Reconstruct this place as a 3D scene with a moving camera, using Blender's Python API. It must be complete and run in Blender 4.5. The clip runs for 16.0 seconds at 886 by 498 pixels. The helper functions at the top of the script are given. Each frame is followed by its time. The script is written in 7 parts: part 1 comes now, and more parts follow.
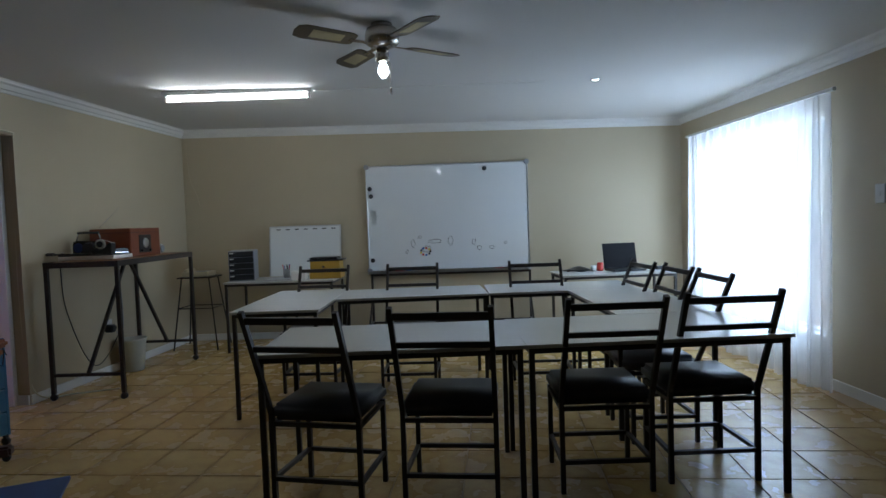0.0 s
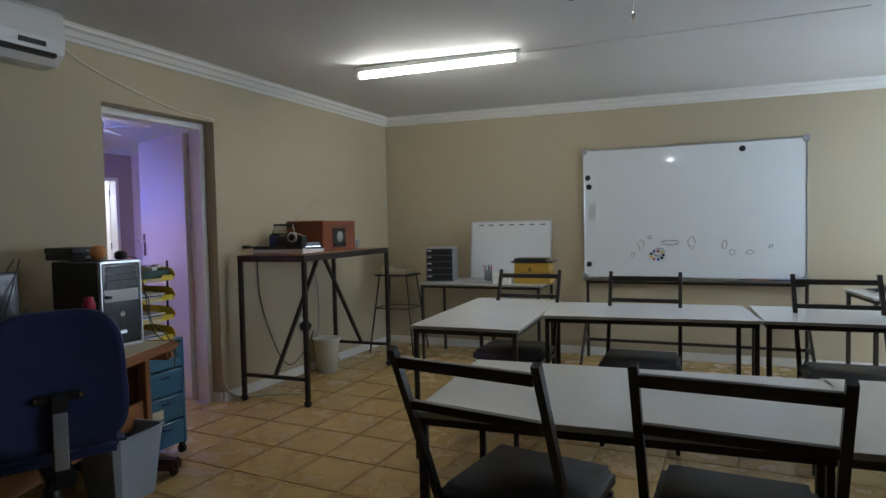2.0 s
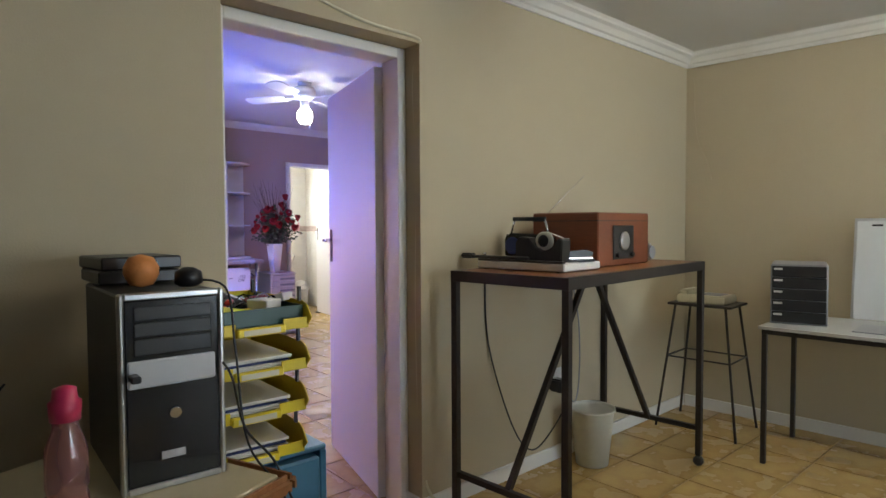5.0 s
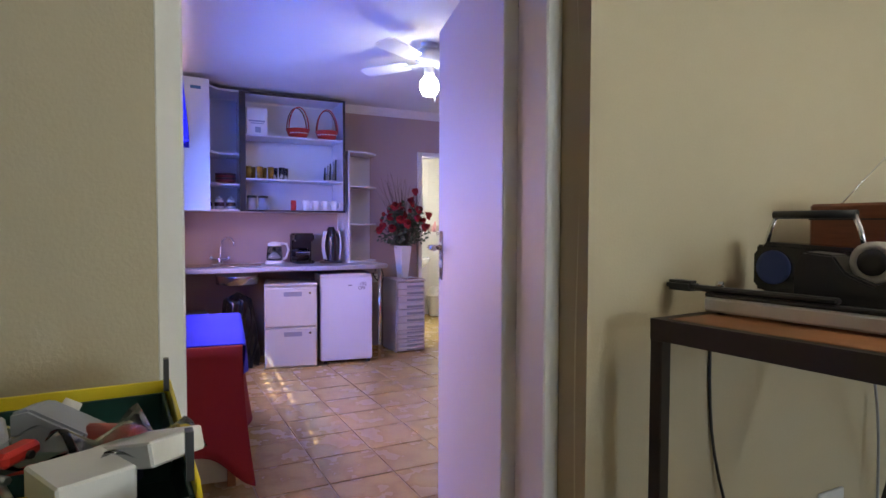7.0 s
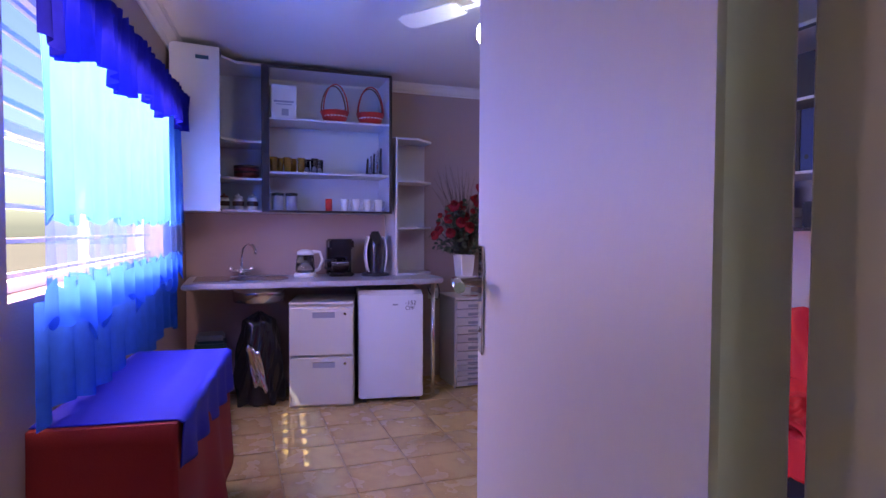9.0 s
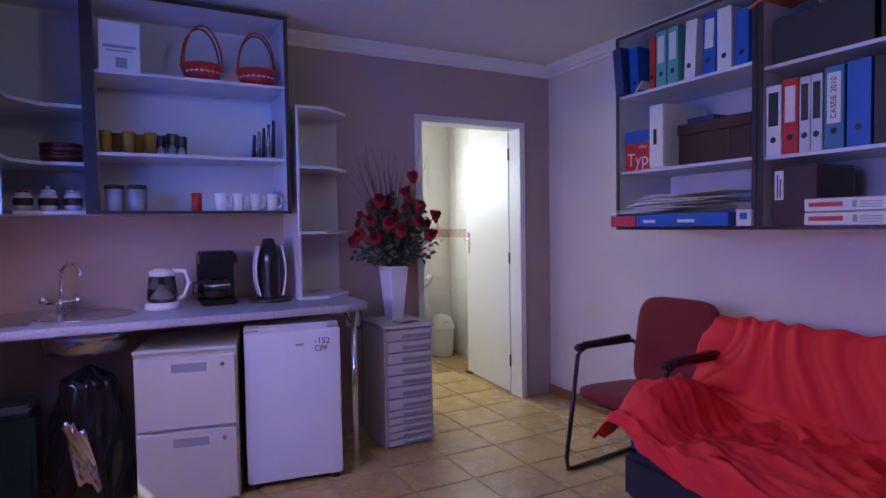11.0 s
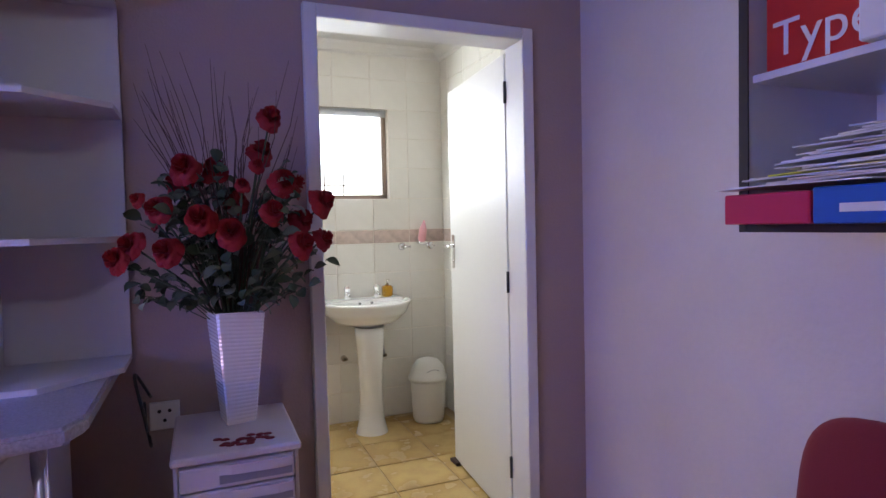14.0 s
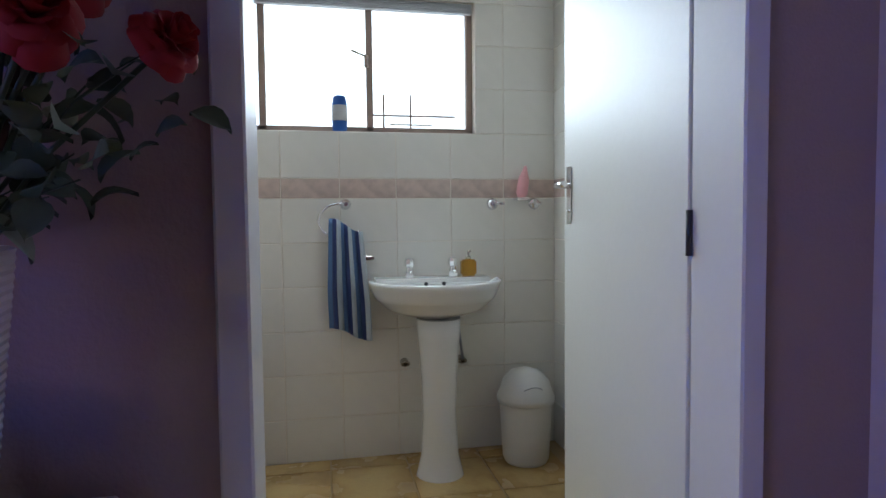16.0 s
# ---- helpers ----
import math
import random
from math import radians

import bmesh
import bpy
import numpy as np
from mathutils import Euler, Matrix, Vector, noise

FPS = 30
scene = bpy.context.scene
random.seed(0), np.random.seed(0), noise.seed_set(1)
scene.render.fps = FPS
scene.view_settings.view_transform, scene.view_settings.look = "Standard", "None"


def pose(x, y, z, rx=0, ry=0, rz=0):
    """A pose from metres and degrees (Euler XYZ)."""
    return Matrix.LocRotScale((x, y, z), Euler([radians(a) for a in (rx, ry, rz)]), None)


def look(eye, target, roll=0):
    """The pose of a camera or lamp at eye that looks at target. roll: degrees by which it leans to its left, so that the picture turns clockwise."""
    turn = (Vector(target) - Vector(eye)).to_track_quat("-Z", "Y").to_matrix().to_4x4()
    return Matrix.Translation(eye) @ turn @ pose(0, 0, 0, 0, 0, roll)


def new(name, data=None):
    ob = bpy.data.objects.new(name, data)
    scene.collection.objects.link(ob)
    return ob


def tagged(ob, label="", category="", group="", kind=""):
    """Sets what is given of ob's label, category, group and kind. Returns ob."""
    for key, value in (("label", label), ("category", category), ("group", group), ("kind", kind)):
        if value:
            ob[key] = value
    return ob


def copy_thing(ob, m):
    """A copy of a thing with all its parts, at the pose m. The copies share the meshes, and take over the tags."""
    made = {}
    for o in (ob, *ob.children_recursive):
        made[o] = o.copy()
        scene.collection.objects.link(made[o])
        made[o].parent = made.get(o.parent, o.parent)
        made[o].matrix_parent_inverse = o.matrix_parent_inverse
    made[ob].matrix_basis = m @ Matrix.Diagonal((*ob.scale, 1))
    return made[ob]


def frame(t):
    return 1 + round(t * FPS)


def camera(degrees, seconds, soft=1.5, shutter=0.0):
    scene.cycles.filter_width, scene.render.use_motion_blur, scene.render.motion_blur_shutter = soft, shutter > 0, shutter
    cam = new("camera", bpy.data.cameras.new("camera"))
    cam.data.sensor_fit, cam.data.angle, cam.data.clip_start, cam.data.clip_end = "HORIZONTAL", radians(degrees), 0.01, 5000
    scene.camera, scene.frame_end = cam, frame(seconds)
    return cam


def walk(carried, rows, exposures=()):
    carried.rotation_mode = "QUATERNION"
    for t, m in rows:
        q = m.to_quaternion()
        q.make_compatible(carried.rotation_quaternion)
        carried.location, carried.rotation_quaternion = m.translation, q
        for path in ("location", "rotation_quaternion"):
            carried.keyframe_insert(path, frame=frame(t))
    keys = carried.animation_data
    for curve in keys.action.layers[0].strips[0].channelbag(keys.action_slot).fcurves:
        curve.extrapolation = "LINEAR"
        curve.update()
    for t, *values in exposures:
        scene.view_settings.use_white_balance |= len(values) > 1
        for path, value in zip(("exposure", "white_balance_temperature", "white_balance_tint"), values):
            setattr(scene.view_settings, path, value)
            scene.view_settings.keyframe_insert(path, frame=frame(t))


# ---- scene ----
cam = camera(74.0, 16.0)
PATH = [
    (0, (0.969, -0.265, 1.298), (0.782, 1.724, 1.205), -2.0),
    (0.5, (0.939, -0.055, 1.291), (0.611, 1.916, 1.202), -1.9),
    (1, (0.906, 0.203, 1.299), (0.388, 2.132, 1.211), -1.7),
    (1.5, (0.848, 0.452, 1.294), (0.138, 2.319, 1.21), -1.4),
    (2, (0.704, 0.721, 1.279), (-0.162, 2.522, 1.198), -1.2),
    (2.5, (0.56, 1.004, 1.285), (-0.432, 2.739, 1.201), -0.9),
    (3, (0.36, 1.31, 1.286), (-0.763, 2.963, 1.206), -0.9),
    (3.5, (0.202, 1.561, 1.29), (-1.048, 3.12, 1.207), -0.8),
    (4, (-0.086, 1.808, 1.275), (-1.427, 3.289, 1.197), -0.7),
    (6.5, (-1.417, 2.851, 1.28), (-3.131, 3.879, 1.197), 0.2),
    (7, (-1.645, 3.015, 1.277), (-3.424, 3.925, 1.2), 0.2),
    (7.5, (-1.878, 3.174, 1.287), (-3.716, 3.959, 1.212), 0.2),
    (8, (-2.132, 3.362, 1.263), (-4.019, 4.022, 1.197), 0.3),
    (10.3, (-3.458, 3.793, 1.322), (-5.308, 4.548, 1.239), -0.3),
    (10.5, (-3.587, 3.831, 1.315), (-5.409, 4.651, 1.238), -0.4),
    (11, (-3.888, 3.981, 1.324), (-5.654, 4.917, 1.245), -0.9),
    (11.5, (-4.166, 4.161, 1.317), (-5.901, 5.153, 1.241), -0.9),
    (12, (-4.446, 4.411, 1.331), (-6.174, 5.416, 1.248), -1.0),
    (12.5, (-4.696, 4.665, 1.329), (-6.431, 5.657, 1.246), -1.2),
    (13, (-4.943, 4.951, 1.324), (-6.704, 5.895, 1.241), -1.3),
    (13.5, (-5.176, 5.186, 1.326), (-6.982, 6.043, 1.245), -1.2),
    (14, (-5.471, 5.37, 1.315), (-7.32, 6.128, 1.233), -1.3),
    (14.5, (-5.729, 5.569, 1.276), (-7.621, 6.21, 1.197), -1.3),
    (15, (-6.006, 5.723, 1.237), (-7.935, 6.242, 1.143), -1.3),
    (15.5, (-6.302, 5.8, 1.165), (-8.249, 6.244, 1.064), -1.0),
    (16, (-6.642, 5.872, 1.093), (-8.604, 6.263, 0.998), -0.6),
]
walk(cam, [(t, look(eye, target, roll)) for t, eye, target, roll in PATH],
     exposures=[(0.0, 0.0, 5600, 9), (1.5, 0.2, 5900, 10), (2.5, 0.7, 6300, 10), (3.5, 0.95, 6500, 10), (7.0, 1.05, 6900, 8), (8.0, 0.85, 6900, 9), (9.2, 0.5, 6500, 7), (10.5, 0.15, 6100, 7), (11.5, 0.4, 6500, 10), (12.5, 0.72, 6600, 10), (14.5, 0.05, 6300, 8), (16.0, -0.45, 5700, 4)])

# ---- world, sun, large lights ----
SUN_DIR = Vector((-0.25, 0.62, -1.05))
world = bpy.data.worlds.new("sky")
scene.world = world
world.use_nodes = True
wn = world.node_tree
sky = wn.nodes.new("ShaderNodeTexSky")
sky.sky_type, sky.sun_disc = "NISHITA", False
sky.sun_elevation = math.asin(1.05 / SUN_DIR.length)
sky.sun_rotation = math.atan2(0.25, -0.62)
wn.links.new(sky.outputs[0], wn.nodes["Background"].inputs[0])
wn.nodes["Background"].inputs[1].default_value = 0.15
sun = new("sun", bpy.data.lights.new("sun", "SUN"))
sun.data.energy, sun.data.angle, sun.data.color = 5.0, radians(0.5), (1.0, 0.95, 0.87)
sun.rotation_euler = SUN_DIR.to_track_quat("-Z", "Y").to_euler()


def window_light(name, place, aim, width, height, watts, color):
    """Skylight that enters by a window."""
    lamp = new(name, bpy.data.lights.new(name, "AREA"))
    lamp.data.shape, lamp.data.size, lamp.data.size_y = "RECTANGLE", width, height
    lamp.data.energy, lamp.data.color = watts, color
    lamp.matrix_world = look(place, Vector(place) + Vector(aim))
    return lamp


FANX, FANY = -4.98, 4.425
KIT = Vector((-0.33, 0.355, 0.0))  # the kitchen's and the bathroom's numbers are taken from their own origin
window_light("window_light_office", (3.50, 5.05, 1.25), (-1, -0.12, -0.1), 2.0, 1.6, 95, (0.70, 0.85, 1.0))
window_light("window_light_kitchen", (-5.45, 3.02, 1.55), (0.08, 1, -0.42), 1.9, 0.9, 108, (1.0, 0.62, 0.68))
window_light("window_light_bathroom", (-9.30, 5.95, 1.85), (1, 0, -0.2), 1.1, 0.55, 22, (0.90, 0.96, 1.0))


# ---- materials ----
def material(name, color, rough=0.6, metal=0.0, grain=0.06, scale=40.0, bump=0.0, big=2.0, blotch=0.08,
             transmission=0.0, alpha=1.0, glow=0.0, sheen=0.0, coat=0.0, vary=0.0, stretch=(1, 1, 1)):
    m = bpy.data.materials.new(name)
    m.use_nodes = True
    n, l = m.node_tree.nodes, m.node_tree.links
    b = n["Principled BSDF"]
    b.inputs["Roughness"].default_value = rough
    b.inputs["Metallic"].default_value = metal
    b.inputs["Transmission Weight"].default_value = transmission
    b.inputs["Alpha"].default_value = alpha
    b.inputs["Sheen Weight"].default_value = sheen
    b.inputs["Coat Weight"].default_value = coat
    if glow:
        b.inputs["Emission Color"].default_value = (*color, 1)
        b.inputs["Emission Strength"].default_value = glow
    tex = n.new("ShaderNodeTexCoord")
    mp = n.new("ShaderNodeMapping")
    mp.inputs["Scale"].default_value = stretch
    l.new(tex.outputs["Object"], mp.inputs[0])
    fine, wide = n.new("ShaderNodeTexNoise"), n.new("ShaderNodeTexNoise")
    fine.inputs["Scale"].default_value, fine.inputs["Detail"].default_value = scale, 5
    wide.inputs["Scale"].default_value, wide.inputs["Detail"].default_value = big, 3
    l.new(mp.outputs[0], fine.inputs[0])
    l.new(mp.outputs[0], wide.inputs[0])
    add = n.new("ShaderNodeMath")
    add.operation = "MULTIPLY_ADD"
    l.new(fine.outputs[0], add.inputs[0])
    add.inputs[1].default_value = grain * 2
    mul = n.new("ShaderNodeMath")
    mul.operation = "MULTIPLY_ADD"
    l.new(wide.outputs[0], mul.inputs[0])
    mul.inputs[1].default_value, mul.inputs[2].default_value = blotch * 2, 1 - grain - blotch
    l.new(mul.outputs[0], add.inputs[2])
    last = add
    if vary:
        info = n.new("ShaderNodeObjectInfo")
        v = n.new("ShaderNodeMath")
        v.operation = "MULTIPLY_ADD"
        l.new(info.outputs["Random"], v.inputs[0])
        v.inputs[1].default_value = vary
        l.new(add.outputs[0], v.inputs[2])
        last = v
    hsv = n.new("ShaderNodeHueSaturation")
    hsv.inputs["Color"].default_value = (*color, 1)
    l.new(last.outputs[0], hsv.inputs["Value"])
    l.new(hsv.outputs[0], b.inputs["Base Color"])
    if bump:
        bp = n.new("ShaderNodeBump")
        bp.inputs["Strength"].default_value, bp.inputs["Distance"].default_value = 1.0, bump
        l.new(fine.outputs[0], bp.inputs["Height"])
        l.new(bp.outputs[0], b.inputs["Normal"])
    return m


def sheer(name, color, through_share, see, gaps=None):
    """Thin cloth: part of the light passes straight, part is scattered through."""
    m = bpy.data.materials.new(name)
    m.use_nodes = True
    n, l = m.node_tree.nodes, m.node_tree.links
    n.remove(n["Principled BSDF"])
    out = n["Material Output"]
    dif, tra, clear = n.new("ShaderNodeBsdfDiffuse"), n.new("ShaderNodeBsdfTranslucent"), n.new("ShaderNodeBsdfTransparent")
    weave = n.new("ShaderNodeTexNoise")
    weave.inputs["Scale"].default_value = 9
    hsv = n.new("ShaderNodeHueSaturation")
    hsv.inputs["Color"].default_value = (*color, 1)
    mr = n.new("ShaderNodeMapRange")
    mr.inputs["To Min"].default_value, mr.inputs["To Max"].default_value = 0.8, 1.15
    l.new(weave.outputs[0], mr.inputs[0])
    l.new(mr.outputs[0], hsv.inputs["Value"])
    for s in (dif, tra):
        l.new(hsv.outputs[0], s.inputs[0])
    clear.inputs[0].default_value = (*(gaps or [min(1, c * 1.1 + 0.05) for c in color]), 1)
    a, b = n.new("ShaderNodeMixShader"), n.new("ShaderNodeMixShader")
    a.inputs[0].default_value, b.inputs[0].default_value = through_share, see
    l.new(dif.outputs[0], a.inputs[1])
    l.new(tra.outputs[0], a.inputs[2])
    l.new(a.outputs[0], b.inputs[1])
    l.new(clear.outputs[0], b.inputs[2])
    l.new(b.outputs[0], out.inputs[0])
    return m


OFFICE_PAINT = material("office_wall_paint", (0.50, 0.43, 0.30), 0.75, grain=0.03, scale=160, bump=0.0007, big=1.5, blotch=0.05)
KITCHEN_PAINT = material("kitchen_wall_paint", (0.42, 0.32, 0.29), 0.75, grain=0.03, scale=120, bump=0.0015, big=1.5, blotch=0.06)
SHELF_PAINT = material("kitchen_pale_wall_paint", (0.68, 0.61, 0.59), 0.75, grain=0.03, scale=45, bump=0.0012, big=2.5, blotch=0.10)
CEILING = material("ceiling_paint", (0.68, 0.67, 0.65), 0.85, grain=0.02, scale=200, bump=0.0008, big=1.0, blotch=0.04)
TRIM = material("white_trim_paint", (0.76, 0.75, 0.72), 0.45, grain=0.02, scale=50, bump=0.0005, blotch=0.03)


def mottled_tile(name, light, dark, half, rough):
    """Cloudy glazed tile: two earth tones in clouds that differ from tile to tile, browner towards the fired edge."""
    m = bpy.data.materials.new(name)
    m.use_nodes = True
    n, l = m.node_tree.nodes, m.node_tree.links
    b = n["Principled BSDF"]
    tex, info = n.new("ShaderNodeTexCoord"), n.new("ShaderNodeObjectInfo")

    def calc(kind, a, c=0.0, d=0.0):
        node = n.new("ShaderNodeMath")
        node.operation = kind
        for socket, value in zip(node.inputs, (a, c, d)):
            if hasattr(value, "links"):
                l.new(value, socket)
            else:
                socket.default_value = value
        return node.outputs[0]

    shift = n.new("ShaderNodeVectorMath")
    shift.operation = "ADD"
    l.new(tex.outputs["Object"], shift.inputs[0])
    l.new(calc("MULTIPLY", info.outputs["Random"], 37.0), shift.inputs[1])
    cloud, grit = n.new("ShaderNodeTexNoise"), n.new("ShaderNodeTexNoise")
    cloud.inputs["Scale"].default_value, cloud.inputs["Detail"].default_value = 6.5, 4
    grit.inputs["Scale"].default_value, grit.inputs["Detail"].default_value = 70, 4
    for t in (cloud, grit):
        l.new(shift.outputs[0], t.inputs[0])
    xyz = n.new("ShaderNodeSeparateXYZ")
    l.new(tex.outputs["Object"], xyz.inputs[0])
    edge = calc("MAXIMUM", calc("ABSOLUTE", xyz.outputs[0]), calc("ABSOLUTE", xyz.outputs[1]))
    edge = calc("MULTIPLY_ADD", cloud.outputs[0], 0.05, edge)
    rim = n.new("ShaderNodeMapRange")
    rim.interpolation_type = "SMOOTHSTEP"
    l.new(edge, rim.inputs[0])
    rim.inputs[1].default_value, rim.inputs[2].default_value, rim.inputs[4].default_value = half * 0.88, half * 1.20, 0.32
    spread = n.new("ShaderNodeMapRange")
    l.new(cloud.outputs[0], spread.inputs[0])
    spread.inputs[1].default_value, spread.inputs[2].default_value, spread.inputs[4].default_value = 0.40, 0.66, 0.75
    share = calc("MINIMUM", calc("ADD", rim.outputs[0], spread.outputs[0]), 1.0)
    mix = n.new("ShaderNodeMix")
    mix.data_type = "RGBA"
    l.new(share, mix.inputs[0])
    mix.inputs[6].default_value, mix.inputs[7].default_value = (*light, 1), (*dark, 1)
    hsv = n.new("ShaderNodeHueSaturation")
    l.new(mix.outputs[2], hsv.inputs["Color"])
    l.new(calc("ADD", calc("MULTIPLY_ADD", grit.outputs[0], 0.16, 0.86), calc("MULTIPLY", info.outputs["Random"], 0.12)), hsv.inputs["Value"])
    l.new(hsv.outputs[0], b.inputs["Base Color"])
    l.new(calc("MULTIPLY_ADD", cloud.outputs[0], 0.22, rough - 0.1), b.inputs["Roughness"])
    bump = n.new("ShaderNodeBump")
    bump.inputs["Strength"].default_value, bump.inputs["Distance"].default_value = 1.0, 0.0005
    l.new(cloud.outputs[0], bump.inputs["Height"])
    l.new(bump.outputs[0], b.inputs["Normal"])
    return m


TILE = mottled_tile("floor_tile", (0.58, 0.41, 0.165), (0.39, 0.24, 0.085), 0.172, 0.25)
TILE_FAR = material("floor_tile_joined", (0.45, 0.30, 0.13), 0.3, grain=0.06, scale=25, bump=0.0006, big=5, blotch=0.16)
GROUT = material("grout", (0.40, 0.29, 0.15), 0.9, grain=0.1, scale=80)
WTILE = material("bathroom_wall_tile", (0.80, 0.78, 0.72), 0.12, grain=0.02, scale=20, big=5, blotch=0.03, vary=0.03, coat=0.3)
WGROUT = material("wall_grout", (0.82, 0.77, 0.68), 0.9, grain=0.08, scale=60)
BORDER = material("border_tile", (0.60, 0.48, 0.42), 0.15, grain=0.2, scale=25, big=12, blotch=0.25, coat=0.3)
DARK_STEEL = material("black_painted_steel", (0.034, 0.027, 0.023), 0.45, metal=0.2, grain=0.15, scale=60, big=8, blotch=0.2)
WHITE_LAM = material("white_laminate", (0.82, 0.83, 0.82), 0.22, grain=0.015, scale=30, blotch=0.03, coat=0.2)
EDGE_LAM = material("grey_laminate_edge", (0.45, 0.43, 0.40), 0.5)
BLACK_VINYL = material("black_vinyl", (0.030, 0.030, 0.036), 0.45, grain=0.1, scale=120, bump=0.0006)
BOARD = material("whiteboard_enamel", (0.80, 0.82, 0.83), 0.10, grain=0.01, scale=6, blotch=0.02, coat=0.6)
ALU = material("aluminium", (0.62, 0.63, 0.65), 0.3, metal=1.0, grain=0.04, scale=90)
CHROME = material("chrome", (0.82, 0.82, 0.84), 0.08, metal=1.0, grain=0.01)
BRASS = material("brushed_nickel", (0.50, 0.46, 0.40), 0.25, metal=1.0, grain=0.05)
BLACK_PLASTIC = material("black_plastic", (0.02, 0.02, 0.022), 0.35, grain=0.06, scale=90)
BLACK_GLOSS = material("glossy_black_plastic", (0.012, 0.012, 0.014), 0.2, grain=0.02, coat=0.15)
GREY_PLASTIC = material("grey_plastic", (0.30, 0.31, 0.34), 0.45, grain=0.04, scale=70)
LIGHT_PLASTIC = material("light_grey_plastic", (0.55, 0.56, 0.58), 0.4, grain=0.03, scale=70)
WHITE_PLASTIC = material("white_plastic", (0.74, 0.74, 0.72), 0.35, grain=0.02, scale=60)
CREAM_PLASTIC = material("cream_plastic", (0.66, 0.62, 0.46), 0.4, grain=0.03)
RED_WOOD = material("reddish_wood_veneer", (0.20, 0.055, 0.022), 0.35, grain=0.25, scale=14, big=3, blotch=0.15, stretch=(1, 10, 10), coat=0.2)
BROWN_WOOD = material("orange_brown_wood", (0.30, 0.12, 0.045), 0.4, grain=0.25, scale=12, blotch=0.12, stretch=(1, 9, 9), coat=0.15)
DESK_TOP = material("worn_cream_laminate", (0.58, 0.50, 0.33), 0.4, grain=0.05, scale=60)
NAVY = material("navy_upholstery", (0.022, 0.032, 0.105), 0.9, grain=0.15, scale=400, bump=0.001, sheen=0.05)
RED_CLOTH = material("red_throw_cloth", (0.76, 0.014, 0.022), 0.75, grain=0.08, scale=200, bump=0.0006)
DARK_RED = material("dark_red_tablecloth", (0.24, 0.008, 0.012), 0.85, grain=0.1, scale=200, bump=0.0006)
BLUE_CLOTH = material("blue_tablecloth", (0.008, 0.012, 0.46), 0.8, grain=0.08, scale=200)
MAROON = material("maroon_upholstery", (0.19, 0.012, 0.022), 0.9, grain=0.2, scale=500, bump=0.001, sheen=0.03)
YELLOW = material("yellow_plastic", (0.78, 0.60, 0.03), 0.35, grain=0.03)
GREEN_TRAY = material("dark_green_plastic", (0.015, 0.06, 0.05), 0.35)
TEAL = material("translucent_blue_plastic", (0.06, 0.20, 0.34), 0.3, grain=0.05, transmission=0.15)
PAPER = material("paper", (0.74, 0.72, 0.68), 0.8, grain=0.03, scale=60)
RED = material("red_plastic", (0.55, 0.03, 0.02), 0.4)
ORANGE = material("orange_peel", (0.75, 0.28, 0.08), 0.5, grain=0.1, scale=120, bump=0.001)
BLUE = material("blue_card", (0.015, 0.10, 0.42), 0.45)
GREEN_FILE = material("sea_green_card", (0.12, 0.42, 0.36), 0.5)
NAVY_CARD = material("navy_card", (0.02, 0.04, 0.16), 0.5)
DARK_FILE = material("mottled_black_card", (0.03, 0.026, 0.026), 0.6, grain=0.3, scale=150)
DARK_BROWN = material("dark_brown_leatherette", (0.05, 0.018, 0.014), 0.45, grain=0.15, scale=60)
SKIN_PINK = material("pink_plastic", (0.80, 0.40, 0.42), 0.4)
GLASS = material("clear_glass", (0.95, 0.97, 0.97), 0.02, grain=0.0, blotch=0.0, transmission=1.0)
PINK_GLASS = material("pink_clear_plastic", (0.85, 0.45, 0.45), 0.08, transmission=0.85, grain=0.0)
AMBER = material("amber_soap", (0.75, 0.42, 0.05), 0.1, transmission=0.6)
CERAMIC = material("white_ceramic", (0.84, 0.84, 0.82), 0.08, grain=0.01, coat=0.5)
STONE_TOP = material("speckled_grey_worktop", (0.42, 0.42, 0.46), 0.3, grain=0.5, scale=140, big=9, blotch=0.06)
FRIDGE = material("white_fridge_enamel", (0.72, 0.74, 0.78), 0.25, grain=0.015, coat=0.2)
FILING = material("cream_steel", (0.60, 0.58, 0.50), 0.35, grain=0.02)
INK = material("black_ink", (0.01, 0.01, 0.012), 0.6)
ROSE = material("red_rose_petals", (0.28, 0.005, 0.010), 0.7, grain=0.25, scale=60)
LEAF = material("rose_leaf", (0.045, 0.075, 0.038), 0.5, grain=0.3, scale=50, big=8, blotch=0.3)
LEAF_GREY = material("greyish_leaf", (0.10, 0.135, 0.085), 0.6, grain=0.3, scale=50, big=8, blotch=0.3)
PALE_LEAF = material("pale_leaf", (0.30, 0.36, 0.27), 0.5, grain=0.2)
TWIG = material("brown_twig", (0.10, 0.06, 0.045), 0.8, grain=0.2)
TOWEL = material("blue_striped_towel", (0.10, 0.18, 0.34), 0.95, grain=0.3, scale=300, bump=0.002)
TOWEL_PALE = material("pale_stripe", (0.45, 0.52, 0.58), 0.95, grain=0.2, scale=300, bump=0.002)
SHEER_WHITE = sheer("white_voile", (0.92, 0.93, 0.96), 0.6, 0.42)
SHEER_BLUE = sheer("blue_voile", (0.05, 0.20, 0.95), 0.75, 0.20, (0.14, 0.34, 1.0))
SUN_BAND = sheer("sun_band_voile", (0.10, 0.24, 0.95), 0.75, 0.85, (0.95, 0.93, 0.97))
DENSE_BLUE = sheer("dark_blue_cloth", (0.02, 0.02, 0.30), 0.3, 0.02)
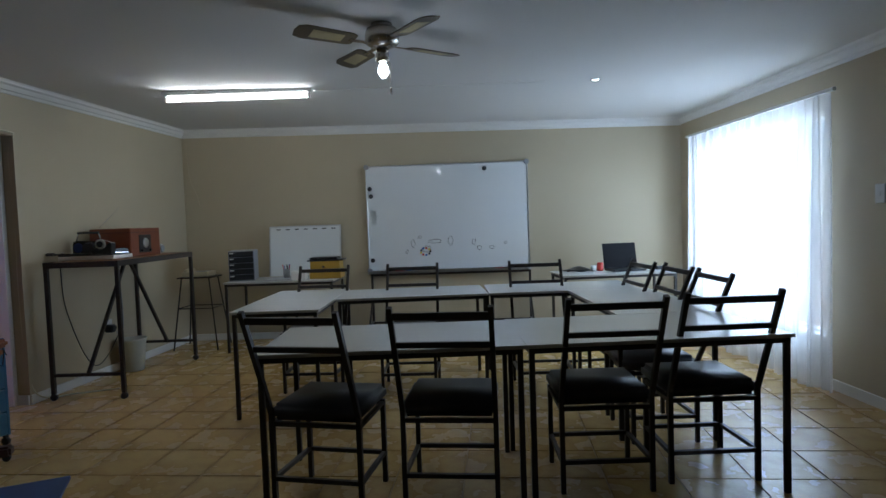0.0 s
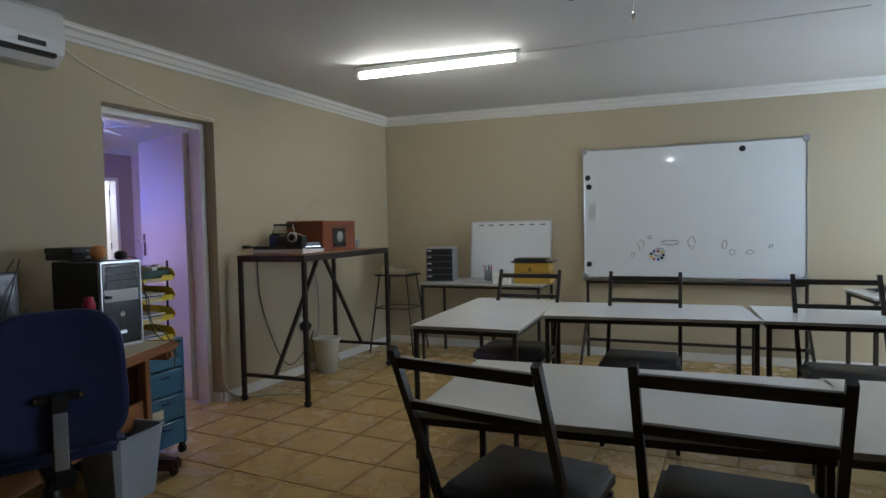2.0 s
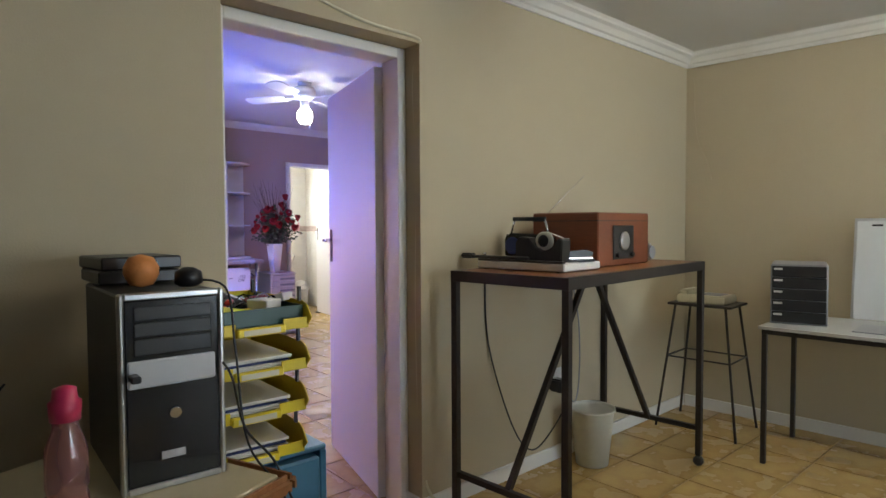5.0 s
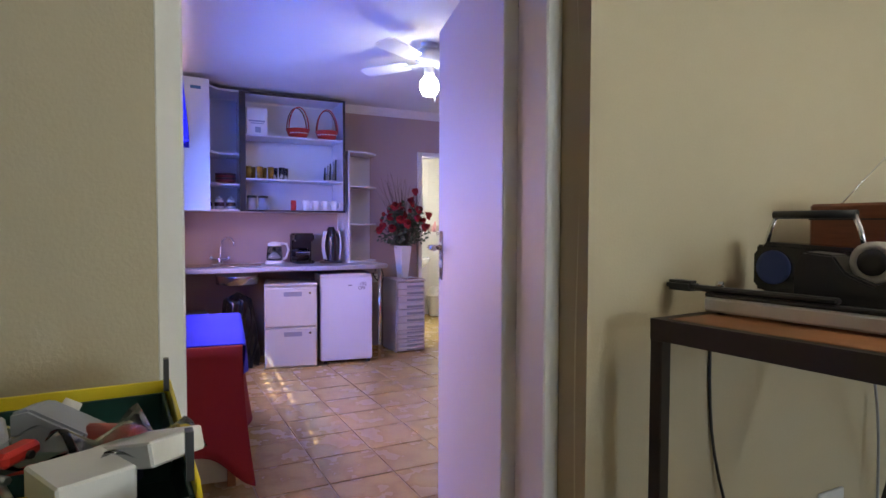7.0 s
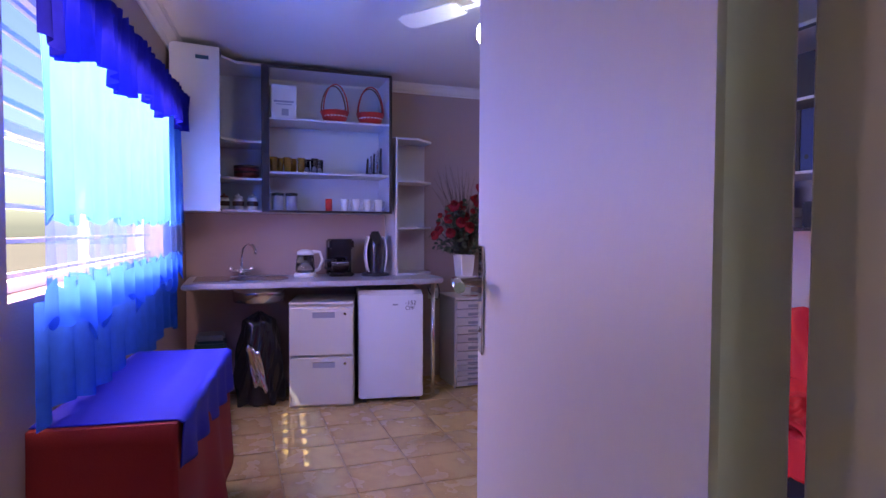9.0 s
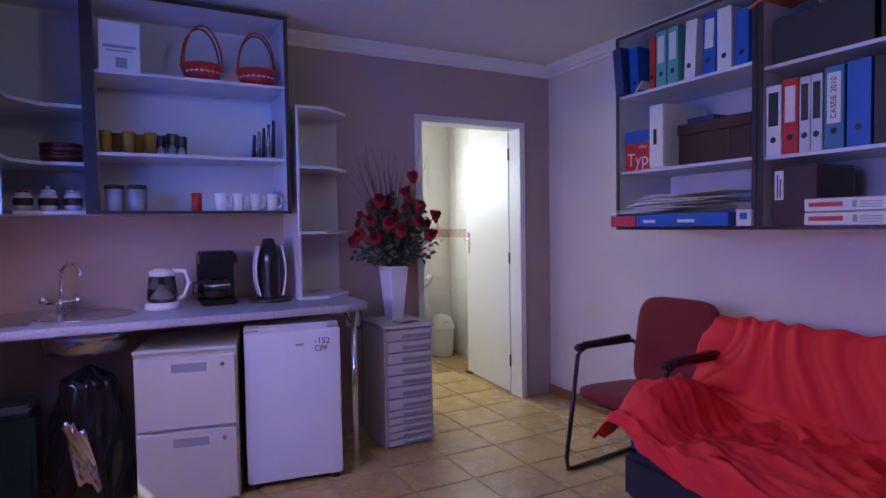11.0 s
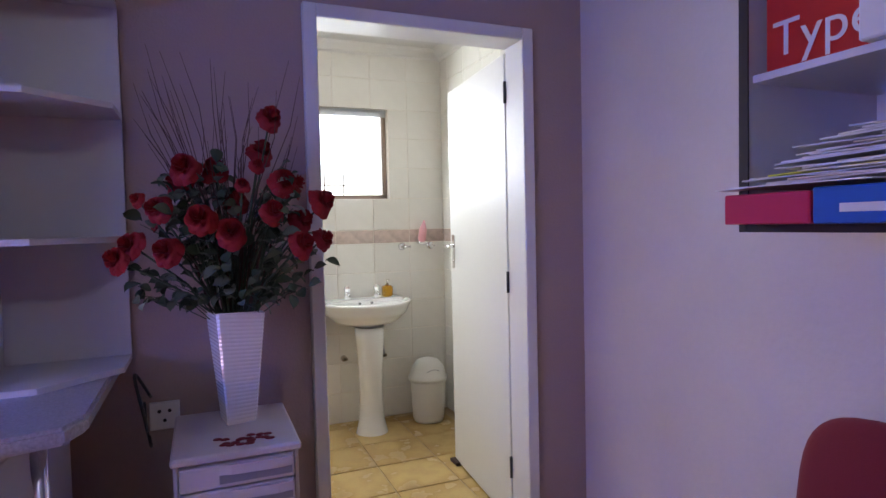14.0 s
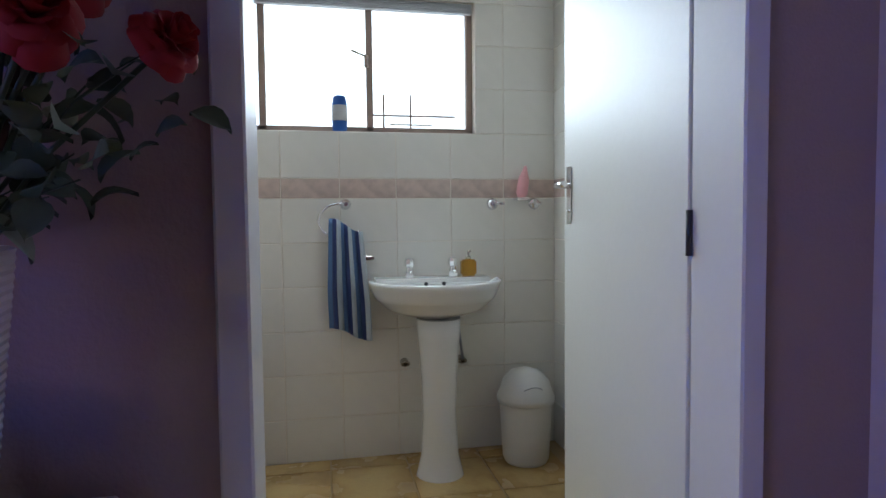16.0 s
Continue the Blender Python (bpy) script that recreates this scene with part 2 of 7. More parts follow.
TUBE = material("lit_tube", (1.0, 0.98, 0.88), 0.5, glow=34)
BULB = material("lit_bulb", (0.95, 0.97, 1.0), 0.5, glow=30)
FOAM = material("grey_beige_handle", (0.42, 0.38, 0.33), 0.5)
BIN_WHITE = material("off_white_bin", (0.66, 0.65, 0.58), 0.4)
WOOD_BLADE = material("dark_blade_veneer", (0.10, 0.075, 0.04), 0.4, grain=0.2, scale=20, stretch=(8, 1, 1))
CANE = material("pale_cane_inlay", (0.42, 0.36, 0.20), 0.6, grain=0.3, scale=200)
OUTSIDE = material("sunlit_outside", (0.9, 0.95, 1.0), 0.9, glow=2.6)
COIR = material("brown_paving", (0.30, 0.24, 0.18), 0.9, grain=0.1)


# ---- builders ----
class Shape:
    """Gathers solids into one mesh."""

    def __init__(self):
        self.bm = bmesh.new()

    def box(self, x0, x1, y0, y1, z0, z1, bevel=0.0, turn=None, mat=0):
        b = bmesh.new() if bevel else self.bm
        m = Matrix.Translation(((x0 + x1) / 2, (y0 + y1) / 2, (z0 + z1) / 2)) @ Matrix.Diagonal((abs(x1 - x0), abs(y1 - y0), abs(z1 - z0), 1))
        if turn is not None:
            m = turn @ m
        made = bmesh.ops.create_cube(b, size=1, matrix=m)
        if bevel:
            bmesh.ops.bevel(b, geom=b.edges[:], offset=bevel, segments=2 if bevel > 0.006 else 1, affect="EDGES")
            self.join(b, mat)
        elif mat:
            for f in {f for v in made["verts"] for f in v.link_faces}:
                f.material_index = mat
        return self

    def join(self, b, mat=0):
        table = [self.bm.verts.new(v.co) for v in b.verts]
        b.verts.index_update()
        for f in b.faces:
            try:
                g = self.bm.faces.new([table[v.index] for v in f.verts])
                g.smooth, g.material_index = f.smooth, mat
            except ValueError:
                pass
        b.free()

    def lathe(self, profile, n=20, at=(0, 0, 0), turn=None, mat=0, arc=1.0, smooth=True):
        m = Matrix.Translation(at) @ (turn if turn is not None else Matrix.Identity(4))
        rings = []
        for r, z in profile:
            rings.append([self.bm.verts.new(m @ Vector((r * math.cos(a), r * math.sin(a), z)))
                          for a in [2 * math.pi * arc * i / n for i in range(n if arc == 1 else n + 1)]])
        for a, b in zip(rings, rings[1:]):
            for i in range(n):
                j = (i + 1) % len(a)
                f = self.bm.faces.new((a[i], a[j], b[j], b[i]))
                f.smooth, f.material_index = smooth, mat
        if arc == 1:
            for ring, flip in ((rings[0], True), (rings[-1], False)):
                f = self.bm.faces.new(list(reversed(ring)) if flip else ring)
                f.material_index = mat
        return self

    def tube(self, points, r, n=8, mat=0, cap=True):
        points = [Vector(p) for p in points]
        rings = []
        for i, p in enumerate(points):
            d = (points[min(i + 1, len(points) - 1)] - points[max(i - 1, 0)]).normalized()
            u = d.cross(Vector((0, 0, 1)) if abs(d.z) < 0.9 else Vector((1, 0, 0))).normalized()
            w = d.cross(u)
            rr = r if not hasattr(r, "__len__") else r[i]
            off = math.pi / 4 if n == 4 else 0
            rings.append([self.bm.verts.new(p + (u * math.cos(2 * math.pi * k / n + off) + w * math.sin(2 * math.pi * k / n + off)) * rr) for k in range(n)])
        for a, b in zip(rings, rings[1:]):
            for k in range(n):
                f = self.bm.faces.new((a[k], a[(k + 1) % n], b[(k + 1) % n], b[k]))
                f.smooth, f.material_index = n > 4, mat
        if cap:
            self.bm.faces.new(list(reversed(rings[0]))).material_index = mat
            self.bm.faces.new(rings[-1]).material_index = mat
        return self

    def bar(self, p, q, w, mat=0):
        """A square steel bar, w wide."""
        return self.tube([p, q], w / math.sqrt(2), 4, mat)

    def sheet(self, fn, nu, nv, thick=0.0, mat=0):
        """A surface fn(u, v) with u and v from 0 to 1, thick along its normals."""
        b = bmesh.new()
        g = [[b.verts.new(fn(i / nu, j / nv)) for j in range(nv + 1)] for i in range(nu + 1)]
        for i in range(nu):
            for j in range(nv):
                b.faces.new((g[i][j], g[i + 1][j], g[i + 1][j + 1], g[i][j + 1])).smooth = True
        if thick:
            bmesh.ops.recalc_face_normals(b, faces=b.faces[:])
            bmesh.ops.solidify(b, geom=b.faces[:], thickness=thick)
        self.join(b, mat)
        return self

    def prism(self, outline, z0, z1, mat=0):
        a = [self.bm.verts.new((x, y, z0)) for x, y in outline]
        b = [self.bm.verts.new((x, y, z1)) for x, y in outline]
        self.bm.faces.new(list(reversed(a))).material_index = mat
        self.bm.faces.new(b).material_index = mat
        for i in range(len(a)):
            j = (i + 1) % len(a)
            self.bm.faces.new((a[i], a[j], b[j], b[i])).material_index = mat
        return self


def part(name, shape, mats, parent=None, label="", at=None, turn=(0, 0, 0)):
    """ONE mesh object, under a thing if a parent is given."""
    me = bpy.data.meshes.new(name)
    bmesh.ops.recalc_face_normals(shape.bm, faces=shape.bm.faces[:])
    shape.bm.to_mesh(me)
    shape.bm.free()
    for m in (mats if isinstance(mats, (list, tuple)) else [mats]):
        me.materials.append(m)
    ob = new(name, me)
    if parent is not None:
        ob.parent = parent
    if at is not None:
        ob.location = at
        ob.rotation_euler = [radians(a) for a in turn]
    if label:
        tagged(ob, label)
    return ob


def thing(name, at, turn, label, category, group="", kit=False):
    ob = new(name)
    ob.location = Vector(at) + (KIT if kit else Vector())
    ob.rotation_euler = (0, 0, radians(turn))
    ob.empty_display_size = 0.1
    return tagged(ob, label, category, group)


def structure(name, shape, mats, label="", kit=False):
    ob = part(name, shape, mats)
    if kit:
        ob.location = KIT
    return tagged(ob, label, "", "", "structure")


def words(name, text, size, parent, at, turn, mat, label="", align="CENTER"):
    """Flat lettering, turned into a mesh."""
    cu = bpy.data.curves.new(name, "FONT")
    cu.body, cu.size, cu.align_x, cu.align_y, cu.extrude = text, size, align, "CENTER", 0.0004
    tmp = bpy.data.objects.new(name + "_curve", cu)
    me = bpy.data.meshes.new_from_object(tmp)
    bpy.data.objects.remove(tmp)
    me.materials.clear()
    me.materials.append(mat)
    ob = new(name, me)
    ob.parent, ob.location = parent, at
    ob.rotation_euler = [radians(a) for a in turn]
    if label:
        tagged(ob, label)
    return ob


# ---- large structure: office ----
H = 2.45
BACK = lambda x: 6.30 + 0.055 * (x + 2.65)          # the whiteboard wall
RX = lambda y: 3.40 - 0.118 * (y - 3.60)            # the window wall
CR = (3.06, BACK(3.06))
RIGHT_TURN = math.degrees(math.atan(0.118))
s = Shape()
for a, b in (((-3.0), (3.035)), ((3.888), (6.30))):
    s.box(-2.80, -2.65, a, b, 0, H)
s.box(-2.80, -2.65, 3.035, 3.888, 2.06, H)
structure("wall_west", s, OFFICE_PAINT, "beige painted office wall with a door opening")
s = Shape().prism([(-2.80, 6.30), (CR[0] + 0.1, BACK(3.06)), (CR[0] + 0.1, BACK(3.06) + 0.2), (-2.80, 6.50)], 0, H)
structure("wall_north", s, OFFICE_PAINT, "beige painted office end wall")
WIN = (4.22, 6.12, 0.35, 2.0)
s = Shape()
for y0, y1, z0, z1 in ((-3.0, WIN[0], 0, H), (WIN[1], CR[1] + 0.1, 0, H), (WIN[0], WIN[1], 0, WIN[2]), (WIN[0], WIN[1], WIN[3], H)):
    s.prism([(RX(y0), y0), (RX(y0) + 0.22, y0), (RX(y1) + 0.22, y1), (RX(y1), y1)], z0, z1)
structure("wall_east", s, OFFICE_PAINT, "beige painted office wall with a large window")
structure("wall_south", Shape().box(-2.80, 4.5, -3.2, -3.0, 0, H), OFFICE_PAINT, "beige painted office wall")
SLOPE = 0.014                                       # the office ceiling falls a little towards the window
HZ = lambda x: H - SLOPE * (x + 2.65)


def tilted(s):
    """Lowers a shape with the ceiling's fall."""
    for v in s.bm.verts:
        v.co.z -= SLOPE * (v.co.x + 2.65)
    return s


structure("ceiling", tilted(Shape().box(-2.80, 4.5, -3.2, 6.75, H, H + 0.12)), CEILING, "smooth white painted office ceiling")


def cornice(points, mat, name="cornice", h=H, kit=False, size=0.085):
    """Stepped plaster coving along a line of wall points; the room lies to the right of the line."""
    prof = [(0.0, -size), (0.012, -size), (0.02, -size * 0.78), (0.035, -size * 0.72), (0.055, -size * 0.4), (size * 0.9, -size * 0.28), (size * 0.95, -0.012), (size * 1.1, 0.0), (0, 0)]
    s = Shape()
    for p, q in zip(points, points[1:]):
        p, q = Vector((*p, h)), Vector((*q, h))
        d = (q - p).normalized()
        n = Vector((d.y, -d.x, 0))
        ra = [s.bm.verts.new(p + n * (u + 0.0) + Vector((0, 0, z - 0.001)) + d * u * 0.9) for u, z in prof]
        rb = [s.bm.verts.new(q + n * (u + 0.0) + Vector((0, 0, z - 0.001)) - d * u * 0.9) for u, z in prof]
        for i in range(len(prof)):
            j = (i + 1) % len(prof)
            s.bm.faces.new((ra[i], ra[j], rb[j], rb[i]))
        s.bm.faces.new(ra)
        s.bm.faces.new(list(reversed(rb)))
    return structure(name, s if h != H else tilted(s), mat, "white stepped plaster cornice", kit)


cornice([(-2.65, -3.0), (-2.65, 6.30), (CR[0], BACK(CR[0])), (RX(-3.0), -3.0)], TRIM)
structure("baseboard", Shape().box(-2.65, -2.635, 3.888, 6.28, 0, 0.075, 0.003), TRIM, "white painted skirting board")
structure("baseboard", Shape().box(-2.80, -2.652, 3.872, 3.888, 0, 0.075, 0.003), TRIM, "white painted skirting board")
structure("baseboard", Shape().prism([(-2.635, 6.285), (CR[0], BACK(CR[0]) - 0.015), (CR[0], BACK(CR[0])), (-2.635, 6.302)], 0, 0.075), TRIM, "white painted skirting board")
structure("baseboard", Shape().prism([(RX(-3) - 0.015, -3), (RX(-3), -3), (RX(6.4), 6.4), (RX(6.4) - 0.015, 6.4)], 0, 0.075), TRIM, "white painted skirting board")

# ---- large structure: kitchen and bathroom ----
HK = 2.52
KS = lambda x: 2.90 - 0.075 * (x + 7.22)            # the kitchen's window wall
KW = (-6.35, -4.22, 1.08, 2.08)
s = Shape()
for x0, x1, z0, z1 in ((-7.35, KW[0], 0, HK), (KW[1], -2.47, 0, HK), (KW[0], KW[1], 0, KW[2]), (KW[0], KW[1], KW[3], HK)):
    s.prism([(x0, KS(x0)), (x0, KS(x0) - 0.2), (x1, KS(x1) - 0.2), (x1, KS(x1))], z0, z1)
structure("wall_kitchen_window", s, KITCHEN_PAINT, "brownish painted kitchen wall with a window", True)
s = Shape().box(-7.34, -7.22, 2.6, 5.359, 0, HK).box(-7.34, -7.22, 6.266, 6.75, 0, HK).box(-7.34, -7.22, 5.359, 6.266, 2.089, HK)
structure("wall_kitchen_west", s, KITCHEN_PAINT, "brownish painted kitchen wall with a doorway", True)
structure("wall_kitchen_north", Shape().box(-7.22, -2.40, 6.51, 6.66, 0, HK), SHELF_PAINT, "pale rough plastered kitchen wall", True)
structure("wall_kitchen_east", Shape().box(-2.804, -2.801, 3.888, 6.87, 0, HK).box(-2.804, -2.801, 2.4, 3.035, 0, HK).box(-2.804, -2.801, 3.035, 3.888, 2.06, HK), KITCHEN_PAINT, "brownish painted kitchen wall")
structure("ceiling_kitchen", Shape().box(-7.34, -2.473, 2.3, 6.66, HK, HK + 0.1), CEILING, "white painted kitchen ceiling", True)
cornice([(-2.474, KS(-2.474)), (-7.22, KS(-7.22)), (-7.22, 6.51), (-2.474, 6.51)], TRIM, "cornice_kitchen", HK, True, 0.075)
structure("baseboard_kitchen", Shape().box(-7.22, -2.5, 6.49, 6.51, 0, 0.07, 0.003), BROWN_WOOD, "brown wooden skirting board", True)

BX, BY0, BY1, HB = -9.03, 4.55, 6.61, 2.53
BWIN = (5.10, 6.218, 1.502, 2.11)
s = Shape()
for y0, y1, z0, z1 in ((BY0 - .1, BWIN[0], 0, HB), (BWIN[1], BY1 + .1, 0, HB), (BWIN[0], BWIN[1], 0, BWIN[2]), (BWIN[0], BWIN[1], BWIN[3], HB)):
    s.box(BX - 0.18, BX + 0.011, y0, y1, z0, z1)
structure("wall_bathroom_west", s, WGROUT, "tiled bathroom wall with a window", True)
structure("wall_bathroom_north", Shape().box(BX, -7.34, BY1 + 0.002, BY1 + 0.15, 0, HB), WGROUT, "tiled bathroom wall", True)
structure("wall_bathroom_south", Shape().box(BX, -7.34, BY0 - 0.15, BY0 - 0.012, 0, HB), WGROUT, "tiled bathroom wall", True)
structure("ceiling_bathroom", Shape().box(BX - 0.15, -7.34, BY0 - 0.15, BY1 + 0.15, HB, HB + 0.1), CEILING, "white bathroom ceiling", True)
cornice([(-7.345, BY0), (BX, BY0), (BX, BY1), (-7.345, BY1)], TRIM, "cornice_bathroom", HB, True, 0.07)

structure("ground", Shape().box(-60, 60, -60, 60, -0.3, -0.12), COIR, "pale paving outside")
structure("floor_slab", Shape().box(-9.6, 4.6, -3.2, 7.1, -0.12, -0.004), GROUT, "grout bed below the floor tiles")


# ---- doors and frames ----
def door_frame(name, x0, x1, y0, y1, ztop, w, mat, label, kit=False):
    """A frame with a wider architrave, for an opening that runs along y."""
    s = Shape()
    s.box(x0, x1, y0, y0 + w, 0, ztop, 0.004).box(x0, x1, y1 - w, y1, 0, ztop, 0.004).box(x0, x1, y0 + w, y1 - w, ztop - w, ztop, 0.004)
    return structure(name, s, mat, label, kit)


def door_leaf(name, hinge, angle, width, height, label, kit=False, flip=1):
    d = thing(name, hinge, angle, label, "door", kit=kit)
    d["kind"] = "structure"
    part("door_panel", Shape().box(0, width, -0.02, 0.02, 0.012, height, 0.003), TRIM, d)
    for side in (-1, 1):
        y = 0.021 * side
        h = part("door_handle", Shape().box(width - 0.075, width - 0.035, min(y, y + 0.004 * side), max(y, y + 0.004 * side), 1.08, 1.26, 0.0015)
                 .tube([(width - 0.055, y, 1.20), (width - 0.055, y + 0.045 * side, 1.20), (width - 0.16, y + 0.05 * side, 1.20)], 0.009)
                 .lathe([(0.005, 0), (0.005, 0.004)], 8, (width - 0.055, y + 0.004 * side, 1.12), Matrix.Rotation(radians(-90 * side), 4, "X")), CHROME, d, "chrome lever handle on a long plate")
    for z in (0.22, 1.02, 1.82):
        part("hinge", Shape().lathe([(0.007, 0), (0.007, 0.09)], 8, (-0.008, 0.022 * flip, z)), BLACK_PLASTIC, d)
    return d


door_frame("door_1", -2.865, -2.745, 3.035, 3.888, 2.055, 0.045, TRIM, "white painted door frame")
door_leaf("door_leaf", (-2.885, 3.838, 0), 165.4, 0.76, 2.0, "open white flush door between office and kitchen", flip=-1)
door_frame("door_2", -7.345, -7.195, 5.360, 6.265, 2.088, 0.048, TRIM, "white door frame of the bathroom doorway", True)
door_leaf("bathroom_door", (-7.35, 6.236, 0), 175.2, 0.765, 2.03, "open white flush bathroom door", True, 1)

structure("backdrop", Shape().box(-10.95, -10.9, 3.0, 9.5, 1.0, 4.5), OUTSIDE, "blown-out bright daylight outside the bathroom")


# ---- floor tiles: pitch 0.33 ----
def floor_tiles(name, x0, x1, y0, y1, pitch, keep, mat, skew=0.0, origin=Vector((0, 0, 0)), limit=300):
    """Tiles as pieces near the walk, the others joined."""
    holder = Shape().box(x0, x0 + 0.01, y0, y0 + 0.01, -0.02, -0.012)
    base = structure(name, holder, mat, "yellow-brown ceramic floor tiles with dark joints")
    base.location = origin
    proto = Shape().box(-pitch / 2 + 0.0035, pitch / 2 - 0.0035, -pitch / 2 + 0.0035, pitch / 2 - 0.0035, -0.008, 0, 0.0018)
    me = bpy.data.meshes.new("tile")
    bmesh.ops.recalc_face_normals(proto.bm, faces=proto.bm.faces[:])
    proto.bm.to_mesh(me)
    me.materials.append(mat)
    rest = Shape()
    spots = []
    for i in range(int((x1 - x0) / pitch) + 1):
        for j in range(int((y1 - y0) / pitch) + 1):
            spots.append((x0 + (i + 0.5) * pitch, y0 + (j + 0.5) * pitch))
    near = sorted(spots, key=lambda p: (p[0] - keep[0]) ** 2 + (p[1] - keep[1]) ** 2)[:limit]
    chosen = set(near)
    rnd = random.Random(5)
    for p in spots:
        if p in chosen:
            ob = new("tile", me)
            ob.parent = base
            ob.location = (p[0], p[1], rnd.uniform(-0.0006, 0.0006))
            ob.rotation_euler = (0, 0, rnd.choice((0, 1, 2, 3)) * math.pi / 2)
        else:
            rest.box(p[0] - pitch / 2 + 0.0035, p[0] + pitch / 2 - 0.0035, p[1] - pitch / 2 + 0.0035, p[1] + pitch / 2 - 0.0035, -0.008, 0)
    if len(chosen) < len(spots):
        ob = part("tiles_far", rest, TILE_FAR, base)
        ob["kind"] = "stuff"


# ---- office furniture ----
def work_table(at, turn, w, d, label, group="", h=0.74):
    t = thing("work_table", at, turn, label, "table", group)
    part("tabletop", Shape().box(0, w, 0, d, h - 0.018, h, 0.002), [WHITE_LAM], t, "white laminate top")
    part("edge_strip", Shape().box(-0.0015, w + 0.0015, -0.0015, 0, h - 0.017, h - 0.001).box(-0.0015, w + 0.0015, d, d + 0.0015, h - 0.017, h - 0.001)
         .box(-0.0015, 0, 0, d, h - 0.017, h - 0.001).box(w, w + 0.0015, 0, d, h - 0.017, h - 0.001), EDGE_LAM, t, "worn grey edge")
    f, z = 0.012, h - 0.018
    s = Shape()
    for a in (f, d - f - 0.025):
        s.box(f, w - f, a, a + 0.025, z - 0.025, z)
    for a in (f, w - f - 0.025):
        s.box(a, a + 0.025, f + 0.025, d - f - 0.025, z - 0.025, z)
    part("table_frame", s, DARK_STEEL, t)
    for x in (f, w - f - 0.025):
        for y in (f, d - f - 0.025):
            part("leg", Shape().box(x, x + 0.025, y, y + 0.025, 0, z - 0.025, 0.002), DARK_STEEL, t)
    return t


RING = "tables in a ring"
work_table((-0.120, 2.205, 0), 6.0, 1.205, 0.68, "white-topped steel work table at the open end of the ring", RING)
work_table((1.082, 2.331, 0), 7.6, 1.215, 0.70, "white-topped steel work table joined end to end with its neighbour", RING)
work_table((-0.840, 3.500, 0), 4.5, 0.600, 1.225, "white-topped steel work table standing crosswise at the ring's end", RING)
work_table((-0.262, 4.055, 0), 8.0, 1.155, 0.60, "white-topped steel work table in front of the whiteboard", RING)
work_table((0.890, 4.222, 0), 5.0, 1.160, 0.60, "white-topped steel work table at the ring's far corner", RING)
work_table((1.625, 3.125, 0), 6.6, 0.600, 1.15, "white-topped steel work table along the window side", RING)
work_table((-1.888, 5.575, 0), 3.5, 1.155, 0.60, "white-topped steel side table with files and a yellow box on it")
work_table((1.583, 5.42, 0), 8.5, 1.13, 0.55, "white-topped steel side table with a laptop on it")


def dining_chair(at, turn, label):
    """Rear feet at the origin, the seat reaches along +y."""
    c = thing("steel_frame_chair", at, turn, label, "chair", "chairs round the tables")
    w, b = 0.21, 0.022
    for x in (-w, w):
        part("back_post", Shape().tube([(x, 0, 0), (x, 0, 0.45), (x, -0.03, 0.52), (x, -0.215, 0.95)], b / math.sqrt(2), 4), DARK_STEEL, c)
        part("leg", Shape().bar((x * 0.96, 0.36, 0), (x * 0.96, 0.36, 0.42), b), DARK_STEEL, c)
    part("backrest", Shape().box(-w + 0.01, w - 0.01, -0.212, -0.19, 0.895, 0.925, 0.002), DARK_STEEL, c)
    part("backrest", Shape().box(-w + 0.01, w - 0.01, -0.150, -0.128, 0.765, 0.79, 0.002), DARK_STEEL, c)
    for z, name in ((0.15, "stretcher"), (0.405, "seat_rail")):
        for p, q in (((-w, 0, z), (w, 0, z)), ((-w * 0.96, 0.36, z), (w * 0.96, 0.36, z)), ((-w, 0, z), (-w * 0.96, 0.36, z)), ((w, 0, z), (w * 0.96, 0.36, z))):
            part(name, Shape().bar(p, q, b * 0.9), DARK_STEEL, c)
    s = Shape()
    b2 = bmesh.new()
    bmesh.ops.create_cube(b2, size=1, matrix=Matrix.Translation((0, 0.20, 0.455)) @ Matrix.Diagonal((0.43, 0.41, 0.075, 1)))
    bmesh.ops.bevel(b2, geom=b2.edges[:], offset=0.022, segments=3, affect="EDGES")
    for v in b2.verts:
        if v.co.z > 0.48:
            v.co.z += 0.012 * (1 - (v.co.x / 0.22) ** 2) * (1 - ((v.co.y - 0.2) / 0.22) ** 2)
    for f in b2.faces:
        f.smooth = True
    s.join(b2)
    part("seat", s, BLACK_VINYL, c, "worn black vinyl seat cushion")
    return c


LBL = "black steel chair, black vinyl seat"
first = dining_chair((0.125, 2.27, 0), -7, LBL + ", turned slightly askew")
for at, turn, extra in (((0.725, 2.33), -1, ", under the white table"), ((1.45, 2.50), 5, ", close to its neighbour"), ((1.975, 2.62), 6, ", at the table's end"),
                        ((0.25, 4.46), 183, ", before the whiteboard"), ((1.28, 4.47), 184, ", near the whiteboard"),
                        ((-0.53, 4.50), 182, ", behind the crosswise table"), ((2.04, 3.34), 96, ", on the window side"),
                        ((1.98, 3.84), 97, ", by the curtain"), ((1.86, 4.30), 99, ", near the laptop table")):
    tagged(copy_thing(first, Matrix.Translation((*at, 0)) @ Matrix.Rotation(radians(turn), 4, "Z")), LBL + extra)

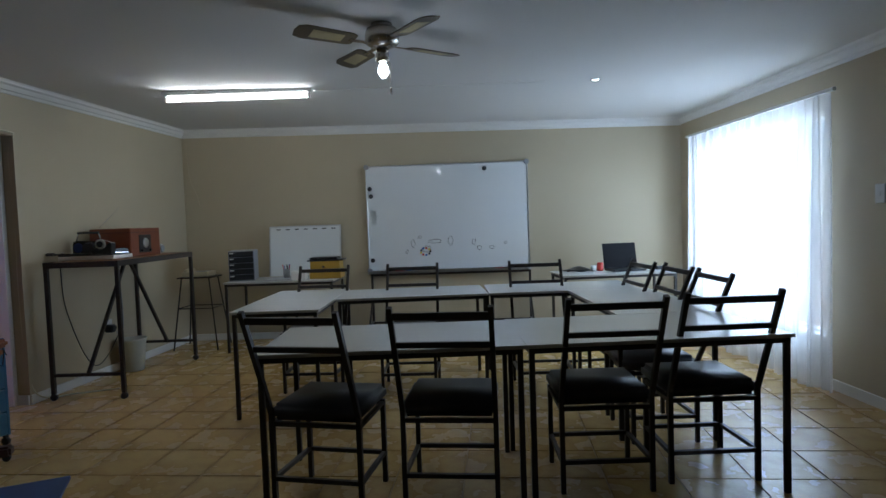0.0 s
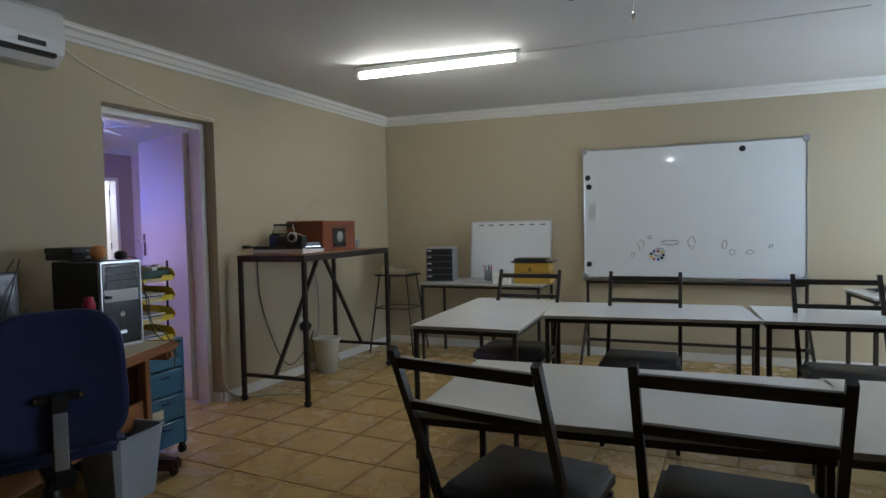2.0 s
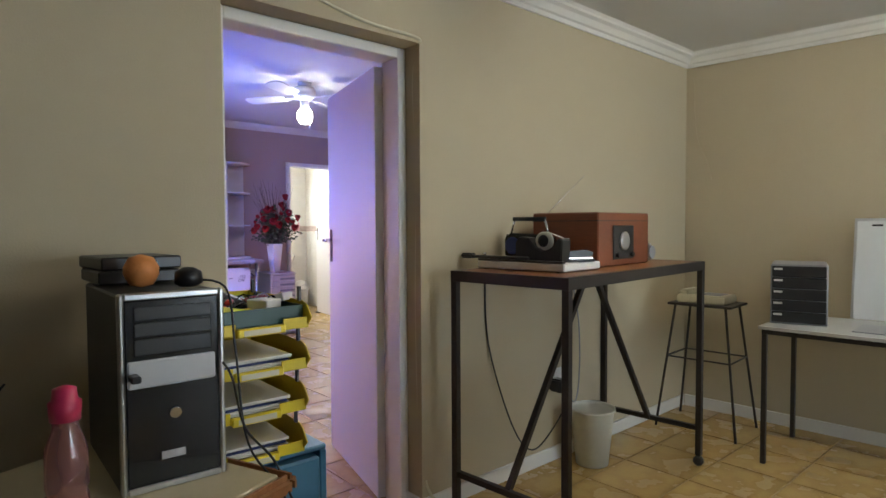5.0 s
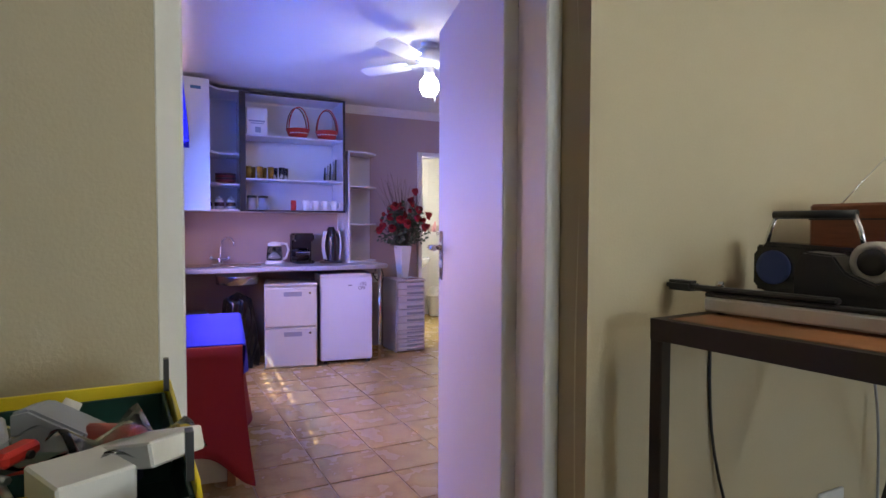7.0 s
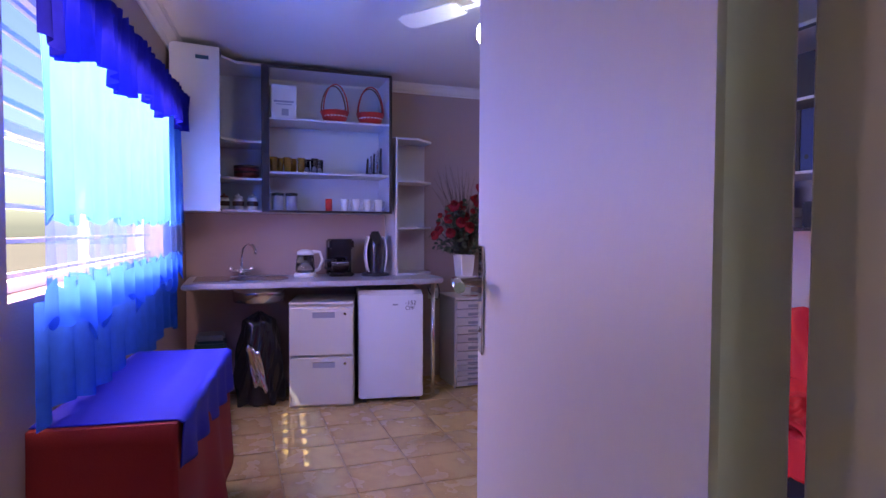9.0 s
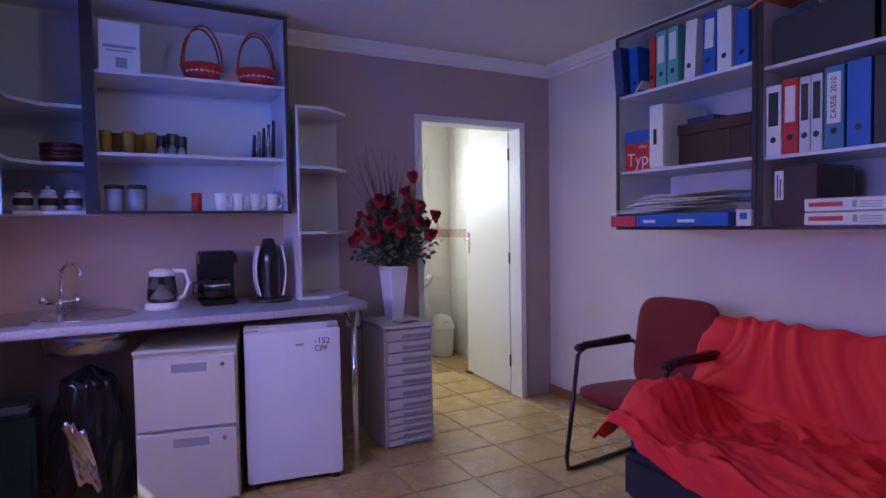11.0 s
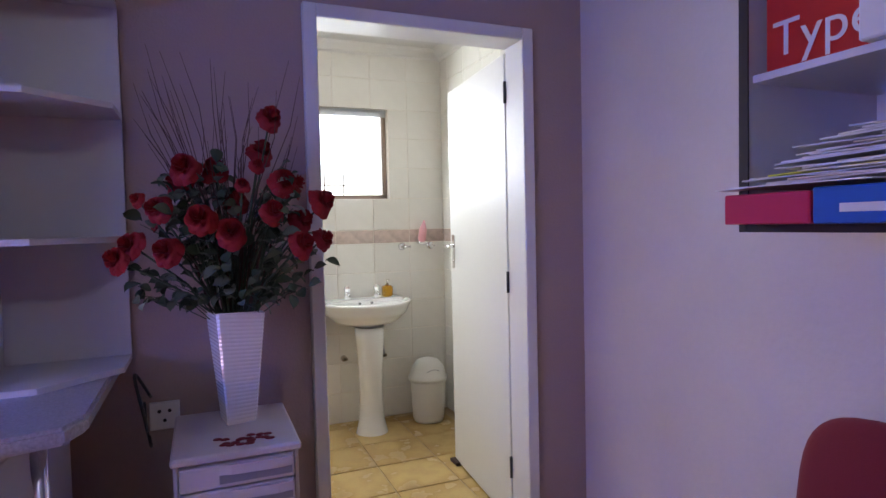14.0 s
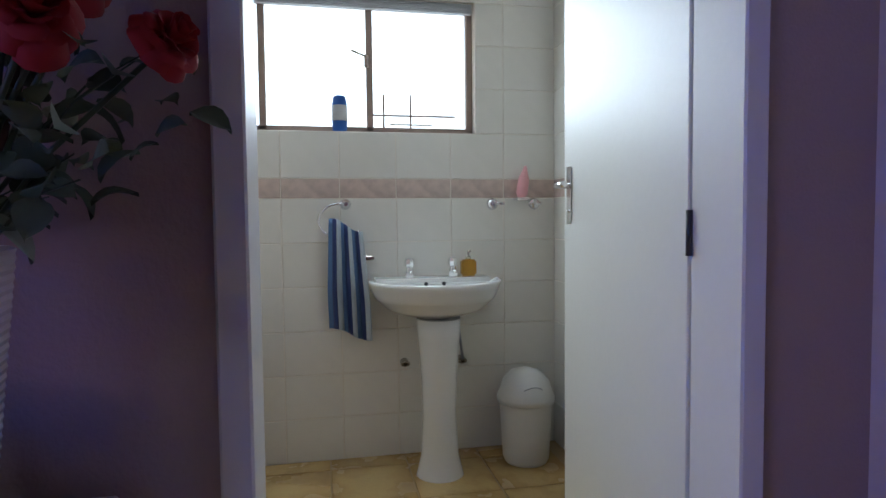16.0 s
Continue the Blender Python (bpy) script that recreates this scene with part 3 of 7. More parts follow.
# tall steel stand on castors
st = thing("tall_stand", (-2.545, 3.968, 0), 4.6, "tall black steel stand on castors with a wooden top", "stand")
W, L, T = 0.585, 1.325, 1.085
part("stand_top", Shape().box(0.02, W - 0.02, 0.02, L - 0.02, T - 0.012, T, 0.002), BROWN_WOOD, st, "thin brown wooden top")
s = Shape().box(0, W, 0, 0.03, T - 0.045, T).box(0, W, L - 0.03, L, T - 0.045, T).box(0, 0.03, 0.03, L - 0.03, T - 0.045, T).box(W - 0.03, W, 0.03, L - 0.03, T - 0.045, T)
part("top_frame", s, DARK_STEEL, st)
for x in (0, W - 0.03):
    for y in (0, L - 0.03):
        part("leg", Shape().box(x, x + 0.03, y, y + 0.03, 0.055, T - 0.045, 0.002), DARK_STEEL, st)
        part("castor", Shape().lathe([(0.012, -0.014), (0.026, -0.012), (0.026, 0.012), (0.012, 0.014)], 14, (x + 0.015, y + 0.015, 0.027), Matrix.Rotation(radians(90), 4, "X")).box(x + 0.005, x + 0.025, y + 0.005, y + 0.025, 0.03, 0.056), BLACK_PLASTIC, st)
for y in (0.015, L - 0.015):
    part("low_rail", Shape().bar((0.015, y, 0.20), (W - 0.015, y, 0.20), 0.024), DARK_STEEL, st)
part("brace", Shape().bar((W / 2, 0.02, 0.2), (W / 2, L / 2 - 0.03, T - 0.03), 0.024), DARK_STEEL, st)
part("brace", Shape().bar((W / 2, L - 0.02, 0.2), (W / 2, L / 2 + 0.03, T - 0.03), 0.024), DARK_STEEL, st)

# what stands on it
r = thing("radio", (-2.38, 4.53, T + 0.001), 4, "reddish wooden retro radio with an aerial, on the steel stand", "radio")
part("case", Shape().box(-0.17, 0.19, 0, 0.50, 0.0, 0.250, 0.006), RED_WOOD, r)
part("dial_panel", Shape().box(0.19, 0.196, 0.13, 0.33, 0.03, 0.19, 0.003), BLACK_PLASTIC, r, "dark dial panel")
part("dial", Shape().lathe([(0.045, 0), (0.045, 0.006), (0.038, 0.008)], 24, (0.197, 0.23, 0.115), Matrix.Rotation(radians(90), 4, "Y")), ALU, r)
part("knob", Shape().lathe([(0.012, 0), (0.011, 0.015)], 12, (0.197, 0.16, 0.05), Matrix.Rotation(radians(90), 4, "Y")).lathe([(0.012, 0), (0.011, 0.015)], 12, (0.197, 0.30, 0.05), Matrix.Rotation(radians(90), 4, "Y")), BLACK_PLASTIC, r)
part("lid_line", Shape().box(-0.171, 0.191, -0.001, 0.501, 0.210, 0.213), BLACK_PLASTIC, r)
part("aerial", Shape().tube([(-0.13, 0.06, 0.245), (-0.10, 0.36, 0.45)], 0.002, 6), CHROME, r)
q = thing("paper_trimmer", (-2.545, 4.13, T + 0.001), 5, "white paper trimmer with a black arm on the steel stand", "office tool")
part("base", Shape().box(0, 0.45, 0, 0.29, 0.004, 0.036, 0.005), WHITE_PLASTIC, q, "cream white base")
part("cutting_rail", Shape().box(0.0, 0.44, 0.002, 0.028, 0.0365, 0.046, 0.003), BLACK_PLASTIC, q)
part("arm", Shape().box(-0.09, 0.27, 0.002, 0.024, 0.047, 0.060, 0.004).box(-0.10, -0.03, -0.004, 0.034, 0.044, 0.068, 0.007), BLACK_PLASTIC, q, "black cutting arm with a thick grip")
part("pivot_screw", Shape().lathe([(0.009, 0), (0.008, 0.012)], 10, (0.03, 0.013, 0.060)), CHROME, q)
for x in (0.03, 0.41):
    part("rubber_foot", Shape().lathe([(0.010, -0.0005), (0.010, 0.004)], 10, (x, 0.02, 0)), BLACK_PLASTIC, q)
    part("rubber_foot", Shape().lathe([(0.010, -0.0005), (0.010, 0.004)], 10, (x, 0.27, 0)), BLACK_PLASTIC, q)


def side_profile(outline, y0, y1, bevel=0.004):
    """A solid whose outline is given in x and z, between y0 and y1."""
    b = bmesh.new()
    a = [b.verts.new((x, y0, z)) for x, z in outline]
    c = [b.verts.new((x, y1, z)) for x, z in outline]
    b.faces.new(a)
    b.faces.new(list(reversed(c)))
    for i in range(len(outline)):
        j = (i + 1) % len(outline)
        b.faces.new((a[j], a[i], c[i], c[j]))
    bmesh.ops.recalc_face_normals(b, faces=b.faces[:])
    bmesh.ops.bevel(b, geom=b.edges[:], offset=bevel, segments=2, affect="EDGES")
    s = Shape()
    s.join(b)
    return s


q = thing("tape_dispenser", (-2.40, 4.22, T + 0.038), 3, "black desk tape dispenser with clear tape, standing on the trimmer", "office tool")
part("body", side_profile([(0, 0), (0.24, 0), (0.245, 0.095), (0.222, 0.10), (0.195, 0.062), (0.15, 0.045), (0.10, 0.065), (0.075, 0.10), (0.02, 0.105), (0.0, 0.08)], 0, 0.065), BLACK_PLASTIC, q)
part("tape_roll", Shape().lathe([(0.026, -0.010), (0.040, -0.010), (0.040, 0.010), (0.026, 0.010), (0.026, -0.010)], 28, (0.135, 0.0325, 0.088), Matrix.Rotation(radians(90), 4, "X")), PAPER, q, "roll of clear tape")
part("roll_core", Shape().lathe([(0.012, -0.014), (0.0255, -0.014), (0.0255, 0.014), (0.012, 0.014)], 20, (0.135, 0.0325, 0.088), Matrix.Rotation(radians(90), 4, "X")), BLACK_PLASTIC, q)
part("tape_strip", Shape().box(0, 0.085, 0.022, 0.042, 0, 0.0008, turn=Matrix.Translation((0.145, 0, 0.127)) @ Matrix.Rotation(radians(17), 4, "Y")), PAPER, q)
part("cutter", Shape().box(0.236, 0.246, 0.012, 0.053, 0.096, 0.101, 0.001), CHROME, q)
q = thing("cassette_player", (-2.46, 4.35, T + 0.038), 4, "black portable cassette player with a carrying handle", "cassette player")
part("body", side_profile([(-0.12, 0.01), (-0.10, 0), (0.12, 0), (0.13, 0.02), (0.13, 0.09), (0.11, 0.11), (-0.10, 0.12), (-0.12, 0.10)], 0, 0.085, 0.010), BLACK_GLOSS, q)
part("speaker", Shape().lathe([(0.040, 0), (0.040, 0.006), (0.03, 0.003)], 22, (-0.065, -0.001, 0.06), Matrix.Rotation(radians(90), 4, "X")), NAVY_CARD, q, "dark blue speaker cone")
part("speaker", Shape().lathe([(0.040, 0), (0.040, 0.006), (0.03, 0.003)], 22, (0.065, -0.001, 0.06), Matrix.Rotation(radians(90), 4, "X")), NAVY_CARD, q, "dark blue speaker cone")
for a, b in ((-0.11, -0.085), (0.11, 0.085)):
    part("handle_arm", Shape().tube([(a, 0.04, 0.10), (b * 1.15, 0.04, 0.15), (b, 0.04, 0.182)], 0.006, 8), CHROME, q, "chrome handle arm")
part("handle_grip", Shape().tube([(-0.09, 0.04, 0.184), (0.09, 0.04, 0.184)], 0.010, 10), BLACK_PLASTIC, q)
q = thing("stapler", (-2.16, 4.34, T + 0.038), 70, "black stapler lying on the trimmer", "office tool")
part("base", Shape().box(-0.08, 0.08, -0.02, 0.02, 0, 0.012, 0.004), BLACK_PLASTIC, q)
part("arm", side_profile([(-0.08, 0.018), (0.07, 0.022), (0.075, 0.04), (0.04, 0.05), (-0.06, 0.044), (-0.08, 0.03)], -0.016, 0.016, 0.003), BLACK_PLASTIC, q)
part("staple_channel", Shape().box(-0.07, 0.075, -0.009, 0.009, 0.012, 0.018, 0.001), CHROME, q)
q = thing("clock_radio", (-2.30, 5.10, T + 0.001), 4, "round silver clock radio on the steel stand", "radio")
part("body", Shape().lathe([(0.02, 0), (0.055, 0.01), (0.06, 0.05), (0.05, 0.09), (0.02, 0.10)], 24), ALU, q)
part("dial", Shape().lathe([(0.035, 0), (0.033, 0.006)], 20, (0.058, 0, 0.05), Matrix.Rotation(radians(90), 4, "Y")), GREY_PLASTIC, q)

# waste bin, socket, cables by the west wall
q = thing("waste_bin", (-2.48, 4.93, 0), 0, "off-white round waste bin on the tiled floor", "bin")
part("bin_body", Shape().lathe([(0.085, 0.002), (0.115, 0.30), (0.121, 0.305), (0.121, 0.29), (0.11, 0.29), (0.082, 0.012), (0.001, 0.012)], 28), BIN_WHITE, q)
q = thing("wall_socket", (-2.65, 4.82, 0.42), 0, "white double wall socket with a black plug in it", "socket")
part("plate", Shape().box(0.0, 0.01, -0.06, 0.06, 0, 0.08, 0.003), WHITE_PLASTIC, q)
part("plug", Shape().box(0.01, 0.09, -0.06, 0.0, -0.03, 0.04, 0.008).box(0.01, 0.07, 0.0, 0.04, -0.02, 0.02, 0.008), BLACK_PLASTIC, q)


def cable(points, r, mat, label, kit=False):
    """A smooth line through the points."""
    pts = [Vector(p) for p in points]
    out = []
    for i in range(len(pts) - 1):
        p0, p1, p2, p3 = pts[max(i - 1, 0)], pts[i], pts[i + 1], pts[min(i + 2, len(pts) - 1)]
        for k in range(6):
            t = k / 6
            out.append(0.5 * ((2 * p1) + (p2 - p0) * t + (2 * p0 - 5 * p1 + 4 * p2 - p3) * t * t + (3 * p1 - p0 - 3 * p2 + p3) * t ** 3))
    out.append(pts[-1])
    ob = part("cable", Shape().tube(out, r, 6), mat)
    if kit:
        ob.location = KIT
    return tagged(ob, label, "cable")


cable([(-2.645, 4.28, 1.03), (-2.64, 4.30, 0.7), (-2.60, 4.42, 0.3), (-2.58, 4.55, 0.14), (-2.60, 4.75, 0.2), (-2.56, 4.86, 0.38)], 0.004, BLACK_PLASTIC, "thin dark cable hanging behind the steel stand")
cable([(-2.645, 4.95, 1.03), (-2.62, 5.0, 0.75), (-2.60, 4.98, 0.45), (-2.57, 4.90, 0.32), (-2.56, 4.82, 0.39)], 0.004, GREY_PLASTIC, "thin grey cable curling down to the wall socket")
cable([(-2.645, 2.76, 2.36), (-2.645, 2.95, 2.25), (-2.645, 3.3, 2.15), (-2.645, 3.6, 2.09), (-2.645, 3.86, 2.08), (-2.66, 3.893, 2.05), (-2.70, 3.893, 1.9), (-2.68, 3.895, 1.5), (-2.69, 3.893, 0.9), (-2.67, 3.90, 0.3), (-2.62, 3.95, 0.05), (-2.45, 4.15, 0.012), (-2.2, 4.3, 0.008)], 0.0065, CREAM_PLASTIC, "cream cable led round the door opening to the floor")
cable([(-2.60, 6.30, 2.30), (-2.575, 6.30, 1.9), (-2.50, 6.303, 1.7), (-2.47, 6.30, 1.58)], 0.003, OFFICE_PAINT, "painted-over cable stub on the end wall")

# high stool with a telephone
q = thing("high_stool", (-2.33, 5.95, 0), 4, "tall thin steel stand with a cream telephone on it", "stool")
part("seat", Shape().box(-0.19, 0.19, -0.15, 0.15, 0.775, 0.79, 0.003), DARK_STEEL, q)
for x, y in ((-1, -1), (1, -1), (1, 1), (-1, 1)):
    part("leg", Shape().tube([(x * 0.15, y * 0.12, 0.78), (x * 0.24, y * 0.19, 0)], 0.008, 8), DARK_STEEL, q)
part("foot_ring", Shape().tube([(-0.19, -0.15, 0.45), (0.19, -0.15, 0.45), (0.19, 0.15, 0.45), (-0.19, 0.15, 0.45), (-0.19, -0.15, 0.45)], 0.006, 6), DARK_STEEL, q)
q = thing("telephone", (-2.33, 5.95, 0.791), 4, "cream desk telephone on the tall stand", "telephone")
part("body", Shape().box(-0.15, 0.14, -0.11, 0.11, 0, 0.05, 0.008), CREAM_PLASTIC, q)
part("handset", Shape().box(-0.14, -0.08, -0.1, 0.1, 0.05, 0.08, 0.012), CREAM_PLASTIC, q)
part("button_pad", Shape().box(-0.02, 0.10, -0.06, 0.06, 0.05, 0.054), GREY_PLASTIC, q)

# on the side table under the whiteboards
q = thing("file_drawers", (-1.875, 5.70, 0.741), 17, "grey desktop drawer unit with five black drawers", "drawer unit")
part("case", Shape().box(-0.002, 0.262, 0.012, 0.40, 0, 0.32, 0.005), GREY_PLASTIC, q)
for i in range(5):
    d = part("drawer", Shape().box(0.006, 0.254, 0.0, 0.0125, 0.010 + i * 0.061, 0.068 + i * 0.061, 0.003), BLACK_PLASTIC, q)
    part("label_tab", Shape().box(0.014, 0.055, -0.003, 0.0, 0.047 + i * 0.061, 0.058 + i * 0.061), PAPER, d)
q = thing("small_whiteboard", (-1.615, 6.19, 0.742), 3, "small white calendar board leaning against the wall", "whiteboard")
tiltx = Matrix.Rotation(radians(-7), 4, "X")
part("board", Shape().box(0, 0.80, 0, 0.012, 0, 0.555, 0.002, turn=tiltx), BOARD, q)
part("frame", Shape().box(-0.012, 0, -0.002, 0.014, 0, 0.567, turn=tiltx).box(0.80, 0.812, -0.002, 0.014, 0, 0.567, turn=tiltx).box(-0.012, 0.812, -0.002, 0.014, 0.555, 0.57, turn=tiltx), ALU, q)
s = Shape()
for i in range(7):
    s.box(0.07 + i * 0.105, 0.12 + i * 0.105, -0.0015, -0.0005, 0.525, 0.535, turn=tiltx)
part("heading_marks", s, INK, q)
q = thing("pen_cup", (-1.33, 5.93, 0.741), 0, "wire pen cup with pens", "pen holder")
part("cup", Shape().lathe([(0.035, 0), (0.038, 0.10), (0.036, 0.10), (0.033, 0.005)], 16), GREY_PLASTIC, q)
rnd = random.Random(3)
for i in range(7):
    a = i * 0.9
    part("pen", Shape().tube([(0.015 * math.cos(a), 0.015 * math.sin(a), 0.01), (0.04 * math.cos(a), 0.04 * math.sin(a), 0.14 + 0.02 * rnd.random())], 0.004, 6), (RED, BLUE, BLACK_PLASTIC, ALU)[i % 4], q)
q = thing("desk_mat", (-1.50, 5.70, 0.741), 4, "grey desk mat on the side table", "mat")
part("mat", Shape().box(0, 0.42, 0, 0.28, 0, 0.006, 0.002), GREY_PLASTIC, q)
q = thing("card_box", (-1.19, 5.68, 0.741), 4, "small white card box with papers", "box")
part("box", Shape().box(0, 0.15, 0, 0.10, 0, 0.075, 0.002), PAPER, q)
part("papers", Shape().box(-0.02, 0.17, 0.05, 0.2, 0.076, 0.085, 0.001), PAPER, q)
q = thing("yellow_box", (-1.02, 5.76, 0.741), 5, "mustard yellow storage box with a black lid", "box")
OCHRE = material("mustard_card", (0.42, 0.25, 0.03), 0.55, grain=0.06)
part("box_lower", Shape().box(0, 0.33, 0, 0.24, 0, 0.10, 0.004), OCHRE, q)
part("box_upper", Shape().box(0.01, 0.32, 0.0, 0.23, 0.103, 0.185, 0.004), OCHRE, q)
part("lid", Shape().box(0.0, 0.30, -0.005, 0.22, 0.198, 0.225, 0.010).box(-0.02, 0.36, -0.01, 0.23, 0.186, 0.199, 0.004), BLACK_PLASTIC, q)
part("ring_pull", Shape().lathe([(0.014, 0), (0.014, 0.004)], 14, (0.15, -0.002, 0.125), Matrix.Rotation(radians(90), 4, "X")), BRASS, q)

# large whiteboard on its easel
q = thing("whiteboard", (-0.52, BACK(-0.52) - 0.035, 0.748), 3.1, "large whiteboard with pen drawings in an aluminium frame", "whiteboard")
part("board", Shape().box(0.012, 1.838, 0.006, 0.022, 0.012, 1.198), BOARD, q)
part("board_frame", Shape().box(0, 1.85, 0, 0.028, 0, 0.014, 0.003).box(0, 1.85, 0, 0.028, 1.196, 1.21, 0.003).box(0, 0.014, 0, 0.028, 0.014, 1.196, 0.003).box(1.836, 1.85, 0, 0.028, 0.014, 1.196, 0.003), ALU, q)
for x in (0.012, 1.838):
    for z in (0.012, 1.198):
        part("corner_cap", Shape().lathe([(0.03, 0), (0.028, 0.012)], 12, (x, 0.0, z), Matrix.Rotation(radians(90), 4, "X")), GREY_PLASTIC, q)
part("pen_tray", Shape().box(0.0, 1.85, -0.075, 0.0, -0.02, -0.008, 0.002).box(0, 1.85, -0.078, -0.072, -0.02, 0.004, 0.002), ALU, q)
for x, z in ((0.045, 0.95), (0.055, 0.865), (1.36, 1.14), (0.05, 0.13)):
    part("magnet", Shape().lathe([(0.026, 0), (0.026, 0.008), (0.02, 0.012)], 18, (x, 0.006, z), Matrix.Rotation(radians(90), 4, "X")), BLACK_PLASTIC, q)
part("clip_holder", Shape().box(0.05, 0.115, -0.004, 0.006, 0.54, 0.70, 0.002), GLASS, q)
rnd = random.Random(11)


def squiggle(s, cx, cz, w, h, n, turns):
    pts = []
    for i in range(n):
        a = i / n * turns * 2 * math.pi
        pts.append((cx + w * math.cos(a) * rnd.uniform(0.5, 1), 0.0045, cz + h * math.sin(a) * rnd.uniform(0.5, 1)))
    s.tube(pts, 0.0018, 4)


for cx, cz, w, h in ((0.67, 0.24, 0.07, 0.05), (0.78, 0.33, 0.10, 0.03), (0.52, 0.31, 0.035, 0.06), (0.60, 0.38, 0.03, 0.02), (0.95, 0.33, 0.04, 0.07), (1.22, 0.31, 0.03, 0.05), (1.28, 0.24, 0.03, 0.03), (1.42, 0.24, 0.04, 0.025), (1.58, 0.29, 0.02, 0.02), (0.45, 0.22, 0.02, 0.03)):
    s = Shape()
    squiggle(s, cx, cz, w, h, 14, 2)
    part("pen_drawing", s, INK, q)
for k in range(9):
    a = k / 9 * 2 * math.pi
    part("flower_dot", Shape().lathe([(0.013, 0), (0.012, 0.002)], 10, (0.66 + 0.055 * math.cos(a), 0.005, 0.215 + 0.04 * math.sin(a)), Matrix.Rotation(radians(90), 4, "X")), (INK, YELLOW, RED, BLUE)[k % 4], q)
for k, x in enumerate((0.15, 0.31, 0.36, 1.32, 1.42, 1.5, 1.6)):
    m = thing("marker_pen", (-0.52 + x, BACK(-0.52 + x) - 0.085, 0.748 + 0.001), 3, "marker pen lying on the whiteboard tray", "pen", "marker pens")
    part("barrel", Shape().lathe([(0.008, 0), (0.008, 0.12), (0.005, 0.13)], 10, (0, 0, 0.0), Matrix.Rotation(radians(90), 4, "Y")), (BLACK_PLASTIC, RED, BLUE, BLACK_PLASTIC, RED, BLACK_PLASTIC, BLUE)[k], m)
q = thing("easel", (-0.49, BACK(-0.5) - 0.09, 0), 3.1, "black steel easel that carries the large whiteboard", "easel")
for x in (0.0, 1.80):
    part("post", Shape().box(x, x + 0.025, 0.01, 0.035, 0.0, 0.725, 0.002), DARK_STEEL, q)
    part("foot", Shape().bar((x + 0.012, 0.02, 0.45), (x + 0.012, -0.42, 0.02), 0.022).bar((x + 0.012, -0.20, 0.18), (x + 0.012, 0.02, 0.18), 0.02), DARK_STEEL, q)
part("low_rail", Shape().box(0.025, 1.80, 0.012, 0.034, 0.15, 0.175), DARK_STEEL, q)
part("top_rail", Shape().box(0.0, 1.825, 0.0, 0.04, 0.70, 0.725), DARK_STEEL, q)

# on the right side table
q = thing("laptop", (2.06, 5.86, 0.741), 14, "black laptop with its lid open", "laptop")
part("keyboard_base", Shape().box(0, 0.34, -0.2, 0.03, 0, 0.02, 0.004), BLACK_PLASTIC, q)
part("lid", Shape().box(0, 0.36, 0, 0.012, 0, 0.26, 0.004, turn=Matrix.Translation((0, 0.03, 0.018)) @ Matrix.Rotation(radians(-12), 4, "X")), material("laptop_screen", (0.006, 0.006, 0.008), 0.95), q)
q = thing("charger", (2.55, 5.80, 0.741), 20, "small black laptop charger", "charger")
part("body", Shape().box(0, 0.11, 0, 0.05, 0, 0.035, 0.006), BLACK_PLASTIC, q)
q = thing("red_can", (2.00, 5.85, 0.741), 0, "small red can beside the laptop", "can")
part("can", Shape().lathe([(0.03, 0), (0.032, 0.01), (0.032, 0.075), (0.028, 0.085)], 18), RED, q)
q = thing("cup", (1.93, 5.82, 0.741), 0, "small white cup on the side table", "cup")
part("cup_body", Shape().lathe([(0.022, 0), (0.03, 0.06), (0.027, 0.06), (0.02, 0.005)], 16), CERAMIC, q)
q = thing("black_bag", (1.66, 5.75, 0.741), 8, "flat black pouch on the side table", "bag")
part("pouch", Shape().sheet(lambda u, v: Vector((0.27 * u, 0.2 * v, 0.006 + 0.035 * math.sin(math.pi * u) * math.sin(math.pi * v) + 0.006 * math.sin(9 * u + 5 * v))), 10, 8, 0.006), BLACK_PLASTIC, q)

# ceiling fittings


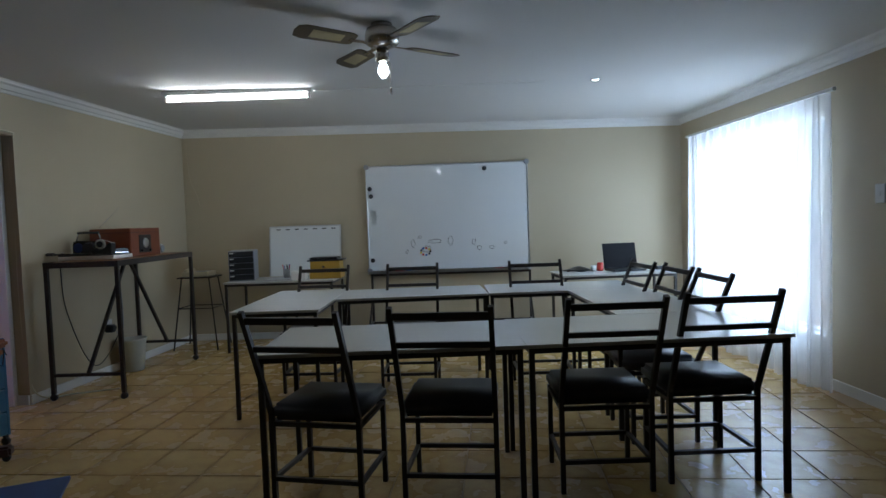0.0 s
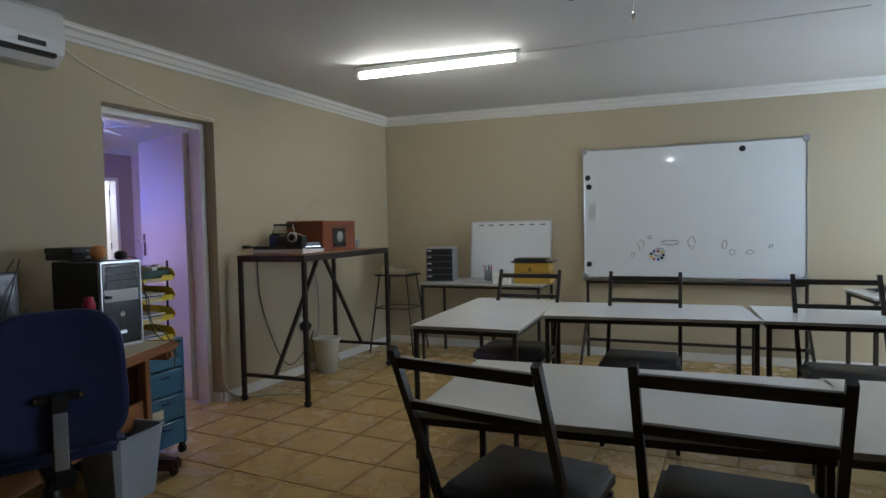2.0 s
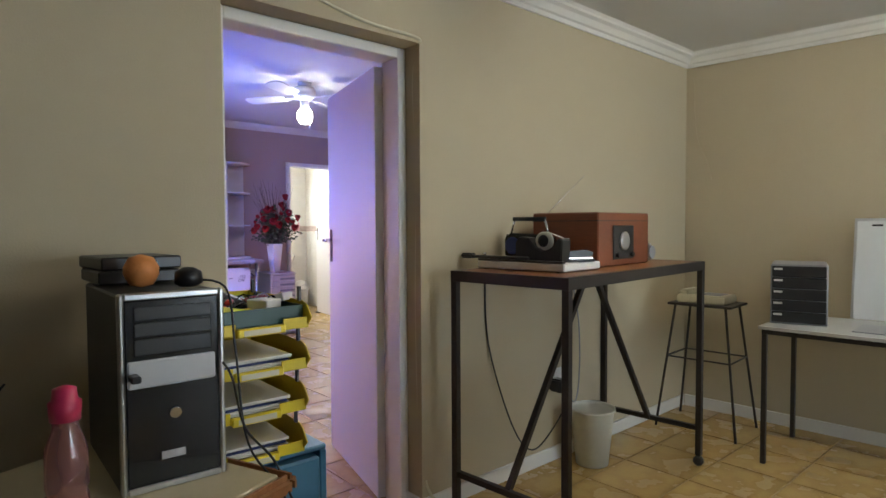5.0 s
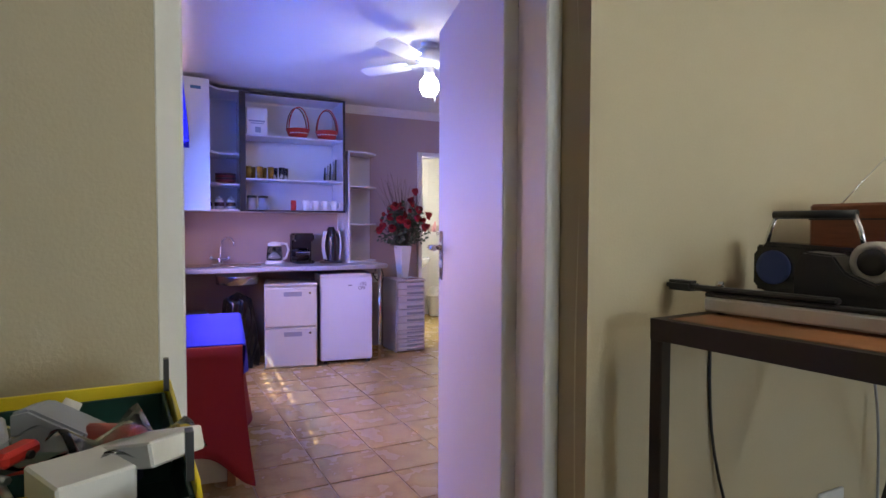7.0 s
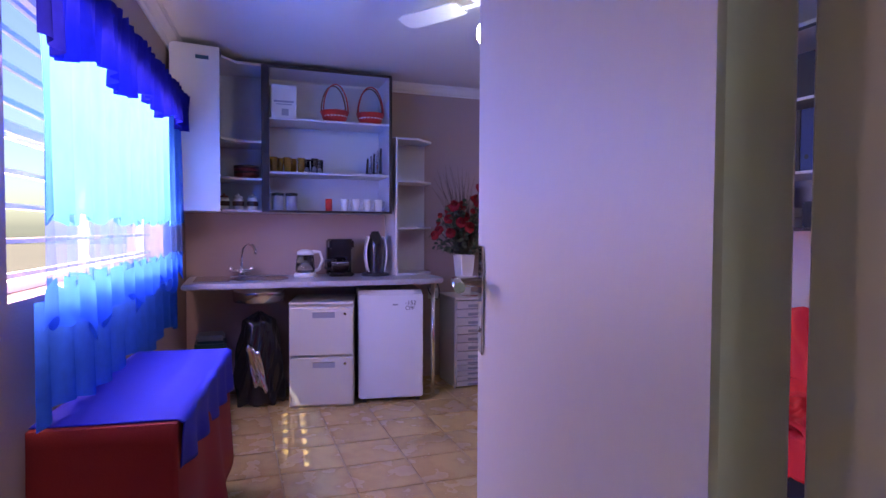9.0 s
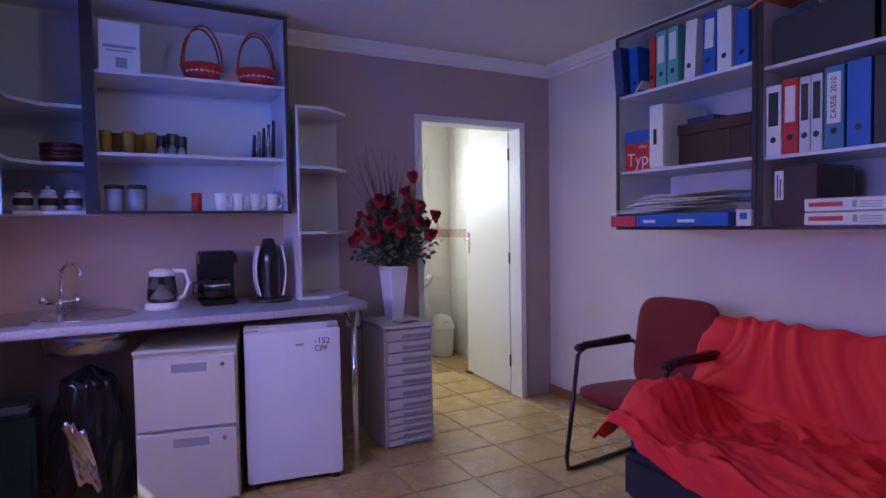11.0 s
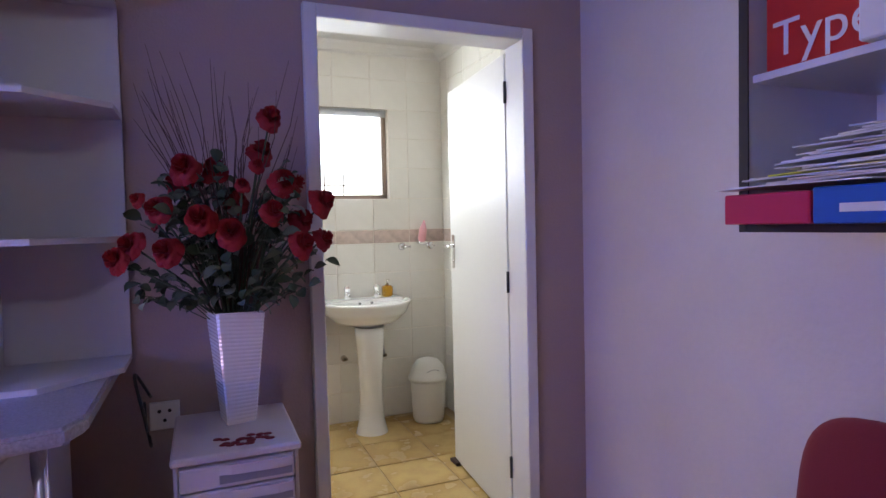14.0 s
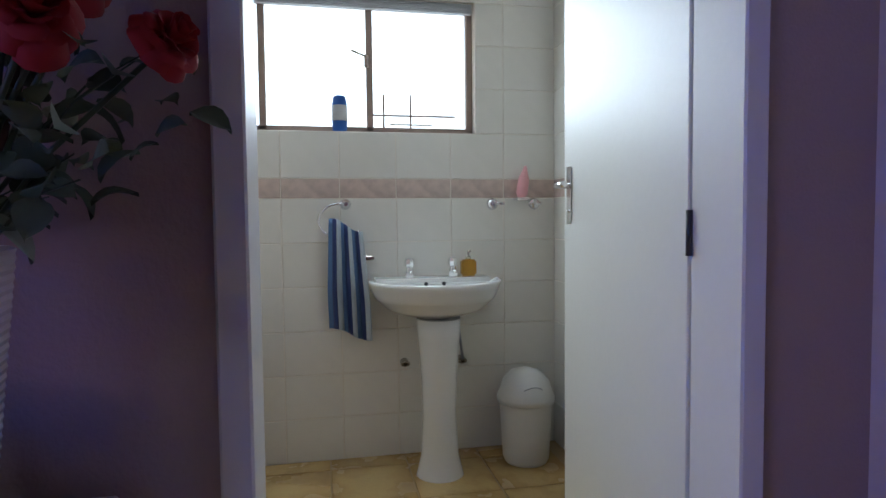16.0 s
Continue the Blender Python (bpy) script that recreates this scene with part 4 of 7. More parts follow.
def ceiling_fan(at, turn, reach, drop, dark, label, kit=False, blades=4):
    f = thing("ceiling_fan", at, turn, label, "ceiling fan", kit=kit)
    metal = BRASS if dark else WHITE_PLASTIC
    part("canopy", Shape().lathe([(0.06, 0), (0.055, -0.03), (0.02, -0.05)], 24), metal, f)
    part("rod", Shape().lathe([(0.012, -0.04), (0.012, -drop)], 10), metal, f)
    part("motor", Shape().lathe([(0.03, -drop), (0.085, -drop - 0.01), (0.095, -drop - 0.04), (0.095, -drop - 0.085), (0.06, -drop - 0.11), (0.035, -drop - 0.12)], 30), metal, f)
    part("lamp_holder", Shape().lathe([(0.035, -drop - 0.12), (0.038, -drop - 0.18), (0.03, -drop - 0.19)], 20), metal, f)
    if dark:
        part("bulb", Shape().lathe([(0.012, -drop - 0.19), (0.026, -drop - 0.215), (0.028, -drop - 0.25), (0.012, -drop - 0.275)], 16), BULB, f, "lit white bulb")
    else:
        part("bulb", Shape().lathe([(0.04, -drop - 0.19), (0.062, -drop - 0.22), (0.066, -drop - 0.27), (0.045, -drop - 0.31), (0.01, -drop - 0.32)], 20), BULB, f, "lit white glass globe")
    part("pull_cord", Shape().tube([(0.045, 0, -drop - 0.18), (0.045, 0, -drop - 0.32)], 0.0015, 5).lathe([(0.003, 0), (0.007, -0.02), (0.004, -0.045)], 8, (0.045, 0, -drop - 0.32)), metal, f)
    for k in range(blades):
        m = Matrix.Rotation(2 * math.pi * k / blades, 4, "Z") @ Matrix.Translation((0, 0, -drop - 0.09)) @ Matrix.Rotation(radians(11), 4, "X")
        b = Shape()
        outline = [(0.17, -0.045), (0.20, -0.06), (reach - 0.04, -0.068), (reach, -0.05), (reach + 0.01, 0), (reach, 0.05), (reach - 0.04, 0.068), (0.20, 0.06), (0.17, 0.045)]
        b.prism(outline, -0.003, 0.003)
        bmesh.ops.transform(b.bm, matrix=m, verts=b.bm.verts[:])
        bl = part("blade", b, WOOD_BLADE if dark else WHITE_PLASTIC, f)
        arm = Shape().box(0.07, 0.20, -0.012, 0.012, -0.008, -0.003)
        bmesh.ops.transform(arm.bm, matrix=m, verts=arm.bm.verts[:])
        part("blade_arm", arm, metal, f)
        if dark:
            inlay = Shape().prism([(0.24, -0.035), (0.42, -0.04), (0.42, 0.04), (0.24, 0.035)], -0.0045, -0.003)
            bmesh.ops.transform(inlay.bm, matrix=m, verts=inlay.bm.verts[:])
            part("cane_inlay", inlay, CANE, bl)
    return f


ceiling_fan((0.36, 3.02, HZ(0.36)), 40, 0.50, 0.02, True, "nickel ceiling fan with dark cane-inlaid blades and a lit bulb")
q = thing("fluorescent_lamp", (-1.70, 4.36, HZ(-1.1)), 5.5, "white fluorescent batten with one lit tube", "ceiling lamp")
part("batten", Shape().box(-0.02, 1.20, -0.03, 0.03, -0.035, 0, 0.004), WHITE_PLASTIC, q)
part("tube", Shape().lathe([(0.018, 0.03), (0.018, 1.16)], 14, (0, 0, -0.06), Matrix.Rotation(radians(90), 4, "Y")), TUBE, q, "lit white tube")
for x in (0.0, 1.165):
    part("tube_holder", Shape().box(x, x + 0.02, -0.02, 0.02, -0.085, -0.035, 0.004), WHITE_PLASTIC, q)
q = thing("downlight", (1.78, 4.58, HZ(1.78)), 0, "small round chrome ceiling spot", "ceiling lamp")
part("ring", Shape().lathe([(0.042, 0), (0.045, -0.004), (0.03, -0.007), (0.028, -0.001)], 24), CHROME, q)
part("bulb", Shape().lathe([(0.027, -0.001), (0.02, -0.003)], 20), BULB, q)
structure("ceiling_joint", tilted(Shape().box(-1.9, 1.4, 4.55, 4.556, H - 0.003, H)), TRIM, "thin joint strip in the office ceiling")

# air conditioner
q = thing("air_conditioner", (-2.65, 1.86, 2.165), 0, "white wall-mounted air conditioner with open louvre", "air conditioner")
s = Shape()
prof = [(0, 0), (0.12, 0), (0.19, 0.05), (0.205, 0.12), (0.20, 0.25), (0.17, 0.28), (0, 0.28)]
a = [s.bm.verts.new((x, 0, z)) for x, z in prof]
b = [s.bm.verts.new((x, 0.85, z)) for x, z in prof]
s.bm.faces.new(a)
s.bm.faces.new(b)
for i in range(len(prof)):
    j = (i + 1) % len(prof)
    s.bm.faces.new((a[i], a[j], b[j], b[i]))
part("case", s, WHITE_PLASTIC, q)
part("louvre", Shape().box(0.10, 0.19, 0.06, 0.80, 0.0, 0.006, 0.002, turn=Matrix.Translation((0.02, 0, 0.01)) @ Matrix.Rotation(radians(-20), 4, "Y")), WHITE_PLASTIC, q)
part("outlet_slot", Shape().box(0.105, 0.188, 0.05, 0.81, 0.004, 0.045, turn=Matrix.Translation((0.01, 0, 0.0)) @ Matrix.Rotation(radians(-10), 4, "Y")).box(0.198, 0.206, 0.62, 0.75, 0.075, 0.10), BLACK_PLASTIC, q, "dark outlet slot")

# office window, bars and curtain
def on_east(y, off, z):
    return Vector((RX(y) + off, y, z))


q = thing("window_1", (0, 0, 0), 0, "white steel window with burglar bars, bright daylight outside", "window")
q["kind"] = "structure"
s = Shape()
for y in (WIN[0], (WIN[0] * 2 + WIN[1]) / 3, (WIN[0] + WIN[1] * 2) / 3, WIN[1]):
    s.bar(on_east(y, 0.12, WIN[2]), on_east(y, 0.12, WIN[3]), 0.04)
for z in (WIN[2] + 0.01, 1.55, WIN[3] - 0.01):
    s.bar(on_east(WIN[0], 0.12, z), on_east(WIN[1], 0.12, z), 0.04)
part("window_frame", s, TRIM, q)
for k in range(8):
    z = 0.5 + k * 0.19
    part("burglar_bar", Shape().bar(on_east(WIN[0], 0.07, z), on_east(WIN[1], 0.07, z), 0.014), TRIM, q)
for k in range(1, 4):
    y = WIN[0] + 0.16 * k
    part("burglar_bar", Shape().bar(on_east(y, 0.07, WIN[2]), on_east(y, 0.07, WIN[3]), 0.014), TRIM, q)
part("window_sill", Shape().prism([(RX(WIN[0]) + 0.0, WIN[0]), (RX(WIN[0]) + 0.2, WIN[0]), (RX(WIN[1]) + 0.2, WIN[1]), (RX(WIN[1]), WIN[1])], WIN[2] - 0.001, WIN[2] + 0.012), TRIM, q)
q = thing("voile_curtain", (0, 0, 0), 0, "long white voile curtain gathered in folds on a rail", "curtain")
CY0, CY1 = 3.93, 6.05


def fold(u, v):
    y = CY0 + (CY1 - CY0) * u
    depth = 0.028 * math.sin(u * 2 * math.pi * 27) * (0.55 + 0.45 * (1 - v)) + 0.012 * math.sin(u * 2 * math.pi * 11 + 2 * v)
    return on_east(y + 0.006 * math.sin(u * 90 + 4 * v), -0.165 + depth, 0.03 + 2.04 * v + 0.015 * math.sin(u * 40) * (1 - v))


part("cloth", Shape().sheet(fold, 324, 8), SHEER_WHITE, q, "thin white voile")
part("curtain_rail", Shape().bar(on_east(CY0 - 0.05, -0.16, 2.085), on_east(CY1 + 0.05, -0.16, 2.085), 0.022), WHITE_PLASTIC, q)
q = thing("light_switch", (RX(3.70), 3.70, 1.32), RIGHT_TURN, "white wall switch plate by the curtain", "switch")
part("plate", Shape().box(-0.012, 0, -0.04, 0.04, 0, 0.12, 0.003), WHITE_PLASTIC, q)
part("rocker", Shape().box(-0.017, -0.012, -0.012, 0.012, 0.045, 0.075, 0.002), WHITE_PLASTIC, q)

# ---- desk corner ----
DT = -27.4  # the desk's front edge turns away from the wall
q = thing("desk", (-1.94, 2.875, 0), DT + 90 + 90, "brown wooden computer desk with a cream laminate top", "desk")
# local x runs towards the wall, local y away from the door
q.rotation_euler = (0, 0, radians(180 + 21.6))
part("desktop", Shape().box(0.0, 0.60, 0.0, 1.05, 0.665, 0.70, 0.004), DESK_TOP, q, "worn cream desk top")
part("front_edge", Shape().box(-0.035, 0.0, -0.02, 1.05, 0.655, 0.70, 0.014).box(-0.035, 0.60, -0.035, 0.0, 0.655, 0.70, 0.014), BROWN_WOOD, q, "rounded brown wooden edge")
part("end_post", Shape().box(0.10, 0.15, 0.03, 0.07, 0.09, 0.665, 0.004), BROWN_WOOD, q)
part("side_panel", Shape().box(0.15, 0.50, 0.04, 0.06, 0.30, 0.665), BROWN_WOOD, q)
part("low_shelf", Shape().box(0.12, 0.52, 0.07, 1.0, 0.28, 0.30, 0.003).box(0.12, 0.14, 0.07, 1.0, 0.30, 0.40, 0.003), BROWN_WOOD, q)
part("back_panel", Shape().box(0.52, 0.535, 0.03, 1.02, 0.12, 0.66), DARK_BROWN, q)
part("bracket", Shape().box(-0.01, 0.16, -0.028, 0.035, 0.60, 0.654, 0.014), BROWN_WOOD, q)
part("foot_rail", Shape().box(-0.05, 0.55, 0.02, 0.09, 0.03, 0.09, 0.012), DARK_BROWN, q)
part("castor", Shape().lathe([(0.02, -0.012), (0.02, 0.012)], 12, (-0.02, 0.055, 0.02), Matrix.Rotation(radians(90), 4, "X")), BLACK_PLASTIC, q)

q = thing("computer_tower", (-2.045, 2.79, 0.701), -92, "black and silver computer tower on the desk", "computer")
part("case", Shape().box(0.002, 0.218, -0.40, -0.012, 0, 0.43, 0.004), BLACK_PLASTIC, q)
part("front_rim", Shape().box(0, 0.012, -0.012, 0.012, 0, 0.435, 0.004).box(0.208, 0.22, -0.012, 0.012, 0, 0.435, 0.004).box(0.012, 0.208, -0.012, 0.012, 0.42, 0.435, 0.003).box(0.012, 0.208, -0.012, 0.012, 0, 0.014, 0.003), ALU, q, "silver rim")
part("front_panel", Shape().box(0.012, 0.208, -0.012, 0.008, 0.014, 0.42, 0.003), BLACK_GLOSS, q)
part("port_panel", Shape().box(0.022, 0.205, 0.008, 0.014, 0.23, 0.29, 0.004), LIGHT_PLASTIC, q, "pale port panel")
part("drive_bay", Shape().box(0.03, 0.19, 0.008, 0.011, 0.30, 0.335, 0.002).box(0.03, 0.19, 0.008, 0.011, 0.34, 0.37, 0.002).box(0.03, 0.19, 0.008, 0.011, 0.375, 0.405, 0.002), BLACK_PLASTIC, q)
part("power_button", Shape().lathe([(0.014, 0), (0.012, 0.006)], 16, (0.11, 0.008, 0.165), Matrix.Rotation(radians(-90), 4, "X")), CHROME, q)
part("maker_plate", Shape().box(0.09, 0.14, 0.008, 0.010, 0.065, 0.082), ALU, q)
part("usb_plug", Shape().box(0.185, 0.205, 0.014, 0.05, 0.25, 0.265, 0.003), BLACK_PLASTIC, q)

for k in range(2):
    m = thing("modem", (-2.42, 2.585, 1.137 + k * 0.034), 3 * k, "flat black router lying on the computer tower", "router", "routers")
    part("case", Shape().box(-0.08, 0.13, 0.0, 0.19, 0, 0.032, 0.004), BLACK_PLASTIC, m)
    part("status_lamp", Shape().box(0.13, 0.132, 0.08, 0.13, 0.012, 0.018), GREY_PLASTIC, m)
q = thing("orange", (-2.17, 2.65, 1.137), 0, "orange fruit lying on the computer tower", "fruit")
part("peel", Shape().lathe([(0.002, 0.0), (0.025, 0.006), (0.038, 0.03), (0.038, 0.048), (0.026, 0.07), (0.004, 0.077)], 24), ORANGE, q)
q = thing("webcam", (-2.12, 2.74, 1.137), 20, "small black round webcam on the computer tower", "camera")
part("body", Shape().lathe([(0.02, 0), (0.032, 0.008), (0.03, 0.035), (0.012, 0.045)], 16), BLACK_PLASTIC, q)
q = thing("drinking_bottle", (-1.965, 2.46, 0.701), 0, "clear pink drinking bottle with a pink lid", "bottle")
part("bottle_body", Shape().lathe([(0.034, 0), (0.038, 0.012), (0.037, 0.07), (0.033, 0.08), (0.037, 0.09), (0.036, 0.16), (0.022, 0.20), (0.022, 0.215)], 24), PINK_GLASS, q)
part("lid", Shape().lathe([(0.026, 0.215), (0.028, 0.25), (0.022, 0.255), (0.02, 0.275), (0.006, 0.28)], 20), material("pink_lid", (0.55, 0.03, 0.10), 0.4), q, "pink screw lid")
q = thing("monitor", (-2.36, 2.30, 0.701), 0, "black flat monitor seen edge on", "monitor")
part("screen", Shape().box(0.0, 0.03, -0.46, 0.06, 0.09, 0.40, 0.005), BLACK_PLASTIC, q)
part("glass", Shape().box(0.03, 0.033, -0.44, 0.04, 0.11, 0.385), BLACK_GLOSS, q)
part("stand", Shape().box(-0.04, 0.0, -0.24, -0.16, 0.02, 0.25, 0.01).box(-0.12, 0.10, -0.32, -0.08, 0, 0.02, 0.006), BLACK_PLASTIC, q)
for pts in ([(-2.36, 2.36, 1.16), (-2.34, 2.28, 1.05), (-2.32, 2.2, 0.98), (-2.33, 2.1, 0.95)], [(-2.35, 2.38, 1.16), (-2.30, 2.30, 0.98), (-2.30, 2.24, 0.86), (-2.36, 2.12, 0.80)],
            [(-2.34, 2.40, 0.92), (-2.32, 2.28, 0.80), (-2.36, 2.15, 0.82)], [(-2.02, 2.78, 0.965), (-1.99, 2.79, 0.93), (-2.02, 2.83, 0.80), (-1.97, 2.88, 0.72), (-1.94, 2.92, 0.60)],
            [(-2.15, 2.74, 1.15), (-2.10, 2.82, 1.13), (-2.07, 2.83, 0.98), (-2.03, 2.84, 0.76), (-1.93, 2.88, 0.66), (-1.95, 2.90, 0.55)]):
    cable(pts, 0.003, BLACK_PLASTIC, "thin black computer cable")

for k, (x, y, z) in enumerate(((-2.335, 2.70, 1.10), (-2.35, 2.675, 1.02))):
    q = thing("power_brick", (x, y, z), 10 + 30 * k, "small black power adapter hanging by the computer tower", "adapter", "power adapters")
    part("case", Shape().box(-0.014, 0.014, -0.012, 0.012, -0.03, 0.03, 0.005), BLACK_PLASTIC, q)
    part("strain_relief", Shape().lathe([(0.006, 0.03), (0.004, 0.045)], 8), BLACK_PLASTIC, q)
for pts in ([(-2.30, 2.62, 1.155), (-2.31, 2.69, 1.165), (-2.33, 2.71, 1.14), (-2.335, 2.70, 1.06), (-2.36, 2.69, 0.95), (-2.38, 2.70, 0.80)],
            [(-2.31, 2.61, 1.185), (-2.32, 2.68, 1.19), (-2.345, 2.705, 1.16), (-2.35, 2.675, 1.03), (-2.39, 2.66, 0.90), (-2.40, 2.66, 0.78)]):
    cable(pts, 0.0045, BLACK_PLASTIC, "thick black power lead behind the computer tower")

# stack of yellow letter trays on a blue drawer tower
q = thing("drawer_tower", (-2.11, 2.82, 0), 0, "translucent blue plastic drawer tower on castors", "drawer unit")
part("tower_frame", Shape().box(-0.40, 0.0, 0.0, 0.02, 0.06, 0.655, 0.003).box(-0.40, 0, 0.26, 0.28, 0.06, 0.655, 0.003).box(-0.40, -0.385, 0.02, 0.26, 0.06, 0.655).box(-0.40, 0.0, 0.0, 0.28, 0.655, 0.67, 0.004), TEAL, q)
for k in range(4):
    d = part("drawer", Shape().box(-0.36, 0.008, 0.024, 0.256, 0.07 + k * 0.146, 0.205 + k * 0.146, 0.006), TEAL, q)
    part("drawer_pull", Shape().box(0.008, 0.02, 0.11, 0.17, 0.165 + k * 0.146, 0.18 + k * 0.146, 0.004), NAVY_CARD, d)
part("note", Shape().box(0.009, 0.011, 0.05, 0.12, 0.24, 0.29), CREAM_PLASTIC, q, "pale note behind the drawer front")
for x in (-0.37, -0.02):
    for y in (0.02, 0.26):
        part("castor", Shape().lathe([(0.024, -0.012), (0.024, 0.012)], 12, (x, y, 0.024), Matrix.Rotation(radians(90), 4, "X")).box(x - 0.01, x + 0.01, y - 0.012, y + 0.012, 0.03, 0.062), BLACK_PLASTIC, q)


def letter_tray(z, k):
    t = thing("letter_tray", (-2.475, 2.765, z), -3 + 1.5 * k, "yellow letter tray with papers, in a stack by the door", "letter tray", "stacked letter trays")
    part("tray_floor", Shape().box(0, 0.36, 0, 0.28, 0, 0.004, 0.001), YELLOW, t)
    part("tray_back", Shape().box(0, 0.004, 0, 0.28, 0.004, 0.075, 0.001), YELLOW, t)
    for y in (0, 0.276):
        side = [(0, 0.004), (0.36, 0.004), (0.385, 0.030), (0.36, 0.062), (0.335, 0.072), (0, 0.075)]
        part("tray_side", side_profile(side, y, y + 0.004, 0.001), YELLOW, t)
    for a, b in ((0.0, 0.075), (0.205, 0.28)):
        part("front_lip", Shape().box(0.360, 0.364, a, b, 0.0, 0.030, 0.001), YELLOW, t)
    part("label_lip", Shape().box(0.360, 0.378, 0.075, 0.205, -0.004, 0.018, 0.003), YELLOW, t)
    part("label_slip", Shape().box(0.3785, 0.3795, 0.09, 0.19, 0.0, 0.014), CREAM_PLASTIC, t)
    for x in (0.03, 0.32):
        for y in (0.006, 0.270):
            part("spacer", Shape().box(x, x + 0.012, y, y + 0.006, 0.07, 0.110), BLACK_PLASTIC, t)
    return t


for k in range(4):
    z = 0.672 + k * 0.110
    t = letter_tray(z, k)
    if k < 3:
        for j in range(6):
            part("sheet", Shape().box(0.02 + 0.003 * j, 0.33 + 0.004 * ((j * 7) % 4), 0.02, 0.24 + 0.005 * ((j * 5) % 3), 0.006 + j * 0.006, 0.011 + j * 0.006), PAPER if j % 3 else NAVY_CARD, t)
q = thing("stationery_tray", (-2.465, 2.77, 0.672 + 3 * 0.110 + 0.006), 2, "dark green tray full of small stationery on the top letter tray", "tray")
for name, box in (("tray_floor", (0.0, 0.335, 0.008, 0.268, 0, 0.004)), ("tray_wall", (0.004, 0.331, 0.008, 0.012, 0.004, 0.055)), ("tray_wall", (0.004, 0.331, 0.264, 0.268, 0.004, 0.055)),
                  ("tray_wall", (0, 0.004, 0.008, 0.268, 0.004, 0.055)), ("tray_wall", (0.331, 0.335, 0.008, 0.268, 0.004, 0.055)), ("divider", (0.16, 0.163, 0.012, 0.264, 0.004, 0.035))):
    part(name, Shape().box(*box, 0.001), GREEN_TRAY, q)
TX = Vector((-2.465, 2.77, 0.672 + 3 * 0.110 + 0.012))


def small(name, x, y, z, turn, shape, mat, label):
    o = thing(name, TX + Vector((x, y, z)), turn, label, "stationery")
    part("body", shape, mat, o)


NEON = material("neon_yellow_paper", (0.75, 0.80, 0.06), 0.7)
small("sticky_notes", 0.22, 0.03, 0.035, 12, Shape().box(0, 0.10, 0, 0.075, 0, 0.012, 0.001), NEON, "pad of neon yellow sticky notes")
small("sticky_notes", 0.24, 0.11, 0.03, -8, Shape().box(0, 0.075, 0, 0.05, 0, 0.012, 0.001), YELLOW, "pad of yellow sticky notes")
small("card_packet", 0.20, 0.20, 0.035, 35, Shape().box(0, 0.09, 0, 0.055, 0, 0.022, 0.002, turn=Matrix.Rotation(radians(-14), 4, "Y")), PAPER, "tilted white card packet in the stationery tray")
small("paper_clip_box", 0.05, 0.06, 0.03, 12, Shape().box(0, 0.07, 0, 0.05, 0, 0.025, 0.003), LIGHT_PLASTIC, "small clear box of paper clips")
small("eraser", 0.14, 0.14, 0.045, -30, Shape().box(0, 0.045, 0, 0.02, 0, 0.014, 0.004), RED, "small orange-red rubber eraser")
small("tape_roll", 0.06, 0.025, 0.05, 20, Shape().lathe([(0.016, 0), (0.028, 0), (0.028, 0.016), (0.016, 0.016), (0.016, 0)], 22, turn=Matrix.Rotation(radians(40), 4, "X")), YELLOW, "roll of yellow tape")
small("hole_punch", 0.09, 0.12, 0.03, 60, side_profile([(0, 0), (0.10, 0), (0.10, 0.012), (0.02, 0.045), (0, 0.04)], 0, 0.04, 0.003), GREY_PLASTIC, "small grey hole punch")
small("plastic_bag", 0.16, 0.16, 0.045, 30, Shape().sheet(lambda u, v: Vector((0.12 * u, 0.09 * v, 0.014 + 0.016 * math.sin(8 * u + 2 * v) * math.cos(6 * v))), 10, 10, 0.001), GLASS, "crumpled clear plastic bag")
small("note_pad", 0.24, 0.155, 0.035, 25, Shape().box(0, 0.07, 0, 0.06, 0, 0.03, 0.002), PAPER, "small white note block")
small("glue_stick", 0.10, 0.19, 0.04, 30, Shape().lathe([(0.013, 0), (0.013, 0.08), (0.011, 0.1)], 14, turn=Matrix.Rotation(radians(80), 4, "Y")), RED, "orange-red glue stick in the tray")
small("tape_roll", 0.05, 0.17, 0.04, 0, Shape().lathe([(0.014, 0), (0.024, 0), (0.024, 0.018), (0.014, 0.018)], 20, turn=Matrix.Rotation(radians(60), 4, "X")), PAPER, "small roll of tape")
small("toy_duck", 0.10, 0.05, 0.02, 0, Shape().lathe([(0.004, 0), (0.02, 0.008), (0.022, 0.02), (0.012, 0.032), (0.014, 0.042), (0.004, 0.055)], 14), YELLOW, "small yellow plastic figure")
small("ink_bottle", 0.16, 0.225, 0.01, 0, Shape().lathe([(0.018, 0), (0.018, 0.035), (0.01, 0.042), (0.01, 0.05)], 14), NAVY_CARD, "small dark ink bottle")
small("sharpener", 0.17, 0.09, 0.025, 40, Shape().box(0, 0.03, 0, 0.02, 0, 0.02, 0.003), RED, "small orange pencil sharpener")
rnd = random.Random(8)
for k in range(12):
    a = rnd.uniform(-60, 60)
    small("pen", rnd.uniform(0.03, 0.18), rnd.uniform(0.03, 0.20), 0.012 + 0.003 * k, a, Shape().tube([(0, 0, 0), (0.11, 0, rnd.uniform(0, 0.012))], 0.004, 6), (BLUE, RED, ALU, BLACK_PLASTIC, PAPER, RED_WOOD)[k % 6], "loose pen in the stationery tray")
small("plastic_bag", 0.06, 0.09, 0.035, 0, Shape().sheet(lambda u, v: Vector((0.11 * u, 0.1 * v, 0.012 + 0.014 * math.sin(7 * u + 3 * v) * math.cos(5 * v))), 10, 10, 0.001), GLASS, "crumpled clear plastic bag")

